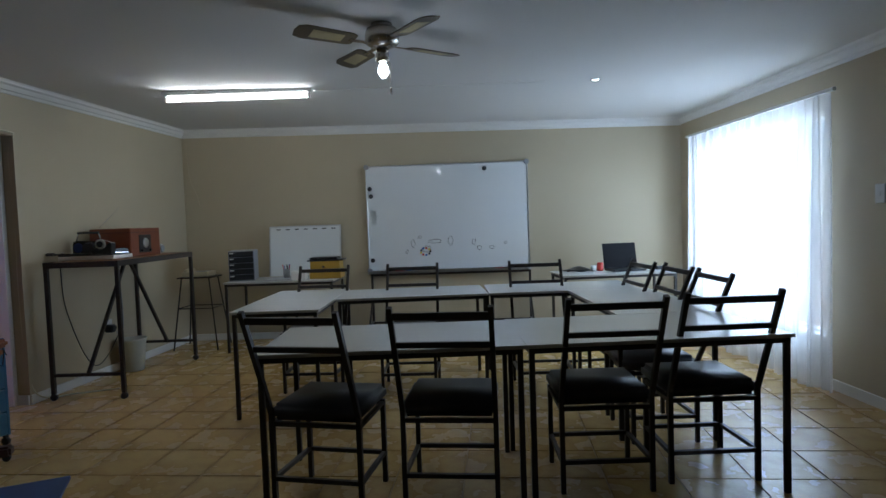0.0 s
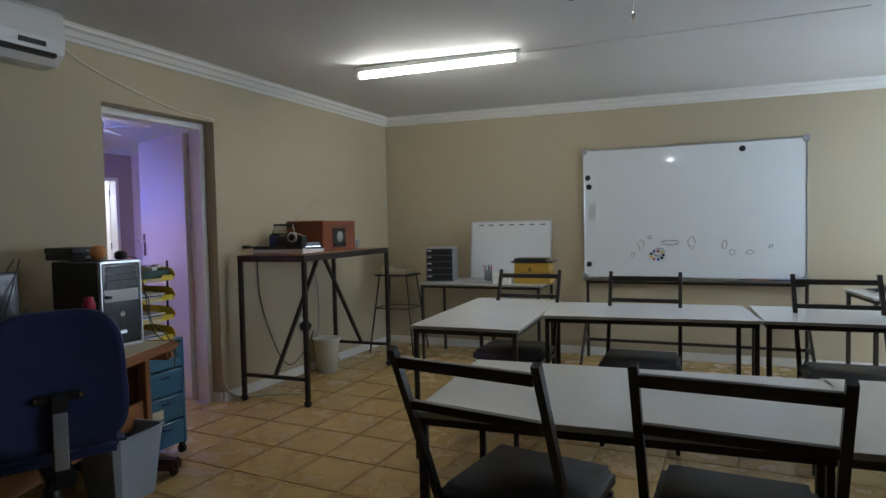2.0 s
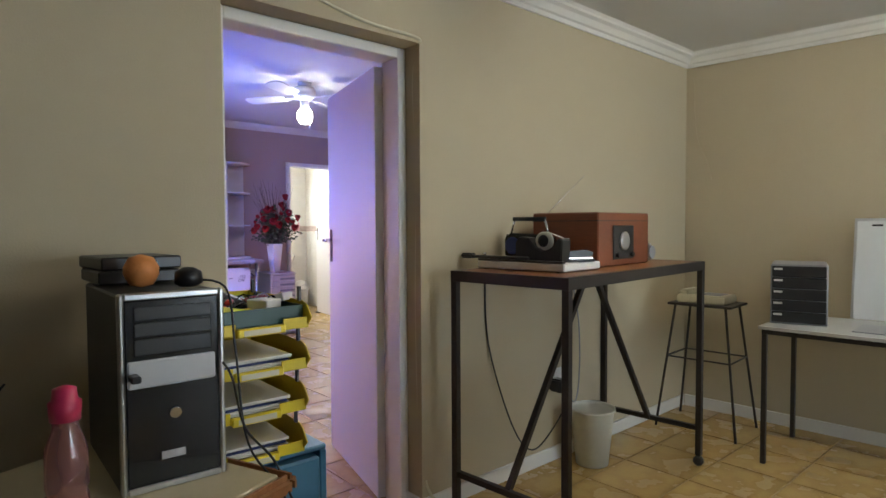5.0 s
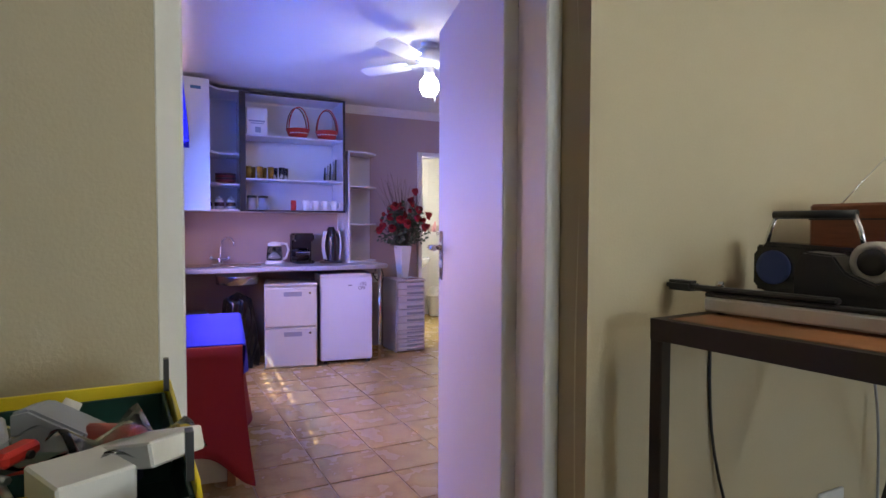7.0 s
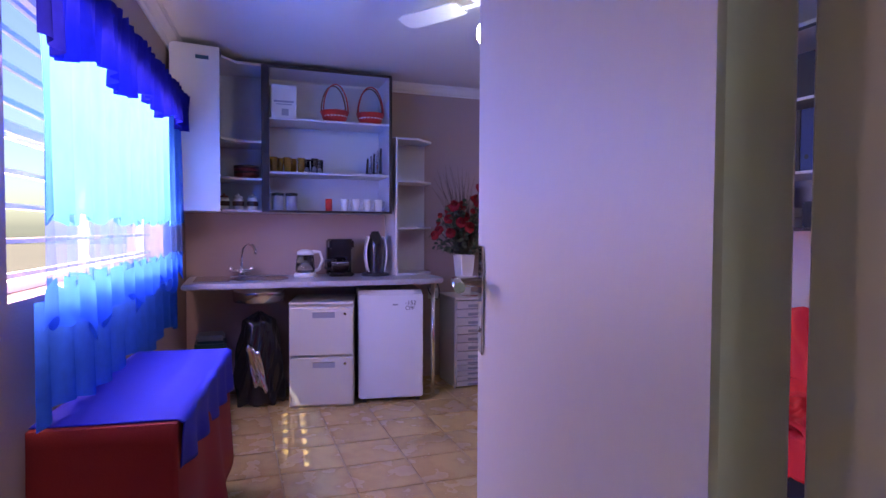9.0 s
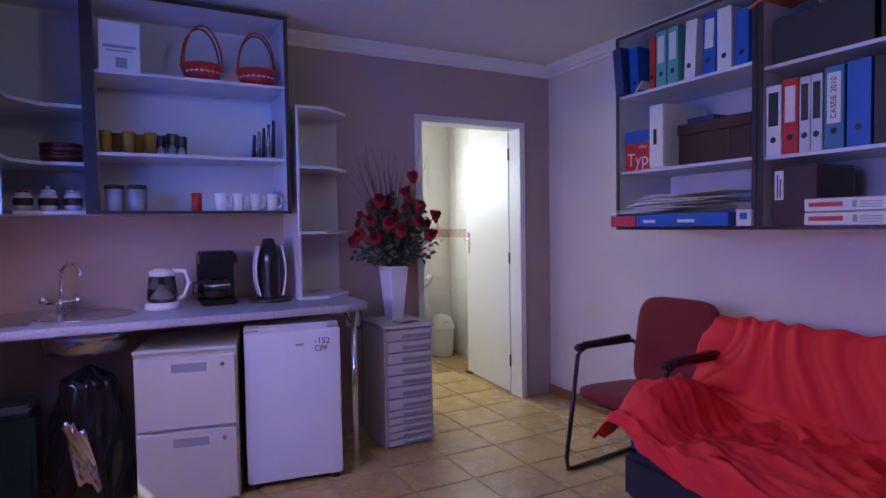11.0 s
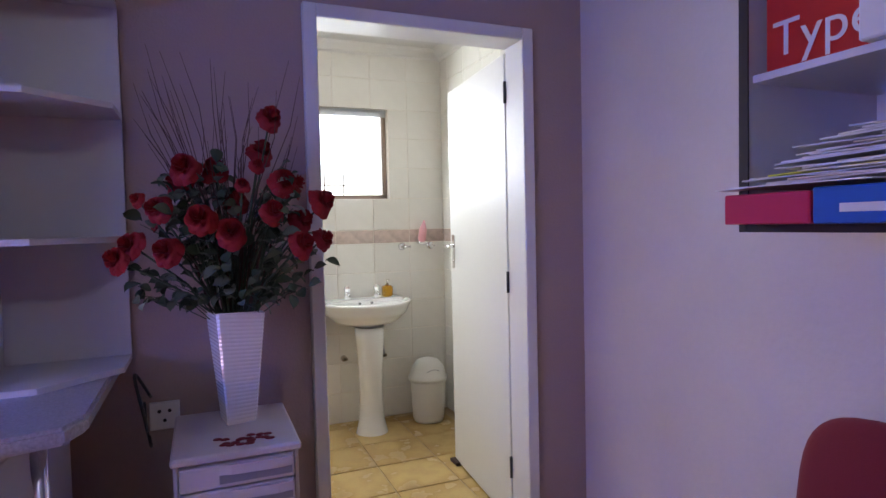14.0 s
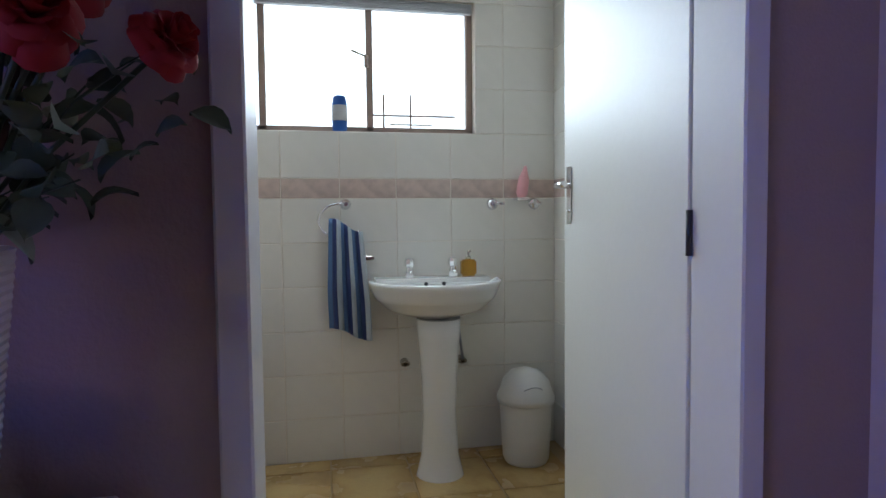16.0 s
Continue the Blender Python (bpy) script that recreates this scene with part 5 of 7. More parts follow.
# office swivel chair
q = thing("swivel_chair", (-1.54, 2.04, 0), -114, "navy blue upholstered swivel chair with a black back bar", "office chair")
s = Shape()


def back_pad(u, v):
    a, b = (u - 0.5) * 2, (v - 0.5) * 2
    k = max(abs(a), abs(b))
    r = (abs(a) ** 4 + abs(b) ** 4) ** 0.25 if k else 1
    f = k / r if r else 1
    return Vector((0.235 * a * f * (1.0 - 0.06 * b), 0.03 * a * a, 0.74 + 0.255 * b * f))


s.sheet(back_pad, 20, 20, 0.055)
part("backrest", s, NAVY, q, "navy woven back pad")
part("back_bar", Shape().box(-0.028, 0.028, 0.058, 0.085, 0.36, 0.70, 0.008).box(-0.085, 0.085, 0.056, 0.075, 0.665, 0.70, 0.01), BLACK_PLASTIC, q)
for x in (-0.07, 0.07):
    part("screw", Shape().lathe([(0.008, 0), (0.007, 0.004)], 10, (x, 0.076, 0.683), Matrix.Rotation(radians(-90), 4, "X")), CHROME, q)
part("gaiter", Shape().box(-0.024, 0.024, 0.084, 0.094, 0.42, 0.63, 0.004), GREY_PLASTIC, q)
part("seat", Shape().box(-0.24, 0.24, -0.48, -0.02, 0.40, 0.48, 0.035), NAVY, q)
part("bracket", Shape().box(-0.05, 0.05, -0.28, 0.08, 0.345, 0.395, 0.01), BLACK_PLASTIC, q)
part("gas_lift", Shape().lathe([(0.03, 0.09), (0.03, 0.25), (0.018, 0.26), (0.018, 0.35)], 16, (0, -0.24, 0)), BLACK_PLASTIC, q)
for k in range(5):
    a = k * 2 * math.pi / 5 + 0.3
    p = (0.27 * math.cos(a), -0.24 + 0.27 * math.sin(a), 0.065)
    part("base_arm", Shape().tube([(0, -0.24, 0.11), p], [0.026, 0.017], 8), BLACK_PLASTIC, q)
    part("castor", Shape().lathe([(0.026, -0.018), (0.028, 0), (0.026, 0.018)], 12, (p[0], p[1], 0.028), Matrix.Rotation(radians(90), 4, "X")).box(p[0] - 0.008, p[0] + 0.008, p[1] - 0.008, p[1] + 0.008, 0.03, 0.07), BLACK_PLASTIC, q)

# pale blue waste basket by the desk
q = thing("waste_basket", (-1.91, 2.55, 0), 8, "grey-blue rectangular plastic waste basket", "bin")
s = Shape()
ring = lambda w, d, z: [s.bm.verts.new((x * w, y * d, z)) for x, y in ((-1, -0.8), (-0.85, -1), (0.85, -1), (1, -0.8), (1, 0.8), (0.85, 1), (-0.85, 1), (-1, 0.8))]
rs = [ring(0.095, 0.115, 0.002), ring(0.125, 0.15, 0.32), ring(0.133, 0.158, 0.325), ring(0.133, 0.158, 0.332), ring(0.12, 0.145, 0.332), ring(0.09, 0.11, 0.012)]
for a, b in zip(rs, rs[1:]):
    for i in range(8):
        s.bm.faces.new((a[i], a[(i + 1) % 8], b[(i + 1) % 8], b[i]))
s.bm.faces.new(rs[0])
s.bm.faces.new(rs[-1])
part("basket", s, material("grey_blue_plastic", (0.36, 0.42, 0.50), 0.4), q)

# magazine and blue folder at the near end
q = thing("blue_folder", (0.10, 0.70, 0), 0, "blue cardboard folder on a low side table", "folder")
part("folder", Shape().box(-0.22, 0.02, -0.05, 0.31, 0.735, 0.742, turn=Matrix.Rotation(0.5, 4, "Z")), BLUE, q)
q = thing("magazine", (-0.30, 0.72, 0), 0, "green and white magazine on a low side table", "magazine")
part("cover", Shape().box(-0.14, 0.10, -0.1, 0.22, 0.735, 0.739, turn=Matrix.Rotation(-0.55, 4, "Z")), NEON, q)
part("print_block", Shape().box(-0.12, 0.04, 0.0, 0.18, 0.7395, 0.7405, turn=Matrix.Rotation(-0.55, 4, "Z")), PAPER, q)
work_table((-0.75, 0.40, 0), 0, 0.99, 0.35, "white-topped steel table behind the viewer", h=0.733)


# ---- kitchen furniture (numbers from the kitchen's own origin) ----
def kthing(name, at, turn, label, category, group=""):
    return thing(name, at, turn, label, category, group, True)


MELAMINE = material("white_melamine", (0.66, 0.65, 0.68), 0.35, grain=0.02, blotch=0.04)
DARK_EDGE = material("dark_edge_strip", (0.03, 0.02, 0.022), 0.45)
STEEL = material("stainless_steel", (0.6, 0.6, 0.62), 0.22, metal=1.0, grain=0.05)
AGED = material("aged_pale_plastic", (0.64, 0.60, 0.60), 0.45, grain=0.03)

q = kthing("worktop", (0, 0, 0), 0, "speckled grey kitchen worktop with a sink, on a chrome leg", "worktop")
s = Shape().prism([(-7.215, 2.92), (-6.50, 2.92), (-6.505, 4.62), (-6.54, 4.74), (-6.62, 4.77), (-7.215, 4.77)], 0.878, 0.916)
bmesh.ops.bevel(s.bm, geom=[e for e in s.bm.edges if abs(e.verts[0].co.z - e.verts[1].co.z) < 0.001], offset=0.008, segments=2, affect="EDGES")
part("top", s, STONE_TOP, q)
part("leg", Shape().lathe([(0.016, 0), (0.016, 0.877)], 14, (-6.60, 4.68, 0)), CHROME, q, "chrome tube leg")
q = kthing("sink", (-6.88, 3.42, 0.916), 0, "round stainless steel sink with a drainer", "sink")
part("bowl", Shape().lathe([(0.215, 0.001), (0.21, 0.006), (0.185, 0.004), (0.175, -0.02), (0.165, -0.15), (0.03, -0.16)], 36), STEEL, q)
part("bowl_underside", Shape().lathe([(0.19, -0.04), (0.18, -0.165), (0.04, -0.172)], 30), STEEL, q)
part("drainer", Shape().box(-0.22, 0.22, -0.44, -0.20, 0.001, 0.008, 0.003), STEEL, q)
q = kthing("tap", (-7.10, 3.30, 0.916), 0, "chrome swan-neck mixer tap", "tap")
part("spout", Shape().tube([(0, 0, 0), (0, 0, 0.14), (0.02, 0.01, 0.21), (0.07, 0.04, 0.25), (0.13, 0.08, 0.245), (0.155, 0.10, 0.20), (0.155, 0.10, 0.18)], 0.010, 10), CHROME, q)
part("body", Shape().lathe([(0.026, 0), (0.022, 0.05), (0.012, 0.07)], 16).tube([(0, -0.07, 0.05), (0, 0.07, 0.05)], 0.012, 8), CHROME, q)
for y in (-0.075, 0.075):
    part("tap_knob", Shape().lathe([(0.02, 0), (0.022, 0.015), (0.014, 0.03)], 10, (0, y, 0.05)), CHROME, q)

q = kthing("fridge", (-6.595, 4.105, 0), 81.5, "small white bar fridge with handwriting on its door", "fridge")
part("body", Shape().box(0, 0.48, 0.05, 0.52, 0.02, 0.83, 0.008), FRIDGE, q)
d = part("door", Shape().box(0, 0.48, 0.0, 0.046, 0.03, 0.805, 0.008), FRIDGE, q)
part("door_grip", Shape().box(0.06, 0.42, -0.004, 0.04, 0.806, 0.835, 0.008), FRIDGE, q)
part("gasket", Shape().box(0.006, 0.474, 0.044, 0.052, 0.035, 0.80), GREY_PLASTIC, q)
words("note", "-152", 0.045, q, (0.385, -0.002, 0.738), (90, 4, 0), INK)
words("note", "CPF", 0.042, q, (0.378, -0.002, 0.698), (90, 4, 0), INK)
part("badge", Shape().box(0.25, 0.29, -0.003, 0, 0.72, 0.732), GREY_PLASTIC, q)
for x in (0.03, 0.43):
    part("foot", Shape().box(x, x + 0.03, 0.02, 0.05, 0, 0.03), BLACK_PLASTIC, q)
q = kthing("filing_cabinet", (-6.635, 3.61, 0), 78, "cream steel filing cabinet with two drawers, under the worktop", "cabinet")
part("body", Shape().box(0, 0.46, 0.022, 0.55, 0.0, 0.74, 0.004), FILING, q)
part("cabinet_top", Shape().box(-0.002, 0.462, -0.002, 0.552, 0.74, 0.76, 0.006), FILING, q)
for z in (0.015, 0.375):
    d = part("drawer", Shape().box(0.006, 0.454, 0.0, 0.022, z, z + 0.345, 0.005), FILING, q)
    part("drawer_handle", Shape().box(0.165, 0.325, -0.001, 0.004, z + 0.27, z + 0.315, 0.002), GREY_PLASTIC, d, "recessed grey grip")
    part("grip_lip", Shape().box(0.16, 0.33, -0.008, 0.0, z + 0.312, z + 0.322, 0.002), FILING, d)
    part("lock", Shape().lathe([(0.011, 0), (0.01, 0.005)], 14, (0.395, 0.0, z + 0.30), Matrix.Rotation(radians(90), 4, "X")), CHROME, d)
q = kthing("black_bag", (-6.86, 3.42, 0), 0, "shiny black refuse bag slumped under the worktop", "bag")


def bag(u, v):
    a = u * 2 * math.pi
    r = (0.19 - 0.07 * v) * (1 + 0.10 * math.sin(5 * a + 6 * v) + 0.06 * math.sin(11 * a - 9 * v)) * (0.85 + 0.15 * math.sin(3.2 * v)) * (1 - 0.9 * max(0, v - 0.9) * 10)
    return Vector((0.8 * r * math.cos(a), r * math.sin(a), 0.01 + 0.66 * v + 0.012 * math.sin(8 * a)))


part("bag", Shape().sheet(bag, 60, 30), BLACK_GLOSS, q)
# Chrome sheet added to stand for the bright sun highlights on the bag.
part("sun_glint_sheet", Shape().sheet(lambda u, v: Vector((0.165 + 0.02 * math.sin(9 * u + 7 * v), -0.10 + 0.09 * u + 0.06 * (1 - v), 0.14 + 0.30 * v + 0.03 * math.sin(6 * u))), 10, 14, 0.002), CHROME, q, "crumpled chrome sheet standing for the sun's highlights on the bag")
q = kthing("green_bin", (-7.05, 3.08, 0), 0, "dark green kitchen bin with a pale lid", "bin")
part("bin_body", Shape().box(-0.13, 0.13, -0.11, 0.11, 0, 0.46, 0.02), GREEN_TRAY, q)
part("lid", Shape().box(-0.11, 0.12, -0.10, 0.10, 0.462, 0.50, 0.015), GREY_PLASTIC, q)


def open_cabinet(name, x0, x1, y0, y1, z0, z1, shelves, label, t=0.016, open_side="x"):
    c = kthing(name, (x0, y0, z0), 0, label, "cabinet")
    w, d, h = x1 - x0, y1 - y0, z1 - z0
    part("side_panel", Shape().box(0, w, 0, t, 0, h, 0.001), MELAMINE, c)
    part("side_panel", Shape().box(0, w, d - t, d, 0, h, 0.001), MELAMINE, c)
    part("top_panel", Shape().box(0, w, t, d - t, h - t, h), MELAMINE, c)
    part("bottom_panel", Shape().box(0, w, t, d - t, 0, t), MELAMINE, c)
    part("back_panel", Shape().box(0, 0.006, t, d - t, t, h - t), MELAMINE, c)
    part("edge_strip", Shape().box(w, w + 0.004, -0.002, t + 0.004, 0, h).box(w, w + 0.004, d - t - 0.004, d + 0.002, 0, h).box(w, w + 0.004, t, d - t, h - t - 0.004, h).box(w, w + 0.004, t, d - t, 0, t), DARK_EDGE, c, "dark front edging")
    for z in shelves:
        part("shelf", Shape().box(0.006, w - 0.02, t, d - t, z - z0 - t, z - z0, 0.001), MELAMINE, c)
    return c


open_cabinet("wall_cabinet", -7.215, -6.835, 3.475, 4.415, 1.405, 2.478, (2.105, 1.708), "open white wall cabinet with dark edges, full of crockery and baskets")
q = kthing("corner_cabinet", (0, 0, 0), 0, "white corner wall cabinet with open shelves and a closed door", "cabinet")
poly = [(-7.215, 2.915), (-6.50, 2.865), (-6.53, 3.16), (-6.70, 3.17), (-6.83, 3.27), (-6.835, 3.472), (-7.215, 3.472)]
for z, n in ((1.405, "bottom_panel"), (1.635, "shelf"), (1.905, "shelf"), (2.462, "top_panel")):
    part(n, Shape().prism(poly, z, z + 0.016), MELAMINE, q)
part("back_panel", Shape().box(-7.214, -7.205, 2.93, 3.47, 1.42, 2.46), MELAMINE, q)
part("back_panel", Shape().prism([(-7.205, 2.925), (-6.52, 2.875), (-6.52, 2.885), (-7.205, 2.935)], 1.422, 2.46), MELAMINE, q)
d = part("door", Shape().prism([(-6.475, 2.868), (-6.520, 3.165), (-6.538, 3.163), (-6.493, 2.866)], 1.40, 2.475), WHITE_LAM, q, "closed white door with blue tape")
part("blue_tape", Shape().prism([(-6.4955, 3.02), (-6.5080, 3.10), (-6.5120, 3.10), (-6.5000, 3.02)], 2.385, 2.41), TEAL, d)
part("edge_strip", Shape().prism([(-6.83, 3.44), (-6.83, 3.473), (-6.834, 3.473), (-6.834, 3.44)], 1.405, 2.478).prism([(-6.53, 3.165), (-6.70, 3.174), (-6.70, 3.170), (-6.53, 3.161)], 2.462, 2.478).prism([(-6.53, 3.165), (-6.70, 3.174), (-6.70, 3.170), (-6.53, 3.161)], 1.403, 1.42), DARK_EDGE, q)
q = kthing("corner_shelf", (-7.215, 4.455, 0.917), 0, "narrow white open end shelf standing on the worktop", "shelf")
part("side_panel", Shape().box(0, 0.36, 0, 0.016, 0, 1.095, 0.001), MELAMINE, q)
part("back_panel", Shape().box(0, 0.016, 0.016, 0.345, 0, 1.085, 0.001), MELAMINE, q)
for z in (0.0, 0.37, 0.742, 1.079):
    part("shelf", Shape().prism([(0.016, 0.016), (0.36, 0.016), (0.36, 0.17), (0.20, 0.345), (0.016, 0.345)], z, z + 0.016), MELAMINE, q)

# crockery and baskets
S1, S2, S3, S4 = 1.422, 1.709, 2.106, 1.652


def mug(y, x=-6.93, red=False):
    m = kthing("mug", (x, y, S1), 60, "red paper cup in the wall cabinet" if red else "tall white mug in the wall cabinet", "mug", "" if red else "white mugs")
    part("mug_body", Shape().lathe([(0.026, 0), (0.034 if not red else 0.026, 0.095), (0.031 if not red else 0.024, 0.095), (0.024, 0.008)], 20), RED if red else CERAMIC, m)
    if not red:
        part("handle", Shape().tube([(0.03, 0, 0.08), (0.055, 0, 0.078), (0.06, 0, 0.05), (0.05, 0, 0.025), (0.028, 0, 0.015)], 0.005, 8), CERAMIC, m)


for y in (4.06, 4.15, 4.24, 4.33):
    mug(y)
mug(3.94, -6.93, True)
for k, y in enumerate((3.56, 3.66)):
    q = kthing("tin", (-6.93, y, S1), 0, "dark storage tin with a metal band", "tin", "storage tins")
    part("tin_body", Shape().lathe([(0.044, 0), (0.044, 0.11)], 22), GREY_PLASTIC, q)
    part("lid", Shape().lathe([(0.046, 0.11), (0.046, 0.13), (0.02, 0.134)], 22), BLACK_PLASTIC, q)
for k, (y, m) in enumerate(((3.18, CERAMIC), (3.28, CERAMIC), (3.38, CERAMIC))):
    q = kthing("jar", (-6.95, y, S1), 0, "small painted china jar", "jar", "china jars")
    part("jar_body", Shape().lathe([(0.03, 0), (0.04, 0.02), (0.04, 0.07), (0.03, 0.09)], 20), m, q)
    part("painted_band", Shape().lathe([(0.0408, 0.028), (0.0412, 0.03), (0.0412, 0.062), (0.0408, 0.064)], 20), DARK_BROWN, q)
    part("lid", Shape().lathe([(0.032, 0.09), (0.03, 0.103), (0.008, 0.107), (0.01, 0.118), (0.003, 0.122)], 18), (RED_WOOD, CERAMIC, ALU)[k], q)
q = kthing("side_plates", (-6.97, 3.34, S4), 0, "stack of dark red bowls", "bowls")
for k in range(4):
    part("bowl", Shape().lathe([(0.04, 0.02 * k), (0.09, 0.018 + 0.02 * k), (0.092, 0.036 + 0.02 * k), (0.086, 0.036 + 0.02 * k), (0.04, 0.026 + 0.02 * k)], 24), DARK_BROWN if k % 2 else material("dark_red_glaze", (0.16, 0.02, 0.02), 0.3), q)
for k in range(8):
    q = kthing("drinking_glass", (-6.92 - 0.08 * (k % 2), 3.53 + 0.05 * k, S2), 0, "amber glass tumbler on the cabinet shelf" if k < 5 else "clear glass tumbler on the cabinet shelf", "glass", "tumblers")
    part("glass", Shape().lathe([(0.024, 0), (0.03, 0.11), (0.028, 0.11), (0.022, 0.006)], 18), AMBER if k < 5 else GLASS, q)
q = kthing("cutlery", (-6.93, 4.24, S2), 0, "hanging rack of steel ladles and cutlery", "cutlery")
rnd = random.Random(4)
for k in range(5):
    part("ladle", Shape().tube([(0.01 * k, 0.024 * k, 0.01), (0.01 * k, 0.024 * k + 0.006, 0.13 + 0.02 * k)], [0.012, 0.008], 8), STEEL if k % 2 else BLACK_PLASTIC, q)
q = kthing("white_box", (-6.93, 3.51, S3), 2, "white printed cardboard box", "box")
part("carton", Shape().box(-0.1, 0.05, 0, 0.185, 0, 0.245, 0.003), PAPER, q)
part("print_block", Shape().box(0.05, 0.0515, 0.02, 0.165, 0.115, 0.13).box(0.05, 0.0515, 0.035, 0.15, 0.098, 0.106).box(0.05, 0.0515, 0.075, 0.125, 0.02, 0.07), GREY_PLASTIC, q)
for k, y in enumerate((3.99, 4.27)):
    q = kthing("gift_basket", (-6.95, y, S3), 8 - 14 * k, "red heart-patterned basket with a tall red handle", "basket", "red baskets")
    part("basket_body", Shape().lathe([(0.08, 0), (0.112, 0.085), (0.107, 0.085), (0.075, 0.006)], 26), RED, q)
    for j in range(9):
        a = -1.1 + j * 0.28
        part("heart", Shape().lathe([(0.010, 0), (0.008, 0.002)], 8, (0.0965 * math.cos(a), 0.0965 * math.sin(a), 0.045), Matrix.Rotation(a, 4, "Z") @ Matrix.Rotation(radians(73), 4, "Y")), PAPER, q)
    for off in (-0.03, 0.03):
        part("basket_handle", Shape().tube([(off, 0.098 * math.cos(t), 0.08 + 0.21 * math.sin(t)) for t in [math.pi * i / 16 for i in range(17)]], 0.0055, 6), RED_WOOD if off < 0 else RED, q)

# worktop appliances
q = kthing("kettle", (-6.93, 3.76, 0.917), 0, "white glass-bodied electric kettle", "kettle")
part("base", Shape().lathe([(0.085, 0), (0.085, 0.02), (0.075, 0.035)], 26), WHITE_PLASTIC, q)
part("jug", Shape().lathe([(0.07, 0.036), (0.075, 0.06), (0.062, 0.17), (0.06, 0.17), (0.07, 0.06), (0.06, 0.05)], 26), GLASS, q)
part("lid", Shape().lathe([(0.062, 0.17), (0.06, 0.195), (0.03, 0.21), (0.006, 0.212)], 26), WHITE_PLASTIC, q)
part("handle", Shape().tube([(0.01, 0.05, 0.195), (0.01, 0.11, 0.19), (0.01, 0.13, 0.13), (0.01, 0.105, 0.06), (0.01, 0.07, 0.045)], 0.013, 10), WHITE_PLASTIC, q)
q = kthing("coffee_maker", (-6.99, 4.03, 0.917), 0, "black filter coffee maker with a glass jug", "coffee maker")
part("body", Shape().box(-0.12, -0.02, -0.09, 0.10, 0, 0.29, 0.012).box(-0.02, 0.10, -0.09, 0.10, 0.21, 0.29, 0.014).box(-0.02, 0.11, -0.09, 0.10, 0, 0.03, 0.01), BLACK_GLOSS, q)
part("jug", Shape().lathe([(0.045, 0.032), (0.068, 0.05), (0.066, 0.11), (0.045, 0.145), (0.043, 0.145), (0.06, 0.11)], 22, (0.045, 0, 0)), GLASS, q)
part("coffee", Shape().lathe([(0.044, 0.036), (0.062, 0.052), (0.062, 0.085)], 20, (0.045, 0, 0)), DARK_BROWN, q)
part("jug_handle", Shape().tube([(0.06, -0.05, 0.13), (0.09, -0.12, 0.125), (0.09, -0.125, 0.07), (0.06, -0.06, 0.05)], 0.009, 8), BLACK_PLASTIC, q)
part("jug_band", Shape().lathe([(0.069, 0.102), (0.069, 0.112)], 22, (0.045, 0, 0)), CHROME, q)
q = kthing("capsule_machine", (-6.95, 4.31, 0.917), 0, "black rounded capsule coffee machine with white sides", "coffee machine")
part("drip_base", Shape().lathe([(0.115, 0), (0.11, 0.018), (0.03, 0.02)], 30), BLACK_PLASTIC, q)
s = Shape()
s.sheet(lambda u, v: Vector((0.085 * math.cos(u * 2 * math.pi) * (1 - 0.55 * max(0, v - 0.72) * 3.5) + 0.0, 0.065 * math.sin(u * 2 * math.pi) * (1 - 0.7 * max(0, v - 0.75) * 3.2), 0.02 + 0.33 * v)), 28, 16)
part("body", s, BLACK_GLOSS, q)
for sgn in (-1, 1):
    part("white_side", Shape().sheet(lambda u, v: Vector((-0.05 + 0.11 * u, sgn * (0.062 + 0.022 * math.sin(math.pi * v)), 0.03 + 0.28 * v)), 6, 14, 0.006), WHITE_PLASTIC, q, "white curved side shell")
cable([(-7.17, 4.85, 0.80), (-7.05, 4.82, 0.90), (-6.95, 4.85, 0.80), (-7.0, 4.86, 0.70), (-7.12, 4.84, 0.72), (-7.19, 4.83, 0.78)], 0.005, BLACK_PLASTIC, "looped black power cable at the worktop's end", True)
q = kthing("wall_socket", (-7.215, 4.84, 0.68), 0, "pale double wall socket by the worktop", "socket")
part("plate", Shape().box(0, 0.01, 0, 0.09, 0, 0.09, 0.003), WHITE_PLASTIC, q)
part("socket_holes", Shape().lathe([(0.006, 0), (0.006, 0.001)], 8, (0.0105, 0.03, 0.06), Matrix.Rotation(radians(90), 4, "Y")).lathe([(0.006, 0), (0.006, 0.001)], 8, (0.0105, 0.06, 0.06), Matrix.Rotation(radians(90), 4, "Y")).lathe([(0.006, 0), (0.006, 0.001)], 8, (0.0105, 0.045, 0.03), Matrix.Rotation(radians(90), 4, "Y")), BLACK_PLASTIC, q)

# plastic drawer tower with the vase
q = kthing("drawer_tower_tall", (-7.14, 4.925, 0), 0, "pale grey plastic drawer tower carrying a vase of roses", "drawer unit")
D, WD = 0.385, 0.315
part("tower_body", Shape().box(0, D - 0.015, 0, 0.012, 0.0, 0.715, 0.003).box(0, D - 0.015, WD - 0.012, WD, 0, 0.715, 0.003).box(0, 0.012, 0.012, WD - 0.012, 0, 0.715), AGED, q)
part("tower_top", Shape().box(-0.005, D + 0.008, -0.006, WD + 0.006, 0.715, 0.737, 0.006), AGED, q)
z = 0.01
heights = [0.038] * 5 + [0.062, 0.062] + [0.060] * 5
tot = 0.70 / sum(heights)
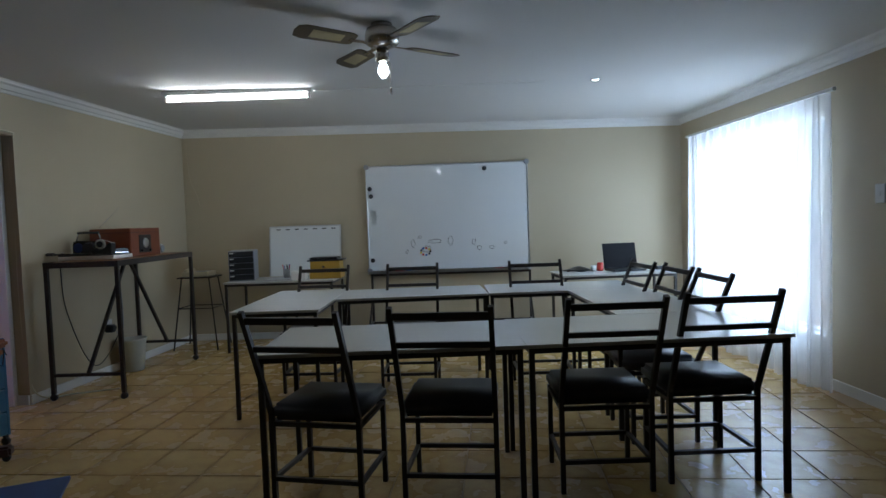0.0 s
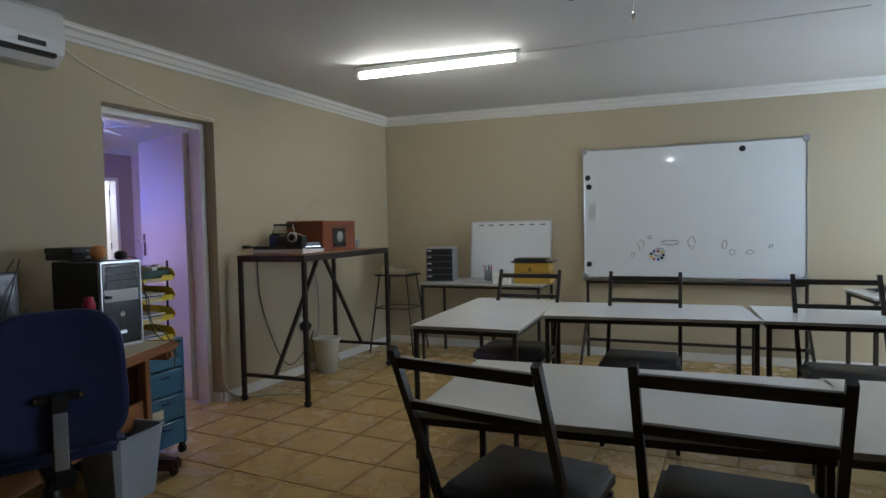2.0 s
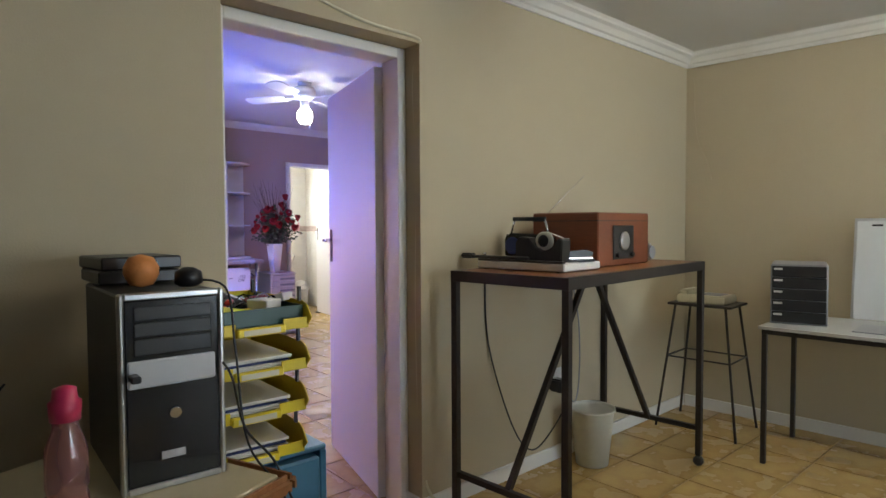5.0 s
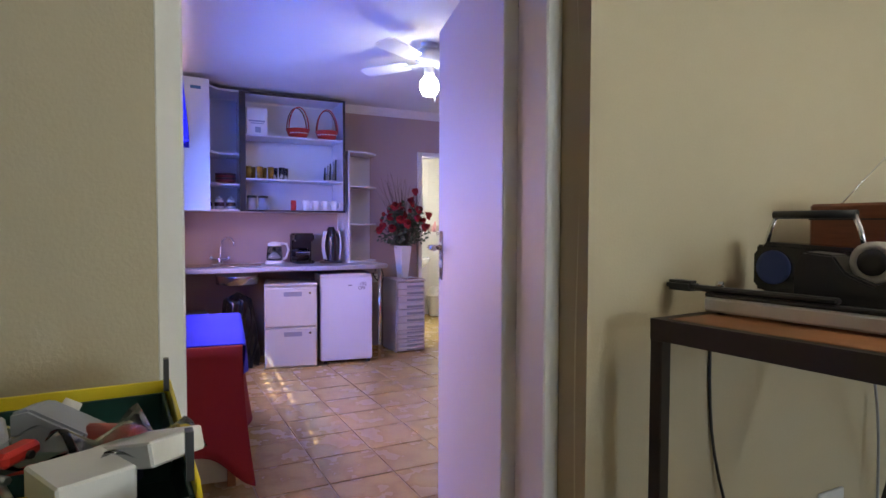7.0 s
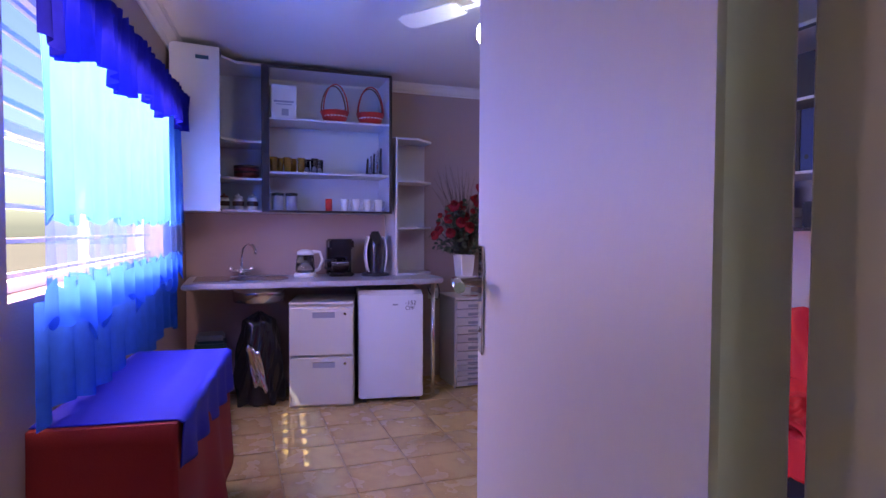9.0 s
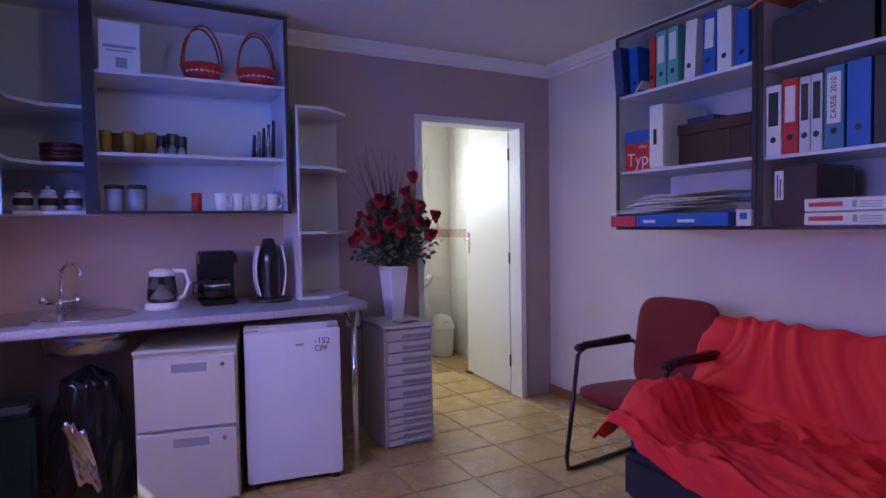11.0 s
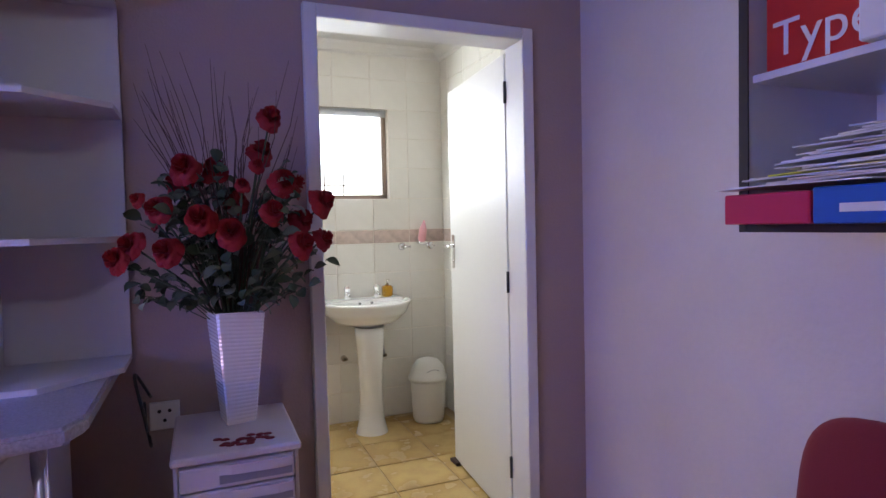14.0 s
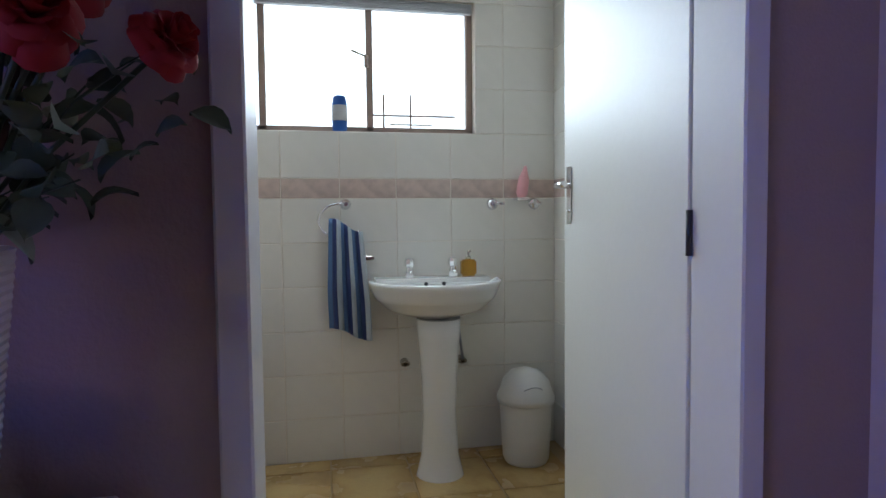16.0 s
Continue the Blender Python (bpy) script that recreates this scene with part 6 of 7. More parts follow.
for h in heights:
    h *= tot
    d = part("drawer", Shape().box(0.02, D, 0.014, WD - 0.014, z + 0.002, z + h - 0.004, 0.003), AGED, q)
    bow = Shape().prism([(D, 0.11), (D + 0.012, 0.14), (D + 0.018, WD - 0.06), (D + 0.012, WD - 0.02), (D, WD - 0.02)], z + h * 0.55, z + h - 0.006)
    part("drawer_lip", bow, AGED, d)
    # No opening is cut: a grey strip stands for the shade under the lip.
    part("grip_shade_strip", Shape().box(D - 0.001, D + 0.001, 0.11, WD - 0.02, z + h * 0.18, z + h * 0.52), GREY_PLASTIC, d, "grey strip standing for the shade in the grip opening")
    z += h
q = kthing("vase", (-7.02, 5.10, 0.737), 12, "tall tapering white ribbed square vase full of red roses", "vase")
s = Shape()
pr = []
for i in range(58):
    t = i / 57
    w = 0.042 + 0.028 * t + (0.0013 if i % 2 else 0)
    zz = 0.333 * t
    pr.append([s.bm.verts.new((x * w * 1.0, y * w, zz + 0.006 * math.sin(3 * x + 2 * y) * t)) for x, y in ((-1, -0.9), (-0.9, -1), (0.9, -1), (1, -0.9), (1, 0.9), (0.9, 1), (-0.9, 1), (-1, 0.9))])
for i in range(3):
    w = (0.065, 0.060, 0.046)[i]
    pr.append([s.bm.verts.new((x * w, y * w, (0.333, 0.30, 0.26)[i])) for x, y in ((-1, -0.9), (-0.9, -1), (0.9, -1), (1, -0.9), (1, 0.9), (0.9, 1), (-0.9, 1), (-1, 0.9))])
for a, b in zip(pr, pr[1:]):
    for i in range(8):
        s.bm.faces.new((a[i], a[(i + 1) % 8], b[(i + 1) % 8], b[i]))
s.bm.faces.new(pr[0])
s.bm.faces.new(pr[-1])
part("vase_body", s, CERAMIC, q)

b = kthing("rose_bouquet", (-7.02, 5.10, 1.05), 0, "large artificial bouquet of red roses, leaves and brown twigs", "flowers")
b.scale = (0.87, 0.87, 0.95)
rnd = random.Random(21)


def rose(center, r, tilt):
    """An open rose: whorls of curled petals that overlap, the outer ones bent back."""
    s = Shape()
    for ring, (n, rr, lift, curl) in enumerate(((3, 0.26, 0.75, 0.0), (4, 0.45, 0.72, 0.10), (5, 0.66, 0.60, 0.28), (6, 0.86, 0.42, 0.50), (7, 1.0, 0.22, 0.75))):
        for k in range(n):
            a0 = 2 * math.pi * (k + 0.37 * ring) / n + rnd.uniform(-0.12, 0.12)
            grow = rnd.uniform(0.88, 1.12)

            def petal(u, v, a0=a0, rr=rr, lift=lift, curl=curl, n=n, grow=grow):
                a = a0 + (u - 0.5) * 2 * math.pi / n * 1.5 * (0.55 + 0.45 * math.sin(math.pi * min(1, v * 0.62 + 0.1)))
                rad = r * rr * grow * (0.18 + 0.82 * v ** 0.75) * (1 - 0.16 * (2 * u - 1) ** 2)
                return Vector((rad * math.cos(a), rad * math.sin(a), r * (lift * 1.25 * v ** 0.8 - curl * v ** 3 * 0.8 + 0.06 * math.sin(6 * u + ring))))
            s.sheet(petal, 5, 4)
    s.lathe([(0.002, -0.35 * r), (0.30 * r, -0.12 * r), (0.34 * r, 0.05 * r), (0.2 * r, 0.16 * r)], 8)
    m = Matrix.Translation(center) @ tilt
    bmesh.ops.transform(s.bm, matrix=m, verts=s.bm.verts[:])
    return s


spots = [(0.10, -0.30, 0.24), (0.14, -0.22, 0.34), (0.17, -0.10, 0.31), (0.05, -0.05, 0.46), (0.15, 0.03, 0.41), (0.17, 0.12, 0.33), (0.10, 0.22, 0.30), (0.0, -0.16, 0.42), (0.02, 0.10, 0.52),
         (0.08, -0.28, 0.37), (0.12, 0.29, 0.36), (-0.05, 0.22, 0.42), (0.17, -0.01, 0.27), (0.18, 0.21, 0.23), (-0.08, -0.24, 0.30), (0.08, 0.13, 0.62), (0.10, -0.34, 0.20), (0.0, 0.02, 0.36),
         (0.10, -0.14, 0.46), (0.12, 0.08, 0.47), (0.15, -0.20, 0.22), (0.13, 0.16, 0.42), (0.06, 0.30, 0.24)]
for i, (x, y, z) in enumerate(spots):
    d = Vector((x * 1.3 + 0.10, y * 0.9, 0.16)).normalized()
    tilt = d.to_track_quat("Z", "Y").to_matrix().to_4x4()
    r = rnd.uniform(0.042, 0.055) if i % 5 != 4 else 0.026
    part("rose", rose((x, y, z), r, tilt), ROSE, b, "open red rose bloom" if r > 0.04 else "small red rosebud")
    part("stem", Shape().tube([(0.01 * x, 0.15 * y, 0.0), (0.4 * x, 0.5 * y, 0.5 * z), (x, y, z)], 0.0035, 5), LEAF, b)


def leaf_shape():
    s = Shape()
    s.sheet(lambda u, v: Vector(((v - 0.5) * 0.034 * math.sin(math.pi * min(1, u * 1.02)) ** 0.7, 0.050 * u, 0.009 * math.sin(math.pi * u) + 0.010 * abs(v - 0.5))), 5, 2)
    return s


leaf_me = []
for m in (LEAF, LEAF_GREY, PALE_LEAF):
    s = leaf_shape()
    me = bpy.data.meshes.new("leaf")
    s.bm.to_mesh(me)
    s.bm.free()
    me.materials.append(m)
    leaf_me.append(me)
for i in range(95):
    a, e = rnd.uniform(0, 2 * math.pi), rnd.uniform(0, 1)
    reach = rnd.uniform(0.12, 0.36) * (1 - 0.30 * e)
    tip = Vector((0.60 * reach * math.cos(a) + 0.04, reach * math.sin(a), 0.07 + 0.40 * e))
    root = Vector((tip.x * 0.25, tip.y * 0.3, max(0.0, tip.z - 0.16)))
    if i < 60:
        part("spray", Shape().tube([root, root.lerp(tip, 0.6) + Vector((0, 0, 0.02)), tip], [0.0022, 0.0016, 0.0010], 4), LEAF, b)
    for k in range(5):
        p = root.lerp(tip, 0.35 + 0.16 * k) + Vector((rnd.uniform(-0.012, 0.012), rnd.uniform(-0.012, 0.012), 0.01))
        lf = new("leaf", leaf_me[2 if (i + k) % 19 == 0 else (i + k) % 2])
        lf.parent, lf.location = b, p
        lf.rotation_euler = (rnd.uniform(-0.9, 0.7), rnd.uniform(-0.9, 0.9), a - math.pi / 2 + rnd.uniform(-1.2, 1.2))
        q = rnd.uniform(0.75, 1.3)
        lf.scale = (q, q, q)
for i in range(44):
    a = rnd.uniform(0, 2 * math.pi)
    tip = Vector((0.13 * math.cos(a), rnd.uniform(-0.31, 0.26), rnd.uniform(0.52, 0.84)))
    bend = rnd.uniform(-0.03, 0.03)
    part("twig", Shape().tube([(0, 0, 0), (tip.x * 0.3, tip.y * 0.35, tip.z * 0.45), (tip.x * 0.8, tip.y * 0.75 + bend, tip.z * 0.8), tip], [0.0028, 0.0024, 0.0018, 0.0009], 4), TWIG, b)
for i in range(26):
    y = rnd.uniform(-0.06, 0.06)
    part("stem", Shape().tube([(rnd.uniform(-0.04, 0.05), y, -0.04), (rnd.uniform(-0.02, 0.11), y * 2.4, 0.24)], 0.004, 5), LEAF if i % 3 else TWIG, b)
q = kthing("petals", (-6.84, 5.10, 0.7375), 0, "scatter of dark red dried petals at the vase's foot", "petals")
for i in range(20):
    part("petal", Shape().lathe([(0.009, 0), (0.007, 0.003)], 7, (rnd.uniform(-0.02, 0.05), rnd.uniform(-0.07, 0.08), 0.0), Matrix.Diagonal((1, 1.5, 1, 1))), MAROON, q)

# table with cloths
q = kthing("side_table", (-5.43, 2.815, 0), -6.9, "low table under the kitchen window", "table")
part("tabletop", Shape().box(0.01, 1.11, 0.01, 0.39, 0.66, 0.69, 0.003), BROWN_WOOD, q)
for x in (0.03, 1.05):
    for y in (0.03, 0.33):
        part("leg", Shape().box(x, x + 0.04, y, y + 0.04, 0, 0.66, 0.003), BROWN_WOOD, q)
part("low_box", Shape().box(0.62, 1.02, 0.07, 0.36, 0.0, 0.24, 0.004), CREAM_PLASTIC, q)


def skirt(drop_front, seed, out, y_extra=0.0):
    """A cloth over the table: flat on top, hanging in folds round three sides."""
    def fn(u, v):
        path = [(0.0, 0.0), (1.12, -0.005), (1.125, 0.405), (0.0, 0.405), (-0.005, 0.0)]
        L = [1.12, 0.41, 1.125, 0.405]
        d = u * sum(L)
        k = 0
        while k < 3 and d > L[k]:
            d -= L[k]
            k += 1
        a, b2 = Vector((*path[k], 0)), Vector((*path[k + 1], 0))
        p = a.lerp(b2, min(1, d / L[k]))
        c = Vector((0.53, 0.22, 0))
        n = (p - c).normalized()
        corner = math.exp(-(((u * sum(L)) - L[0] - L[1]) / 0.10) ** 2)
        wob = out * v * (0.5 + 0.5 * math.sin(u * 46 + seed)) + 0.006 + 0.03 * v * v + 0.13 * corner * v * v
        dr = drop_front * (0.95 + 0.04 * math.sin(u * 9 + seed)) + 0.12 * corner
        return Vector((p.x + n.x * wob, p.y + n.y * wob, 0.697 + y_extra - dr * v))
    return fn


c = kthing("red_tablecloth", (-5.43, 2.815, 0), -6.9, "dark red cloth hanging in folds over the low table", "tablecloth")
part("cloth", Shape().sheet(skirt(0.55, 1.0, 0.03), 170, 10, 0.003).box(-0.002, 1.122, 0.0, 0.406, 0.693, 0.697), DARK_RED, c)
c = kthing("blue_tablecloth", (-5.43, 2.815, 0), -6.9, "bright blue cloth laid over the red one", "tablecloth")


def runner(u, v):
    x = 0.0 + 1.10 * u
    s = v * 0.60
    if s < 0.41:
        return Vector((x, s, 0.702 + 0.002 * math.sin(9 * u)))
    k = s - 0.41
    return Vector((x + 0.006 * math.sin(30 * k), 0.425 + 0.012 * math.sin(u * 30) * k * 6, 0.70 - k * (1.0 - 0.2 * u)))


part("cloth", Shape().sheet(runner, 60, 40, 0.003), BLUE_CLOTH, c)

# kitchen window and its curtain
q = kthing("window_2", (0, 0, 0), 0, "kitchen window with white bars behind a blue curtain", "window")
q["kind"] = "structure"


def on_ks(x, off, z):
    return Vector((x, KS(x) + off, z))


s = Shape()
for x in (KW[0] + 0.02, (KW[0] + KW[1]) / 2, KW[1] - 0.02):
    s.bar(on_ks(x, -0.12, KW[2]), on_ks(x, -0.12, KW[3]), 0.035)
for z in (KW[2] + 0.02, 1.6, KW[3] - 0.02):
    s.bar(on_ks(KW[0], -0.12, z), on_ks(KW[1], -0.12, z), 0.035)
part("window_frame", s, TRIM, q)
for k in range(9):
    z = 1.14 + 0.105 * k
    part("burglar_bar", Shape().bar(on_ks(KW[0], -0.08, z), on_ks(KW[1], -0.08, z), 0.016), TRIM, q)
q = kthing("blue_curtain", (0, 0, 0), 0, "sheer bright blue curtain with a ragged hem, glowing with daylight", "curtain")


def blue(u, v):
    x = -4.20 - 2.27 * u
    hem = 0.98 + 0.045 * math.sin(u * 21) + 0.03 * math.sin(u * 57 + 1) + 0.02 * math.sin(u * 131)
    z = 2.04 - (2.04 - hem) * v
    return on_ks(x, 0.085 + 0.028 * math.sin(u * 2 * math.pi * 13 + 0.8 * math.sin(3 * v)) * (0.5 + 0.5 * v), z)


s = Shape().sheet(blue, 220, 28)
# Band above the sill made clearer, so sun patches fall on table and floor.
for f in s.bm.faces:
    f.material_index = 1 if 1.13 < f.calc_center_median().z < 1.31 else 0
part("cloth", s, [SHEER_BLUE, SUN_BAND], q, "sheer blue voile with a clearer band added near the sill for sun patches")


def under(u, v):
    x = -4.22 - 2.24 * u
    hem = 0.72 + 0.03 * math.sin(u * 17) - 0.05 * u
    z = 1.08 - (1.08 - hem) * v
    return on_ks(x, 0.06 + 0.02 * math.sin(u * 2 * math.pi * 11) * (0.5 + 0.5 * v), z)


part("lower_cloth", Shape().sheet(under, 140, 6), SHEER_BLUE, q)
q = kthing("curtain_valance", (0, 0, 0), 0, "dark blue gathered valance with a frilled top", "curtain")


def val(u, v):
    x = -4.07 - 2.45 * u
    return on_ks(x, 0.13 + 0.018 * math.sin(u * 2 * math.pi * 30) + 0.02 * math.sin(u * 2 * math.pi * 9) * v, 2.07 + 0.05 * u + 0.012 * math.sin(u * 150) * (1 - v) - (0.30 - 0.10 * u + 0.03 * math.sin(u * 23)) * v)


part("cloth", Shape().sheet(val, 260, 8), DENSE_BLUE, q)
part("curtain_rod", Shape().tube([on_ks(-4.03, 0.09, 2.06), on_ks(-6.53, 0.09, 2.10)], 0.010, 8), BRASS, q)
q = kthing("red_ribbon", (0, 0, 0), 0, "red fabric bow at the curtain's near end", "ribbon")
part("bow", Shape().sheet(lambda u, v: on_ks(-4.03 + 0.02 * math.sin(6 * v), 0.05 + 0.09 * u + 0.01 * math.sin(12 * v), 2.13 - 0.20 * v + 0.03 * math.sin(7 * u)), 8, 12, 0.003), material("red_ribbon_cloth", (0.65, 0.04, 0.03), 0.7), q)

# wall shelves with files
def wall_shelf(x0, x1, shelves, label):
    c = kthing("wall_shelf", (x0, 6.08, 1.285), 0, label, "shelf", "wall shelves with files")
    w, d, h, t = x1 - x0, 0.425, 1.075, 0.016
    part("side_panel", Shape().box(0, t, 0, d, 0, h), MELAMINE, c)
    part("side_panel", Shape().box(w - t, w, 0, d, 0, h), MELAMINE, c)
    part("top_panel", Shape().box(t, w - t, 0, d, h - t, h), MELAMINE, c)
    part("bottom_panel", Shape().box(t, w - t, 0, d, 0, t), MELAMINE, c)
    part("back_panel", Shape().box(t, w - t, d - 0.006, d, t, h - t), MELAMINE, c)
    part("edge_strip", Shape().box(-0.002, t + 0.004, -0.004, 0, 0, h).box(w - t - 0.004, w + 0.002, -0.004, 0, 0, h).box(t, w - t, -0.004, 0, h - t, h).box(t, w - t, -0.004, 0, 0, t), DARK_EDGE, c, "dark front edging")
    for z in shelves:
        part("shelf", Shape().box(t, w - t, 0.015, d - 0.006, z - 1.285 - t, z - 1.285, 0.001), MELAMINE, c)


wall_shelf(-6.06, -5.215, (1.612, 2.035), "open white wall shelf with dark edges, full of files")
wall_shelf(-5.205, -4.30, (1.605, 1.995), "open white wall shelf with dark edges, holding files and paper")
LEVER = material("dark_lever_hole", (0.02, 0.02, 0.02), 0.5)


def lever_file(x, z, w, h, mat, label, lab=PAPER, tilt=0, deep=0.28, y=6.10):
    f = kthing("lever_arch_file", (x, y, z), 0, label, "file", "lever arch files")
    T = Matrix.Rotation(radians(tilt), 4, "Y")
    part("file_cover", Shape().box(0, w, 0, deep, 0, h, 0.002, turn=T), mat, f)
    if lab:
        part("spine_label", Shape().box(w * 0.18, w * 0.82, -0.0015, 0, h * 0.42, h * 0.90, turn=T), lab, f)
    part("finger_hole", Shape().lathe([(0.012, 0), (0.013, 0.002)], 14, (w / 2, 0.0, h * 0.22), Matrix.Rotation(radians(90), 4, "X")), LEVER, f)
    return f


Z1, Z2, Z3 = 2.036, 1.613, 1.302
lever_file(-6.045, Z1, 0.06, 0.26, NAVY_CARD, "navy blue file leaning at the shelf's end", None, -6, y=6.06)
lever_file(-5.975, Z1, 0.06, 0.25, BLUE, "bright blue file with plastic sleeves", None, -3)
lever_file(-5.84, Z1, 0.035, 0.27, RED, "thin red file standing on the shelf", None)
lever_file(-5.795, Z1, 0.065, 0.285, GREEN_FILE, "sea green lever arch file with a white label")
lever_file(-5.72, Z1, 0.065, 0.285, GREEN_FILE, "sea green lever arch file with a white label")
lever_file(-5.62, Z1, 0.065, 0.285, PAPER, "white lever arch file", None, 3)
lever_file(-5.515, Z1, 0.075, 0.285, BLUE, "blue lever arch file with a white label", PAPER, 2)
lever_file(-5.43, Z1, 0.075, 0.285, PAPER, "white lever arch file", None)
lever_file(-5.335, Z1, 0.065, 0.25, BLUE, "plain blue file at the shelf's end", None)
q = kthing("plastic_sleeves", (-5.93, 6.09, Z1), 0, "crumpled clear plastic sleeves between files", "plastic sleeves")
part("sleeve", Shape().box(0, 0.07, 0, 0.2, 0, 0.006, turn=Matrix.Rotation(radians(-48), 4, "Y")), PAPER, q)
q = kthing("type_box", (-6.02, 6.105, Z2), 0, "red and blue carton with the word Type", "box")
part("carton", Shape().box(0, 0.22, 0, 0.25, 0, 0.15, 0.002), RED, q)
part("lid", Shape().box(-0.002, 0.222, -0.002, 0.252, 0.15, 0.215, 0.002), BLUE, q)
words("lettering", "Type", 0.10, q, (0.118, -0.0035, 0.055), (90, 0, 0), PAPER)
words("lettering", "office", 0.026, q, (0.13, -0.0035, 0.125), (90, 0, 0), PAPER)
q = kthing("white_file_box", (-5.815, 6.07, Z2), 0, "white upright box file", "box")
part("carton", Shape().box(0, 0.09, 0, 0.34, 0, 0.325, 0.004), PAPER, q)
part("spine_print", Shape().box(0.03, 0.05, -0.002, 0, 0.12, 0.20), INK, q)
q = kthing("dark_box", (-5.70, 6.22, Z2), 0, "dark blue box behind the brown one", "box")
part("carton", Shape().box(0, 0.16, 0, 0.15, 0, 0.25, 0.003), NAVY_CARD, q)
q = kthing("brown_box", (-5.67, 6.11, Z2), 0, "dark brown leatherette storage box with a lid", "box")
part("carton", Shape().box(0.005, 0.405, 0.005, 0.29, 0, 0.15, 0.004), DARK_BROWN, q)
part("lid", Shape().box(0, 0.41, 0, 0.295, 0.15, 0.205, 0.004), DARK_BROWN, q)
part("handle_loop", Shape().tube([(0.30, -0.003, 0.14), (0.305, -0.012, 0.09), (0.30, -0.003, 0.04)], 0.003, 6), BRASS, q)
q = kthing("paper_tray", (-6.05, 6.02, Z3), 0, "shallow blue and pink box lid heaped with papers", "box")
part("tray_front", Shape().box(0.19, 0.74, 0, 0.35, 0, 0.065, 0.003), BLUE, q)
part("pink_front", Shape().box(0.0, 0.185, 0, 0.34, 0, 0.06, 0.003), material("pink_card", (0.55, 0.02, 0.09), 0.4), q)
part("print_bar", Shape().box(0.24, 0.32, -0.002, 0, 0.02, 0.035).box(0.46, 0.56, -0.002, 0, 0.02, 0.035), PAPER, q)
rnd = random.Random(31)
q = kthing("paper_heap", (-6.05, 6.02, Z3 + 0.066), 0, "untidy heap of papers and folders", "papers")
for i in range(26):
    x0 = rnd.uniform(-0.03, 0.12) + 0.010 * i
    w = rnd.uniform(0.25, 0.45)
    T = Matrix.Translation((x0, rnd.uniform(-0.01, 0.03), 0.004 + 0.0038 * i)) @ Matrix.Rotation(radians(rnd.uniform(-6, 6)), 4, "Z") @ Matrix.Rotation(radians(rnd.uniform(-2.5, 1.0)), 4, "Y")
    part("sheet", Shape().box(0, min(w, 0.78 - x0), 0, 0.28, 0, 0.0028, turn=T), (PAPER, PAPER, PAPER, CREAM_PLASTIC, LIGHT_PLASTIC, PAPER, NEON if i == 6 else PAPER)[i % 7], q)
q = kthing("small_card_box", (-5.30, 6.06, Z3), 0, "small white printed card box", "box")
part("carton", Shape().box(0, 0.075, 0, 0.08, 0, 0.075, 0.002), PAPER, q)
part("print_block", Shape().box(0.02, 0.055, -0.0015, 0, 0.03, 0.06), BLUE, q)
ZB, ZC = 1.606, 1.996
lever_file(-5.185, ZB, 0.068, 0.30, PAPER, "white ring file with a dark printed spine", DARK_FILE)
lever_file(-5.112, ZB, 0.068, 0.315, RED, "red lever arch file with a white label")
lever_file(-5.040, ZB, 0.045, 0.31, LIGHT_PLASTIC, "white and grey patterned file", DARK_FILE)
lever_file(-4.992, ZB, 0.045, 0.31, LIGHT_PLASTIC, "white and grey patterned file", DARK_FILE)
f = lever_file(-4.940, ZB, 0.075, 0.325, TEAL, "blue lever arch file with a dated white label", None)
part("spine_label", Shape().box(0.012, 0.063, -0.0015, 0, 0.10, 0.30), PAPER, f)
words("lettering", "CASSIE 2010", 0.031, f, (0.038, -0.003, 0.20), (90, -90, 0), INK)
lever_file(-4.855, ZB, 0.085, 0.33, BLUE, "broad blue lever arch file", None)
for k in range(4):
    lever_file(-4.76 + 0.08 * k, ZB, 0.075, 0.325, NAVY_CARD if k % 2 else DARK_FILE, "dark lever arch file", None)
q = kthing("black_file_box", (-5.16, 6.11, Z3), 0, "black box file with a white spine label", "box")
part("carton", Shape().box(0, 0.19, 0, 0.28, 0, 0.255, 0.004), DARK_BROWN, q)
part("spine_label", Shape().box(0.012, 0.05, -0.002, 0, 0.11, 0.235), PAPER, q)
part("print_bar", Shape().box(0.022, 0.027, -0.003, -0.002, 0.12, 0.22).box(0.034, 0.039, -0.003, -0.002, 0.12, 0.20), INK, q)
for k in range(2):
    q = kthing("paper_ream", (-5.00, 6.07, Z3 + 0.056 * k), 1 - k, "white wrapped ream of copy paper", "paper", "paper reams")
    part("wrapper", Shape().box(0, 0.31, 0, 0.22, 0, 0.052, 0.004), PAPER, q)
    part("red_mark", Shape().box(0.02, 0.15, -0.0015, 0, 0.018, 0.036), RED, q, "red printed mark")
    part("seal_print", Shape().box(0.185, 0.20, -0.0015, 0, 0.012, 0.04).box(0.21, 0.285, -0.0015, 0, 0.012, 0.016).box(0.21, 0.285, -0.0015, 0, 0.022, 0.026).box(0.21, 0.285, -0.0015, 0, 0.032, 0.036), GREY_PLASTIC, q)
q = kthing("black_tray", (-4.66, 6.09, Z3), 0, "black plastic device on the shelf", "box")
part("body", Shape().box(0, 0.3, 0, 0.25, 0, 0.14, 0.01), BLACK_PLASTIC, q)
q = kthing("marbled_box", (-5.17, 6.12, ZC), 0, "long black marbled archive box", "box")
part("carton", Shape().box(0, 0.40, 0, 0.3, 0, 0.20, 0.004), DARK_FILE, q)
q = kthing("marbled_box_short", (-4.75, 6.12, ZC), 0, "short black marbled archive box", "box")
part("carton", Shape().box(0, 0.38, 0, 0.3, 0, 0.24, 0.004), DARK_FILE, q)
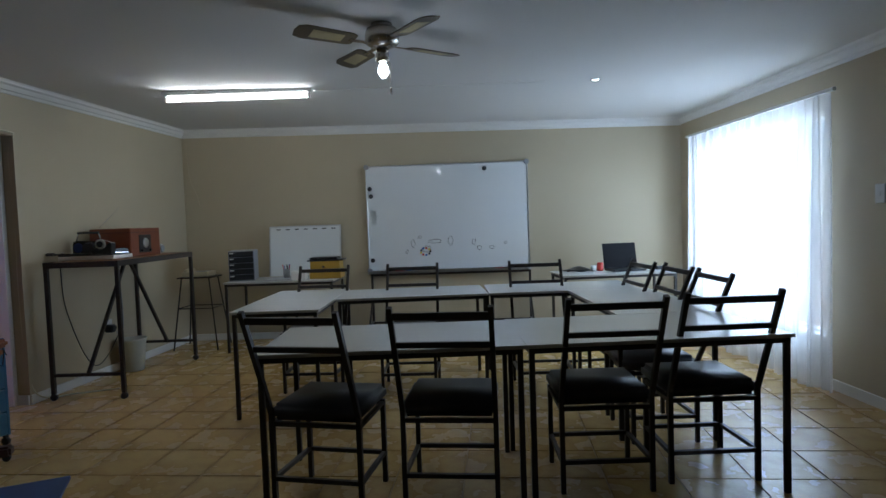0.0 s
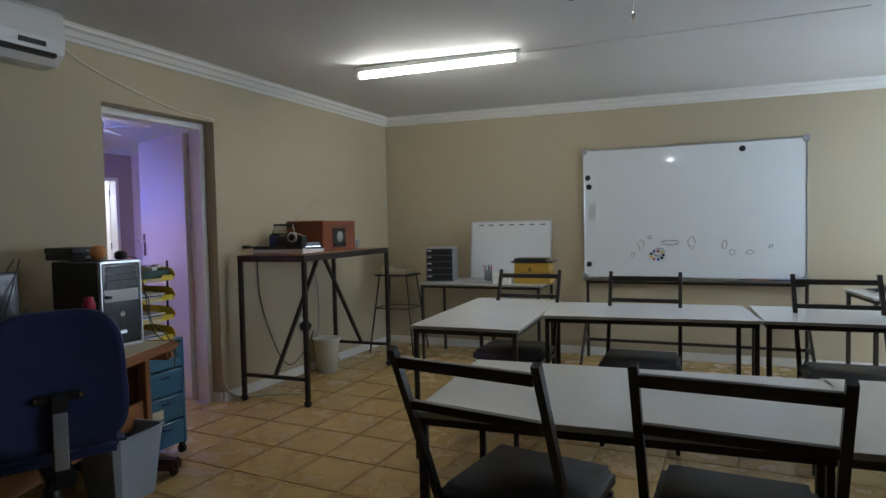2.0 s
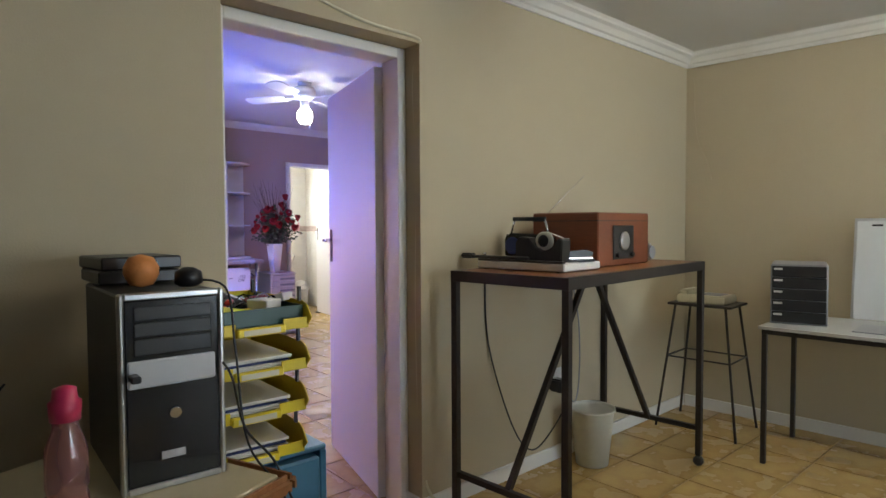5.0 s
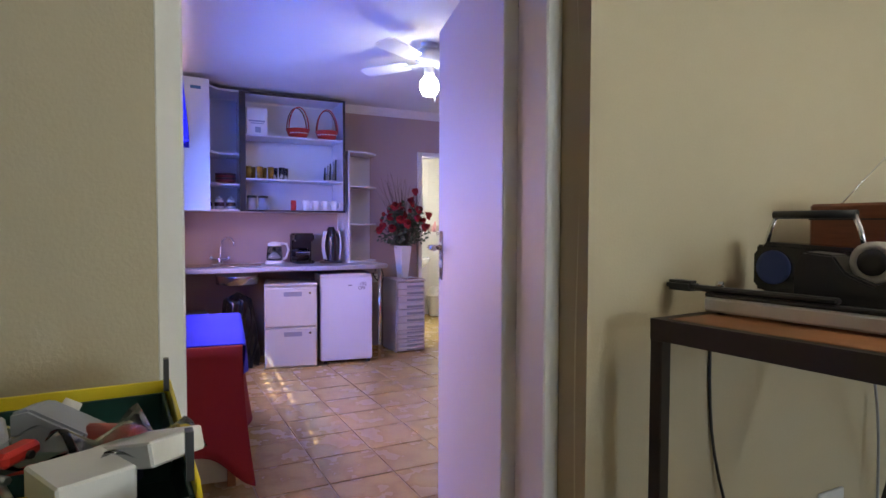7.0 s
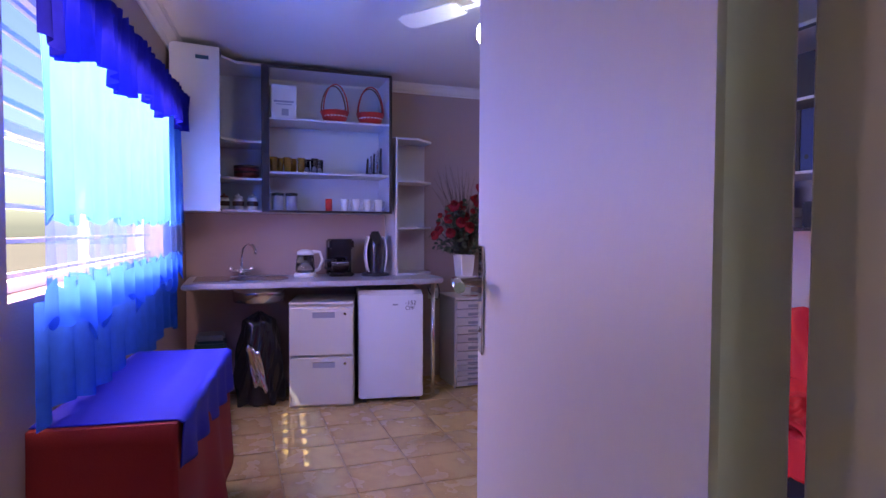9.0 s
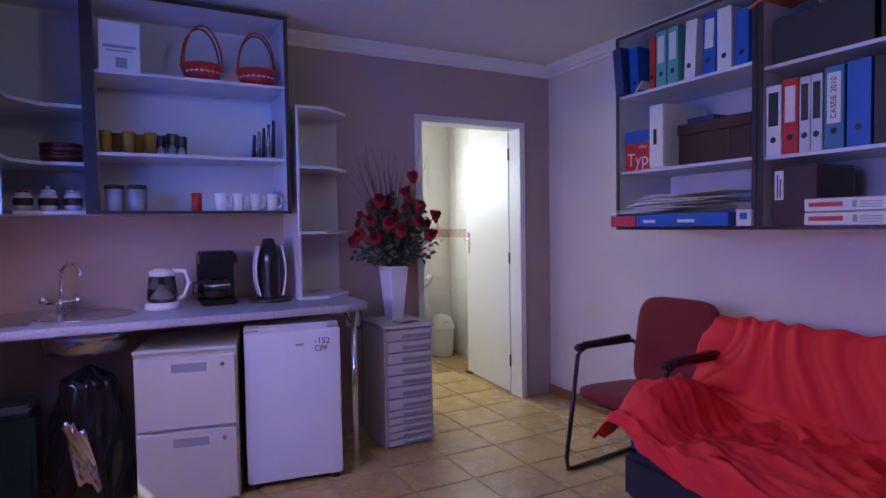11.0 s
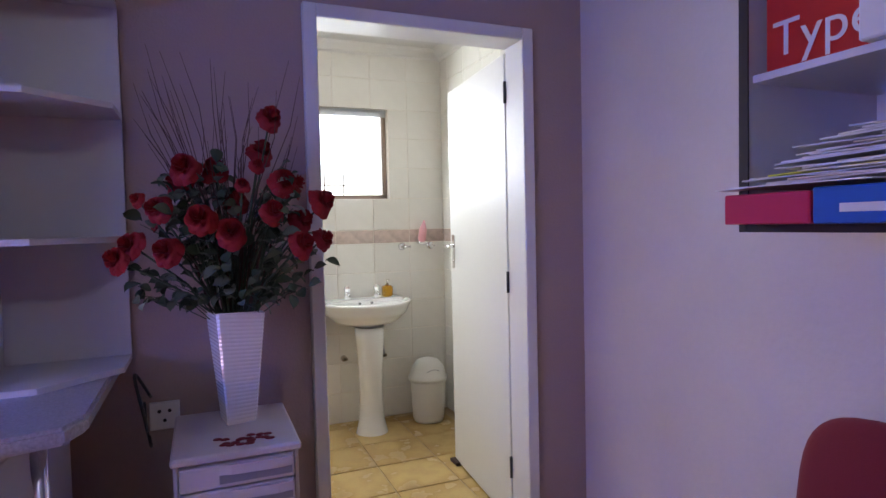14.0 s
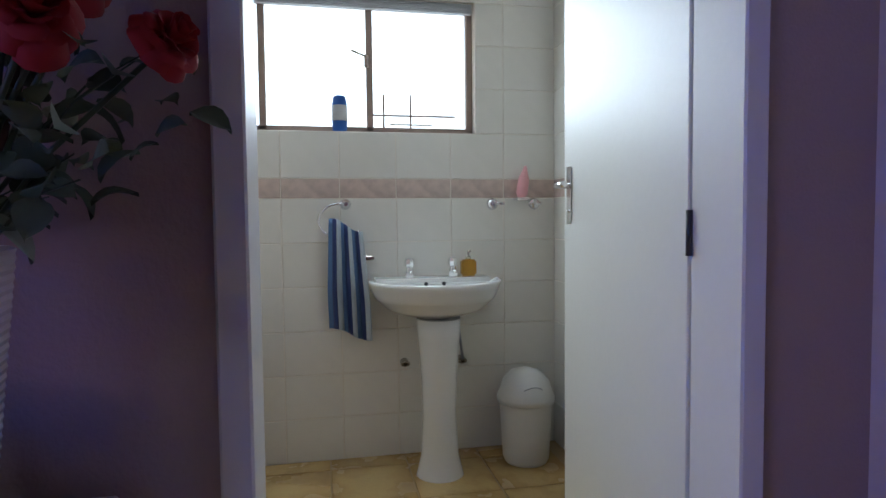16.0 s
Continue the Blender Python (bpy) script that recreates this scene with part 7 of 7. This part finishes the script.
q = kthing("orange_folder", (-5.25, 6.07, 2.26), 0, "orange printed folder lying on the boxes", "folder")
part("folder", Shape().box(0, 0.30, 0, 0.22, 0, 0.012, 0.002, turn=Matrix.Rotation(radians(-14), 4, "Y")), material("orange_card", (0.65, 0.14, 0.04), 0.5), q)

# maroon visitor chair
q = kthing("visitor_chair", (-5.77, 6.22, 0), 6, "maroon upholstered chair with black tube frame and armrests", "chair")


def pad(w, h, thick, m):
    """A cushion with rounded corners and edges."""
    power = lambda v, e: math.copysign(abs(v) ** e, v)
    b = bmesh.new()
    rows = []
    for j in range(13):
        lat = -math.pi / 2 + math.pi * j / 12
        c, s = power(math.cos(lat), 0.32), power(math.sin(lat), 0.6)
        rows.append([b.verts.new(m @ Vector((w / 2 * c * power(math.cos(2 * math.pi * i / 40), 0.42), thick / 2 * s, h / 2 * c * power(math.sin(2 * math.pi * i / 40), 0.42)))) for i in range(40)])
    for p, r in zip(rows, rows[1:]):
        for i in range(40):
            b.faces.new((p[i], p[(i + 1) % 40], r[(i + 1) % 40], r[i]))
    bmesh.ops.remove_doubles(b, verts=b.verts[:], dist=0.0001)
    for f in b.faces:
        f.smooth = True
    s = Shape()
    s.join(b)
    return s


part("backrest", pad(0.50, 0.52, 0.055, Matrix.Translation((0.01, -0.02, 0.655)) @ Matrix.Rotation(radians(-10), 4, "X")), MAROON, q)
part("seat", pad(0.50, 0.53, 0.075, Matrix.Translation((0, -0.29, 0.425)) @ Matrix.Rotation(radians(86), 4, "X")), MAROON, q)
for x in (-0.27, 0.27):
    part("frame_tube", Shape().tube([(x, 0.02, 0.62), (x, -0.02, 0.645), (x, -0.42, 0.655), (x, -0.47, 0.62), (x, -0.56, 0.08), (x, -0.55, 0.02), (x, -0.50, 0.013), (x, -0.03, 0.013)], 0.0125, 10), BLACK_GLOSS, q)
    part("armrest", Shape().box(x - 0.024, x + 0.024, -0.43, -0.05, 0.655, 0.685, 0.01).box(x - 0.024, x + 0.024, -0.485, -0.42, 0.635, 0.678, 0.012), BLACK_PLASTIC, q, "black padded armrest")
for y, z in ((-0.03, 0.013), (-0.47, 0.385), (-0.05, 0.40)):
    part("cross_tube", Shape().tube([(-0.27, y, z), (0.27, y, z)], 0.012, 10), BLACK_GLOSS, q)

# sofa under a red throw
q = kthing("sofa", (-5.49, 5.50, 0), 0, "dark sofa bed on short metal legs, covered by a red throw", "sofa")
part("seat_base", Shape().box(0.0, 1.85, 0.04, 0.86, 0.10, 0.30, 0.025), material("dark_blue_black_fabric", (0.018, 0.02, 0.03), 0.8, grain=0.1, scale=200), q)
part("mattress", Shape().box(0.02, 1.85, 0.05, 0.82, 0.30, 0.38, 0.03), NAVY_CARD, q)
part("backrest", Shape().box(0.0, 1.85, 0.0, 0.12, 0.0, 0.44, 0.03, turn=Matrix.Translation((0, 0.72, 0.34)) @ Matrix.Rotation(radians(-16), 4, "X")), NAVY_CARD, q)
for x in (0.12, 1.7):
    for y in (0.14, 0.76):
        part("leg", Shape().lathe([(0.022, 0), (0.018, 0.012), (0.018, 0.10)], 12, (x, y, 0)), CHROME, q)


def throw(u, v):
    """The cloth from its hem behind the backrest (v = 0) over the seat to the front hem (v = 1); a pillow swells it at the near end."""
    x = -0.10 + 2.0 * u
    keys = [(0.0, 0.86, 0.62), (0.05, 0.83, 0.81), (0.10, 0.77, 0.84), (0.16, 0.74, 0.81), (0.42, 0.60, 0.46), (0.49, 0.52, 0.41), (0.82, 0.07, 0.41), (0.89, -0.02, 0.37), (1.0, -0.05, 0.20)]
    for a, b in zip(keys, keys[1:]):
        if v <= b[0]:
            t = (v - a[0]) / (b[0] - a[0])
            y, z = a[1] + (b[1] - a[1]) * t, a[2] + (b[2] - a[2]) * t
            break
    back = min(1.0, max(0.0, (0.46 - v) / 0.08))
    seat = 1.0 - back
    wander = noise.noise(Vector((x * 2.2, v * 3.0, 2)))
    drape = abs(math.sin(x * 15 + 5 * wander + 2.5 * v)) ** 0.6 + 0.6 * abs(math.sin(x * 31 + 9 * wander - 3 * v)) ** 0.7
    y -= back * 0.022 * drape * min(1.0, v * 7)
    z += back * 0.008 * math.sin(x * 34 + 6 * wander)
    p3 = Vector((x * 3.4 + 0.8 * wander, v * 6 - x, 0))
    ridge = (1 - 2.2 * abs(noise.noise(p3 * 1.1))) * 0.6 + (1 - 2.4 * abs(noise.noise(p3 * 2.3 + Vector((4, 1, 0))))) * 0.32
    z += seat * (0.040 * ridge + 0.018 * abs(noise.noise(p3 * 4.6)))
    pillow = math.exp(-((x - 0.06) / 0.13) ** 4) * math.exp(-((v - 0.68) / 0.19) ** 4)
    tuck = math.exp(-((x - 0.27) / 0.06) ** 2) * math.exp(-((v - 0.66) / 0.20) ** 2)
    z += 0.16 * pillow - 0.035 * tuck
    if x < -0.02 and v > 0.3:
        z -= (-0.02 - x) * (0.9 + 0.4 * math.sin(9 * v)) * min(1, (v - 0.3) * 5) * (1 - 0.45 * pillow)
    if v > 0.86:
        near = max(0.0, 1 - max(0.0, x) / 0.65)
        z += (v - 0.86) / 0.14 * (0.23 * near + 0.02 * math.sin(14 * x))
        y += 0.012 * math.sin(26 * x + 3 * wander)
    return Vector((x, y, max(z, 0.06)))


c = kthing("red_throw", (-5.49, 5.52, 0.012), 0, "bright red crumpled throw spread over the sofa", "throw")
s = Shape().sheet(throw, 230, 130, 0.004)
for p in s.bm.verts:
    p.co = Vector((min(max(p.co.x, -0.12), 1.93), min(max(p.co.y, -0.10), 0.92), min(max(p.co.z, 0.05), 0.93)))
part("cloth", s, RED_CLOTH, c)

ceiling_fan((FANX, FANY, HK), 33, 0.55, 0.035, False, "white kitchen ceiling fan with a lit glass globe", True)

# ---- bathroom ----
PY, ROWS_Z = 0.257, [0.0, 0.2, 0.4, 0.6, 0.8, 1.0, 1.2]
UP = [1.29, 1.502, 1.71, 1.91, 2.105, 2.305, 2.52]


def wall_tiles(name, start, end, fixed, axis, face, hole=None):
    base = structure(name, Shape().box(*((fixed - 0.004, fixed - 0.002, start, start + 0.01) if axis == "y" else (start, start + 0.01, fixed - 0.004, fixed - 0.002)), 0.001, 0.01), WTILE, "cream glazed wall tiles with a patterned border", True)
    g, cache = 0.002, {}
    a = end
    while a > start + 0.02:
        b = max(a - PY, start)
        rows = [(z0, z1, WTILE) for z0, z1 in zip(ROWS_Z, ROWS_Z[1:])] + [(1.2, 1.29, BORDER)] + [(z0, z1, WTILE) for z0, z1 in zip(UP, UP[1:])]
        for z0, z1, mat in rows:
            beside = hole and z0 > hole[2] - 0.01 and z1 < hole[3] + 0.01
            low = hole[1] if beside and b < hole[1] - 0.01 < a - 0.03 else b
            if beside and low == b and b > hole[0] - 0.12 and a < hole[1] + 0.01 and z0 > hole[2] - 0.01 and z1 < hole[3] + 0.01:
                continue
            key = (round(a - low, 3), round(z1 - z0, 3), mat.name)
            if key not in cache:
                w, h = a - low - 2 * g, z1 - z0 - 2 * g
                s = Shape().box(0, 0.010, -w / 2, w / 2, -h / 2, h / 2, 0.0015) if axis == "y" else Shape().box(-w / 2, w / 2, 0, 0.010, -h / 2, h / 2, 0.0015)
                me = bpy.data.meshes.new("tile")
                bmesh.ops.recalc_face_normals(s.bm, faces=s.bm.faces[:])
                s.bm.to_mesh(me)
                s.bm.free()
                me.materials.append(mat)
                cache[key] = me
            ob = new("wall_tile", cache[key])
            ob.parent = base
            ob.location = (fixed, (a + low) / 2, (z0 + z1) / 2) if axis == "y" else ((a + low) / 2, fixed, (z0 + z1) / 2)
        a = b


q = kthing("window_3", (0, 0, 0), 0, "brown-framed bathroom window above the basin", "window")
q["kind"] = "structure"
WINF = material("brown_window_frame", (0.36, 0.27, 0.22), 0.5, grain=0.06)
s = Shape()
fx = BX - 0.06
for y in (BWIN[0] + 0.0, 5.235, 5.715, BWIN[1] - 0.03):
    s.box(fx - 0.02, fx + 0.015, y, y + 0.03, BWIN[2], BWIN[3], 0.003)
for z in (BWIN[2], BWIN[3] - 0.03):
    s.box(fx - 0.02, fx + 0.015, BWIN[0], BWIN[1], z, z + 0.03, 0.003)
part("window_frame", s, WINF, q)
part("burglar_bar", Shape().tube([(fx - 0.06, 5.74, 1.60), (fx - 0.06, 6.15, 1.60)], 0.005, 6).tube([(fx - 0.06, 5.80, 1.52), (fx - 0.06, 5.80, 1.7)], 0.005, 6).tube([(fx - 0.06, 5.93, 1.52), (fx - 0.06, 5.93, 1.7)], 0.005, 6), WINF, q)
part("window_stay", Shape().tube([(fx + 0.02, 5.82, 1.545), (fx + 0.02, 6.02, 1.545)], 0.004, 6), BRASS, q)
part("window_catch", Shape().box(fx + 0.015, fx + 0.03, 5.705, 5.725, 1.80, 1.86, 0.003).tube([(fx + 0.03, 5.715, 1.85), (fx + 0.05, 5.645, 1.87)], 0.005, 6), BRASS, q)
part("window_sill", Shape().box(BX - 0.18, BX, BWIN[0], BWIN[1], BWIN[2] - 0.012, BWIN[2] - 0.001), WTILE, q)
for k in range(6):
    part("blind_slat", Shape().box(BX - 0.03, BX - 0.005, BWIN[0] + 0.01, BWIN[1] - 0.01, 2.060 + 0.008 * k, 2.064 + 0.008 * k), LIGHT_PLASTIC, q)
q = kthing("blue_bottle", (-9.06, 5.59, 1.503), 0, "blue and silver bottle on the window sill", "bottle")
part("bottle_body", Shape().lathe([(0.03, 0), (0.034, 0.02), (0.034, 0.13), (0.028, 0.16), (0.02, 0.165)], 20), BLUE, q)
part("bottle_label", Shape().lathe([(0.0352, 0.05), (0.0352, 0.12)], 20), LIGHT_PLASTIC, q)

q = kthing("basin", (-9.015, 5.985, -0.012), 0, "white ceramic pedestal basin with two chrome taps", "basin")


def bowl(u, v):
    a = -math.pi / 2 + math.pi * u
    keys = [(0.0, 0.08, 0.68), (0.25, 0.20, 0.72), (0.5, 0.255, 0.775), (0.68, 0.28, 0.835), (0.74, 0.28, 0.852), (0.80, 0.262, 0.852), (0.9, 0.20, 0.78), (1.0, 0.05, 0.74)]
    for p, n in zip(keys, keys[1:]):
        if v <= n[0] + 1e-9:
            t = (v - p[0]) / (n[0] - p[0])
            r, z = p[1] + (n[1] - p[1]) * t, p[2] + (n[2] - p[2]) * t
            break
    return Vector((0.16 + 1.08 * r * math.cos(a), 1.04 * r * math.sin(a), z))


part("basin_bowl", Shape().sheet(bowl, 32, 22), CERAMIC, q)
part("tap_ledge", Shape().box(0.0, 0.165, -0.278, 0.278, 0.775, 0.852, 0.02).box(0.0, 0.16, -0.15, 0.15, 0.69, 0.79, 0.03), CERAMIC, q)
part("overflow", Shape().lathe([(0.009, 0), (0.009, 0.002)], 10, (0.167, -0.04, 0.83), Matrix.Rotation(radians(90), 4, "Y")).lathe([(0.009, 0), (0.009, 0.002)], 10, (0.167, 0.04, 0.83), Matrix.Rotation(radians(90), 4, "Y")), BLACK_PLASTIC, q)
s = Shape()
s.lathe([(0.108, 0), (0.10, 0.02), (0.082, 0.10), (0.072, 0.28), (0.078, 0.45), (0.09, 0.60), (0.095, 0.69)], 26, (0.24, 0, 0))
part("pedestal", s, CERAMIC, q)
for y in (-0.10, 0.10):
    t = part("tap", Shape().lathe([(0.018, 0), (0.016, 0.045), (0.01, 0.05)], 14, (0.075, y, 0.852)).tube([(0.075, y, 0.875), (0.13, y, 0.88), (0.14, y, 0.865)], 0.009, 8), CHROME, q)
    part("tap_knob", Shape().lathe([(0.021, 0), (0.023, 0.02), (0.018, 0.035), (0.005, 0.037)], 8, (0.075, y, 0.902), smooth=False), CHROME, t)
part("waste_pipe", Shape().tube([(0.10, 0.115, 0.70), (0.06, 0.13, 0.60), (0.05, 0.15, 0.46)], 0.006, 6), GREY_PLASTIC, q)
for y in (-0.12, 0.15):
    part("stop_valve", Shape().lathe([(0.02, 0), (0.018, 0.03), (0.01, 0.05)], 12, (0.0, y, 0.45), Matrix.Rotation(radians(90), 4, "Y")).box(0.03, 0.05, y - 0.02, y + 0.02, 0.44, 0.46, 0.004), BRASS, q)
q = kthing("soap_bottle", (-8.945, 6.16, 0.841), 0, "amber liquid soap bottle on the basin", "bottle")
part("bottle_body", Shape().box(-0.022, 0.022, -0.035, 0.035, 0, 0.075, 0.008), AMBER, q)
part("pump", Shape().lathe([(0.012, 0.075), (0.012, 0.09), (0.004, 0.092), (0.004, 0.11)], 10).box(-0.004, 0.03, -0.006, 0.006, 0.108, 0.116, 0.002), BRASS, q)
q = kthing("towel_ring", (-9.015, 5.607, 1.173), 0, "chrome towel ring on the tiled wall", "towel ring")
part("ring_mount", Shape().lathe([(0.026, 0), (0.022, 0.012), (0.010, 0.02), (0.010, 0.04)], 18, turn=Matrix.Rotation(radians(90), 4, "Y")), CHROME, q)
part("ring", Shape().tube([(0.045, 0.0 - 0.0 + 0.10 * math.cos(a) - 0.02, -0.075 + 0.078 * math.sin(a)) for a in [math.pi * (0.45 + 1.35 * i / 20) for i in range(21)]], 0.005, 8), CHROME, q)
q = kthing("hand_towel", (-8.965, 5.605, 1.06), 0, "blue striped towel hanging from the towel ring", "towel")
for k in range(9):
    y0, y1 = -0.095 + 0.021 * k, -0.095 + 0.021 * (k + 1)

    def strip(u, v, y0=y0, y1=y1):
        y = y0 + (y1 - y0) * u
        return Vector((0.012 * math.sin(y * 85) * (0.4 + 0.6 * v) + 0.010, y * (0.78 + 0.22 * min(1, v * 1.5)) + 0.015 * v, 0.02 - 0.49 * v - 0.03 * math.sin(y * 20)))
    part("towel_stripe", Shape().sheet(strip, 3, 16, 0.006), (TOWEL, TOWEL_PALE, NAVY_CARD)[(k * 2) % 3], q)
for k, y in enumerate((6.297, 6.505)):
    q = kthing("wall_hook", (-9.015, y, 1.172), 0, "chrome hook on the tiled wall", "hook", "chrome hooks")
    part("hook", Shape().lathe([(0.028, 0), (0.022, 0.014), (0.012, 0.02)], 18, turn=Matrix.Rotation(radians(90), 4, "Y")).tube([(0.015, 0, 0), (0.06, 0.01 + 0.0 * k, 0.0), (0.065, 0.04 - 0.09 * k, 0.0)], 0.007, 8), CHROME, q)
q = kthing("spare_hook", (-9.015, 5.68, 0.93), 0, "brass tap fitting on the tiled wall", "tap")
part("valve", Shape().lathe([(0.018, 0), (0.014, 0.05)], 12, turn=Matrix.Rotation(radians(90), 4, "Y")).box(0.03, 0.05, -0.03, 0.05, -0.01, 0.01, 0.004), BRASS, q)
q = kthing("pink_bottle", (-8.98, 6.43, 1.20), 0, "pink plastic bottle on a small wall bracket", "bottle")
part("bottle_body", Shape().lathe([(0.018, 0), (0.028, 0.02), (0.026, 0.09), (0.012, 0.13), (0.006, 0.15)], 16, turn=Matrix.Rotation(radians(-8), 4, "X")), SKIN_PINK, q)
part("bracket", Shape().box(-0.03, 0.03, -0.03, 0.03, -0.012, 0.0, 0.002), CHROME, q)
q = kthing("swing_bin", (-8.83, 6.395, 0), 0, "white round bathroom bin with a swing lid", "bin")
part("bin_body", Shape().lathe([(0.095, 0), (0.105, 0.02), (0.118, 0.27), (0.118, 0.28)], 30), WHITE_PLASTIC, q)
part("lid", Shape().lathe([(0.130, 0.275), (0.132, 0.30), (0.12, 0.32), (0.105, 0.37), (0.07, 0.41), (0.02, 0.425)], 30), WHITE_PLASTIC, q)
part("swing_flap", Shape().tube([(0.118 * math.cos(a) * 0.95 + 0.008, 0.07 * math.sin(a) * 1.1, 0.335 + 0.03 * math.cos(2 * a)) for a in [-1.0 + 2.0 * i / 12 for i in range(13)]], 0.002, 5), GREY_PLASTIC, q)
q = kthing("toilet", (-9.0, 4.93, 0), 0, "white ceramic toilet with a cistern", "toilet")
part("cistern", Shape().box(0.0, 0.19, -0.20, 0.22, 0.42, 0.775, 0.02), CERAMIC, q)
part("cistern_lid", Shape().box(-0.0, 0.205, -0.21, 0.23, 0.776, 0.81, 0.01), CERAMIC, q)
part("pan", Shape().lathe([(0.12, 0), (0.10, 0.12), (0.13, 0.28), (0.19, 0.38), (0.19, 0.40), (0.15, 0.40)], 24, (0.42, 0.01, 0)), CERAMIC, q)
part("seat", Shape().lathe([(0.19, 0.402), (0.195, 0.42), (0.18, 0.435), (0.02, 0.44)], 24, (0.42, 0.01, 0)), WHITE_PLASTIC, q)
q = kthing("mirror", (-8.55, 6.60, 1.52), 0, "small grey-edged mirror on the tiled wall", "mirror")
part("mirror_glass", Shape().box(0, 0.3, -0.012, 0, 0, 0.26, 0.002), GREY_PLASTIC, q)
q = kthing("door_stop", (-8.03, 6.285, 0), 0, "small brown wedge under the bathroom door", "door stop")
part("wedge", Shape().box(-0.09, 0.0, -0.035, 0.01, 0, 0.02, 0.004), DARK_BROWN, q)


wall_tiles("wall_tiling_west", BY0, BY1, BX + 0.004, "y", 1, BWIN)
wall_tiles("wall_tiling_north", BX, -7.345, BY1 - 0.001, "x", 1)
floor_tiles("floor", -2.735, 3.5, -0.847, 6.7, 0.35, (-0.2, 3.4), TILE, limit=300)
floor_tiles("floor_kitchen", -7.538, -2.50, 2.10, 6.5, 0.342, (-5.0, 4.6), TILE, origin=KIT, limit=224)
floor_tiles("floor_bathroom", -9.248, -7.60, 4.494, 6.5, 0.342, (-8.4, 5.9), TILE, origin=KIT, limit=100)
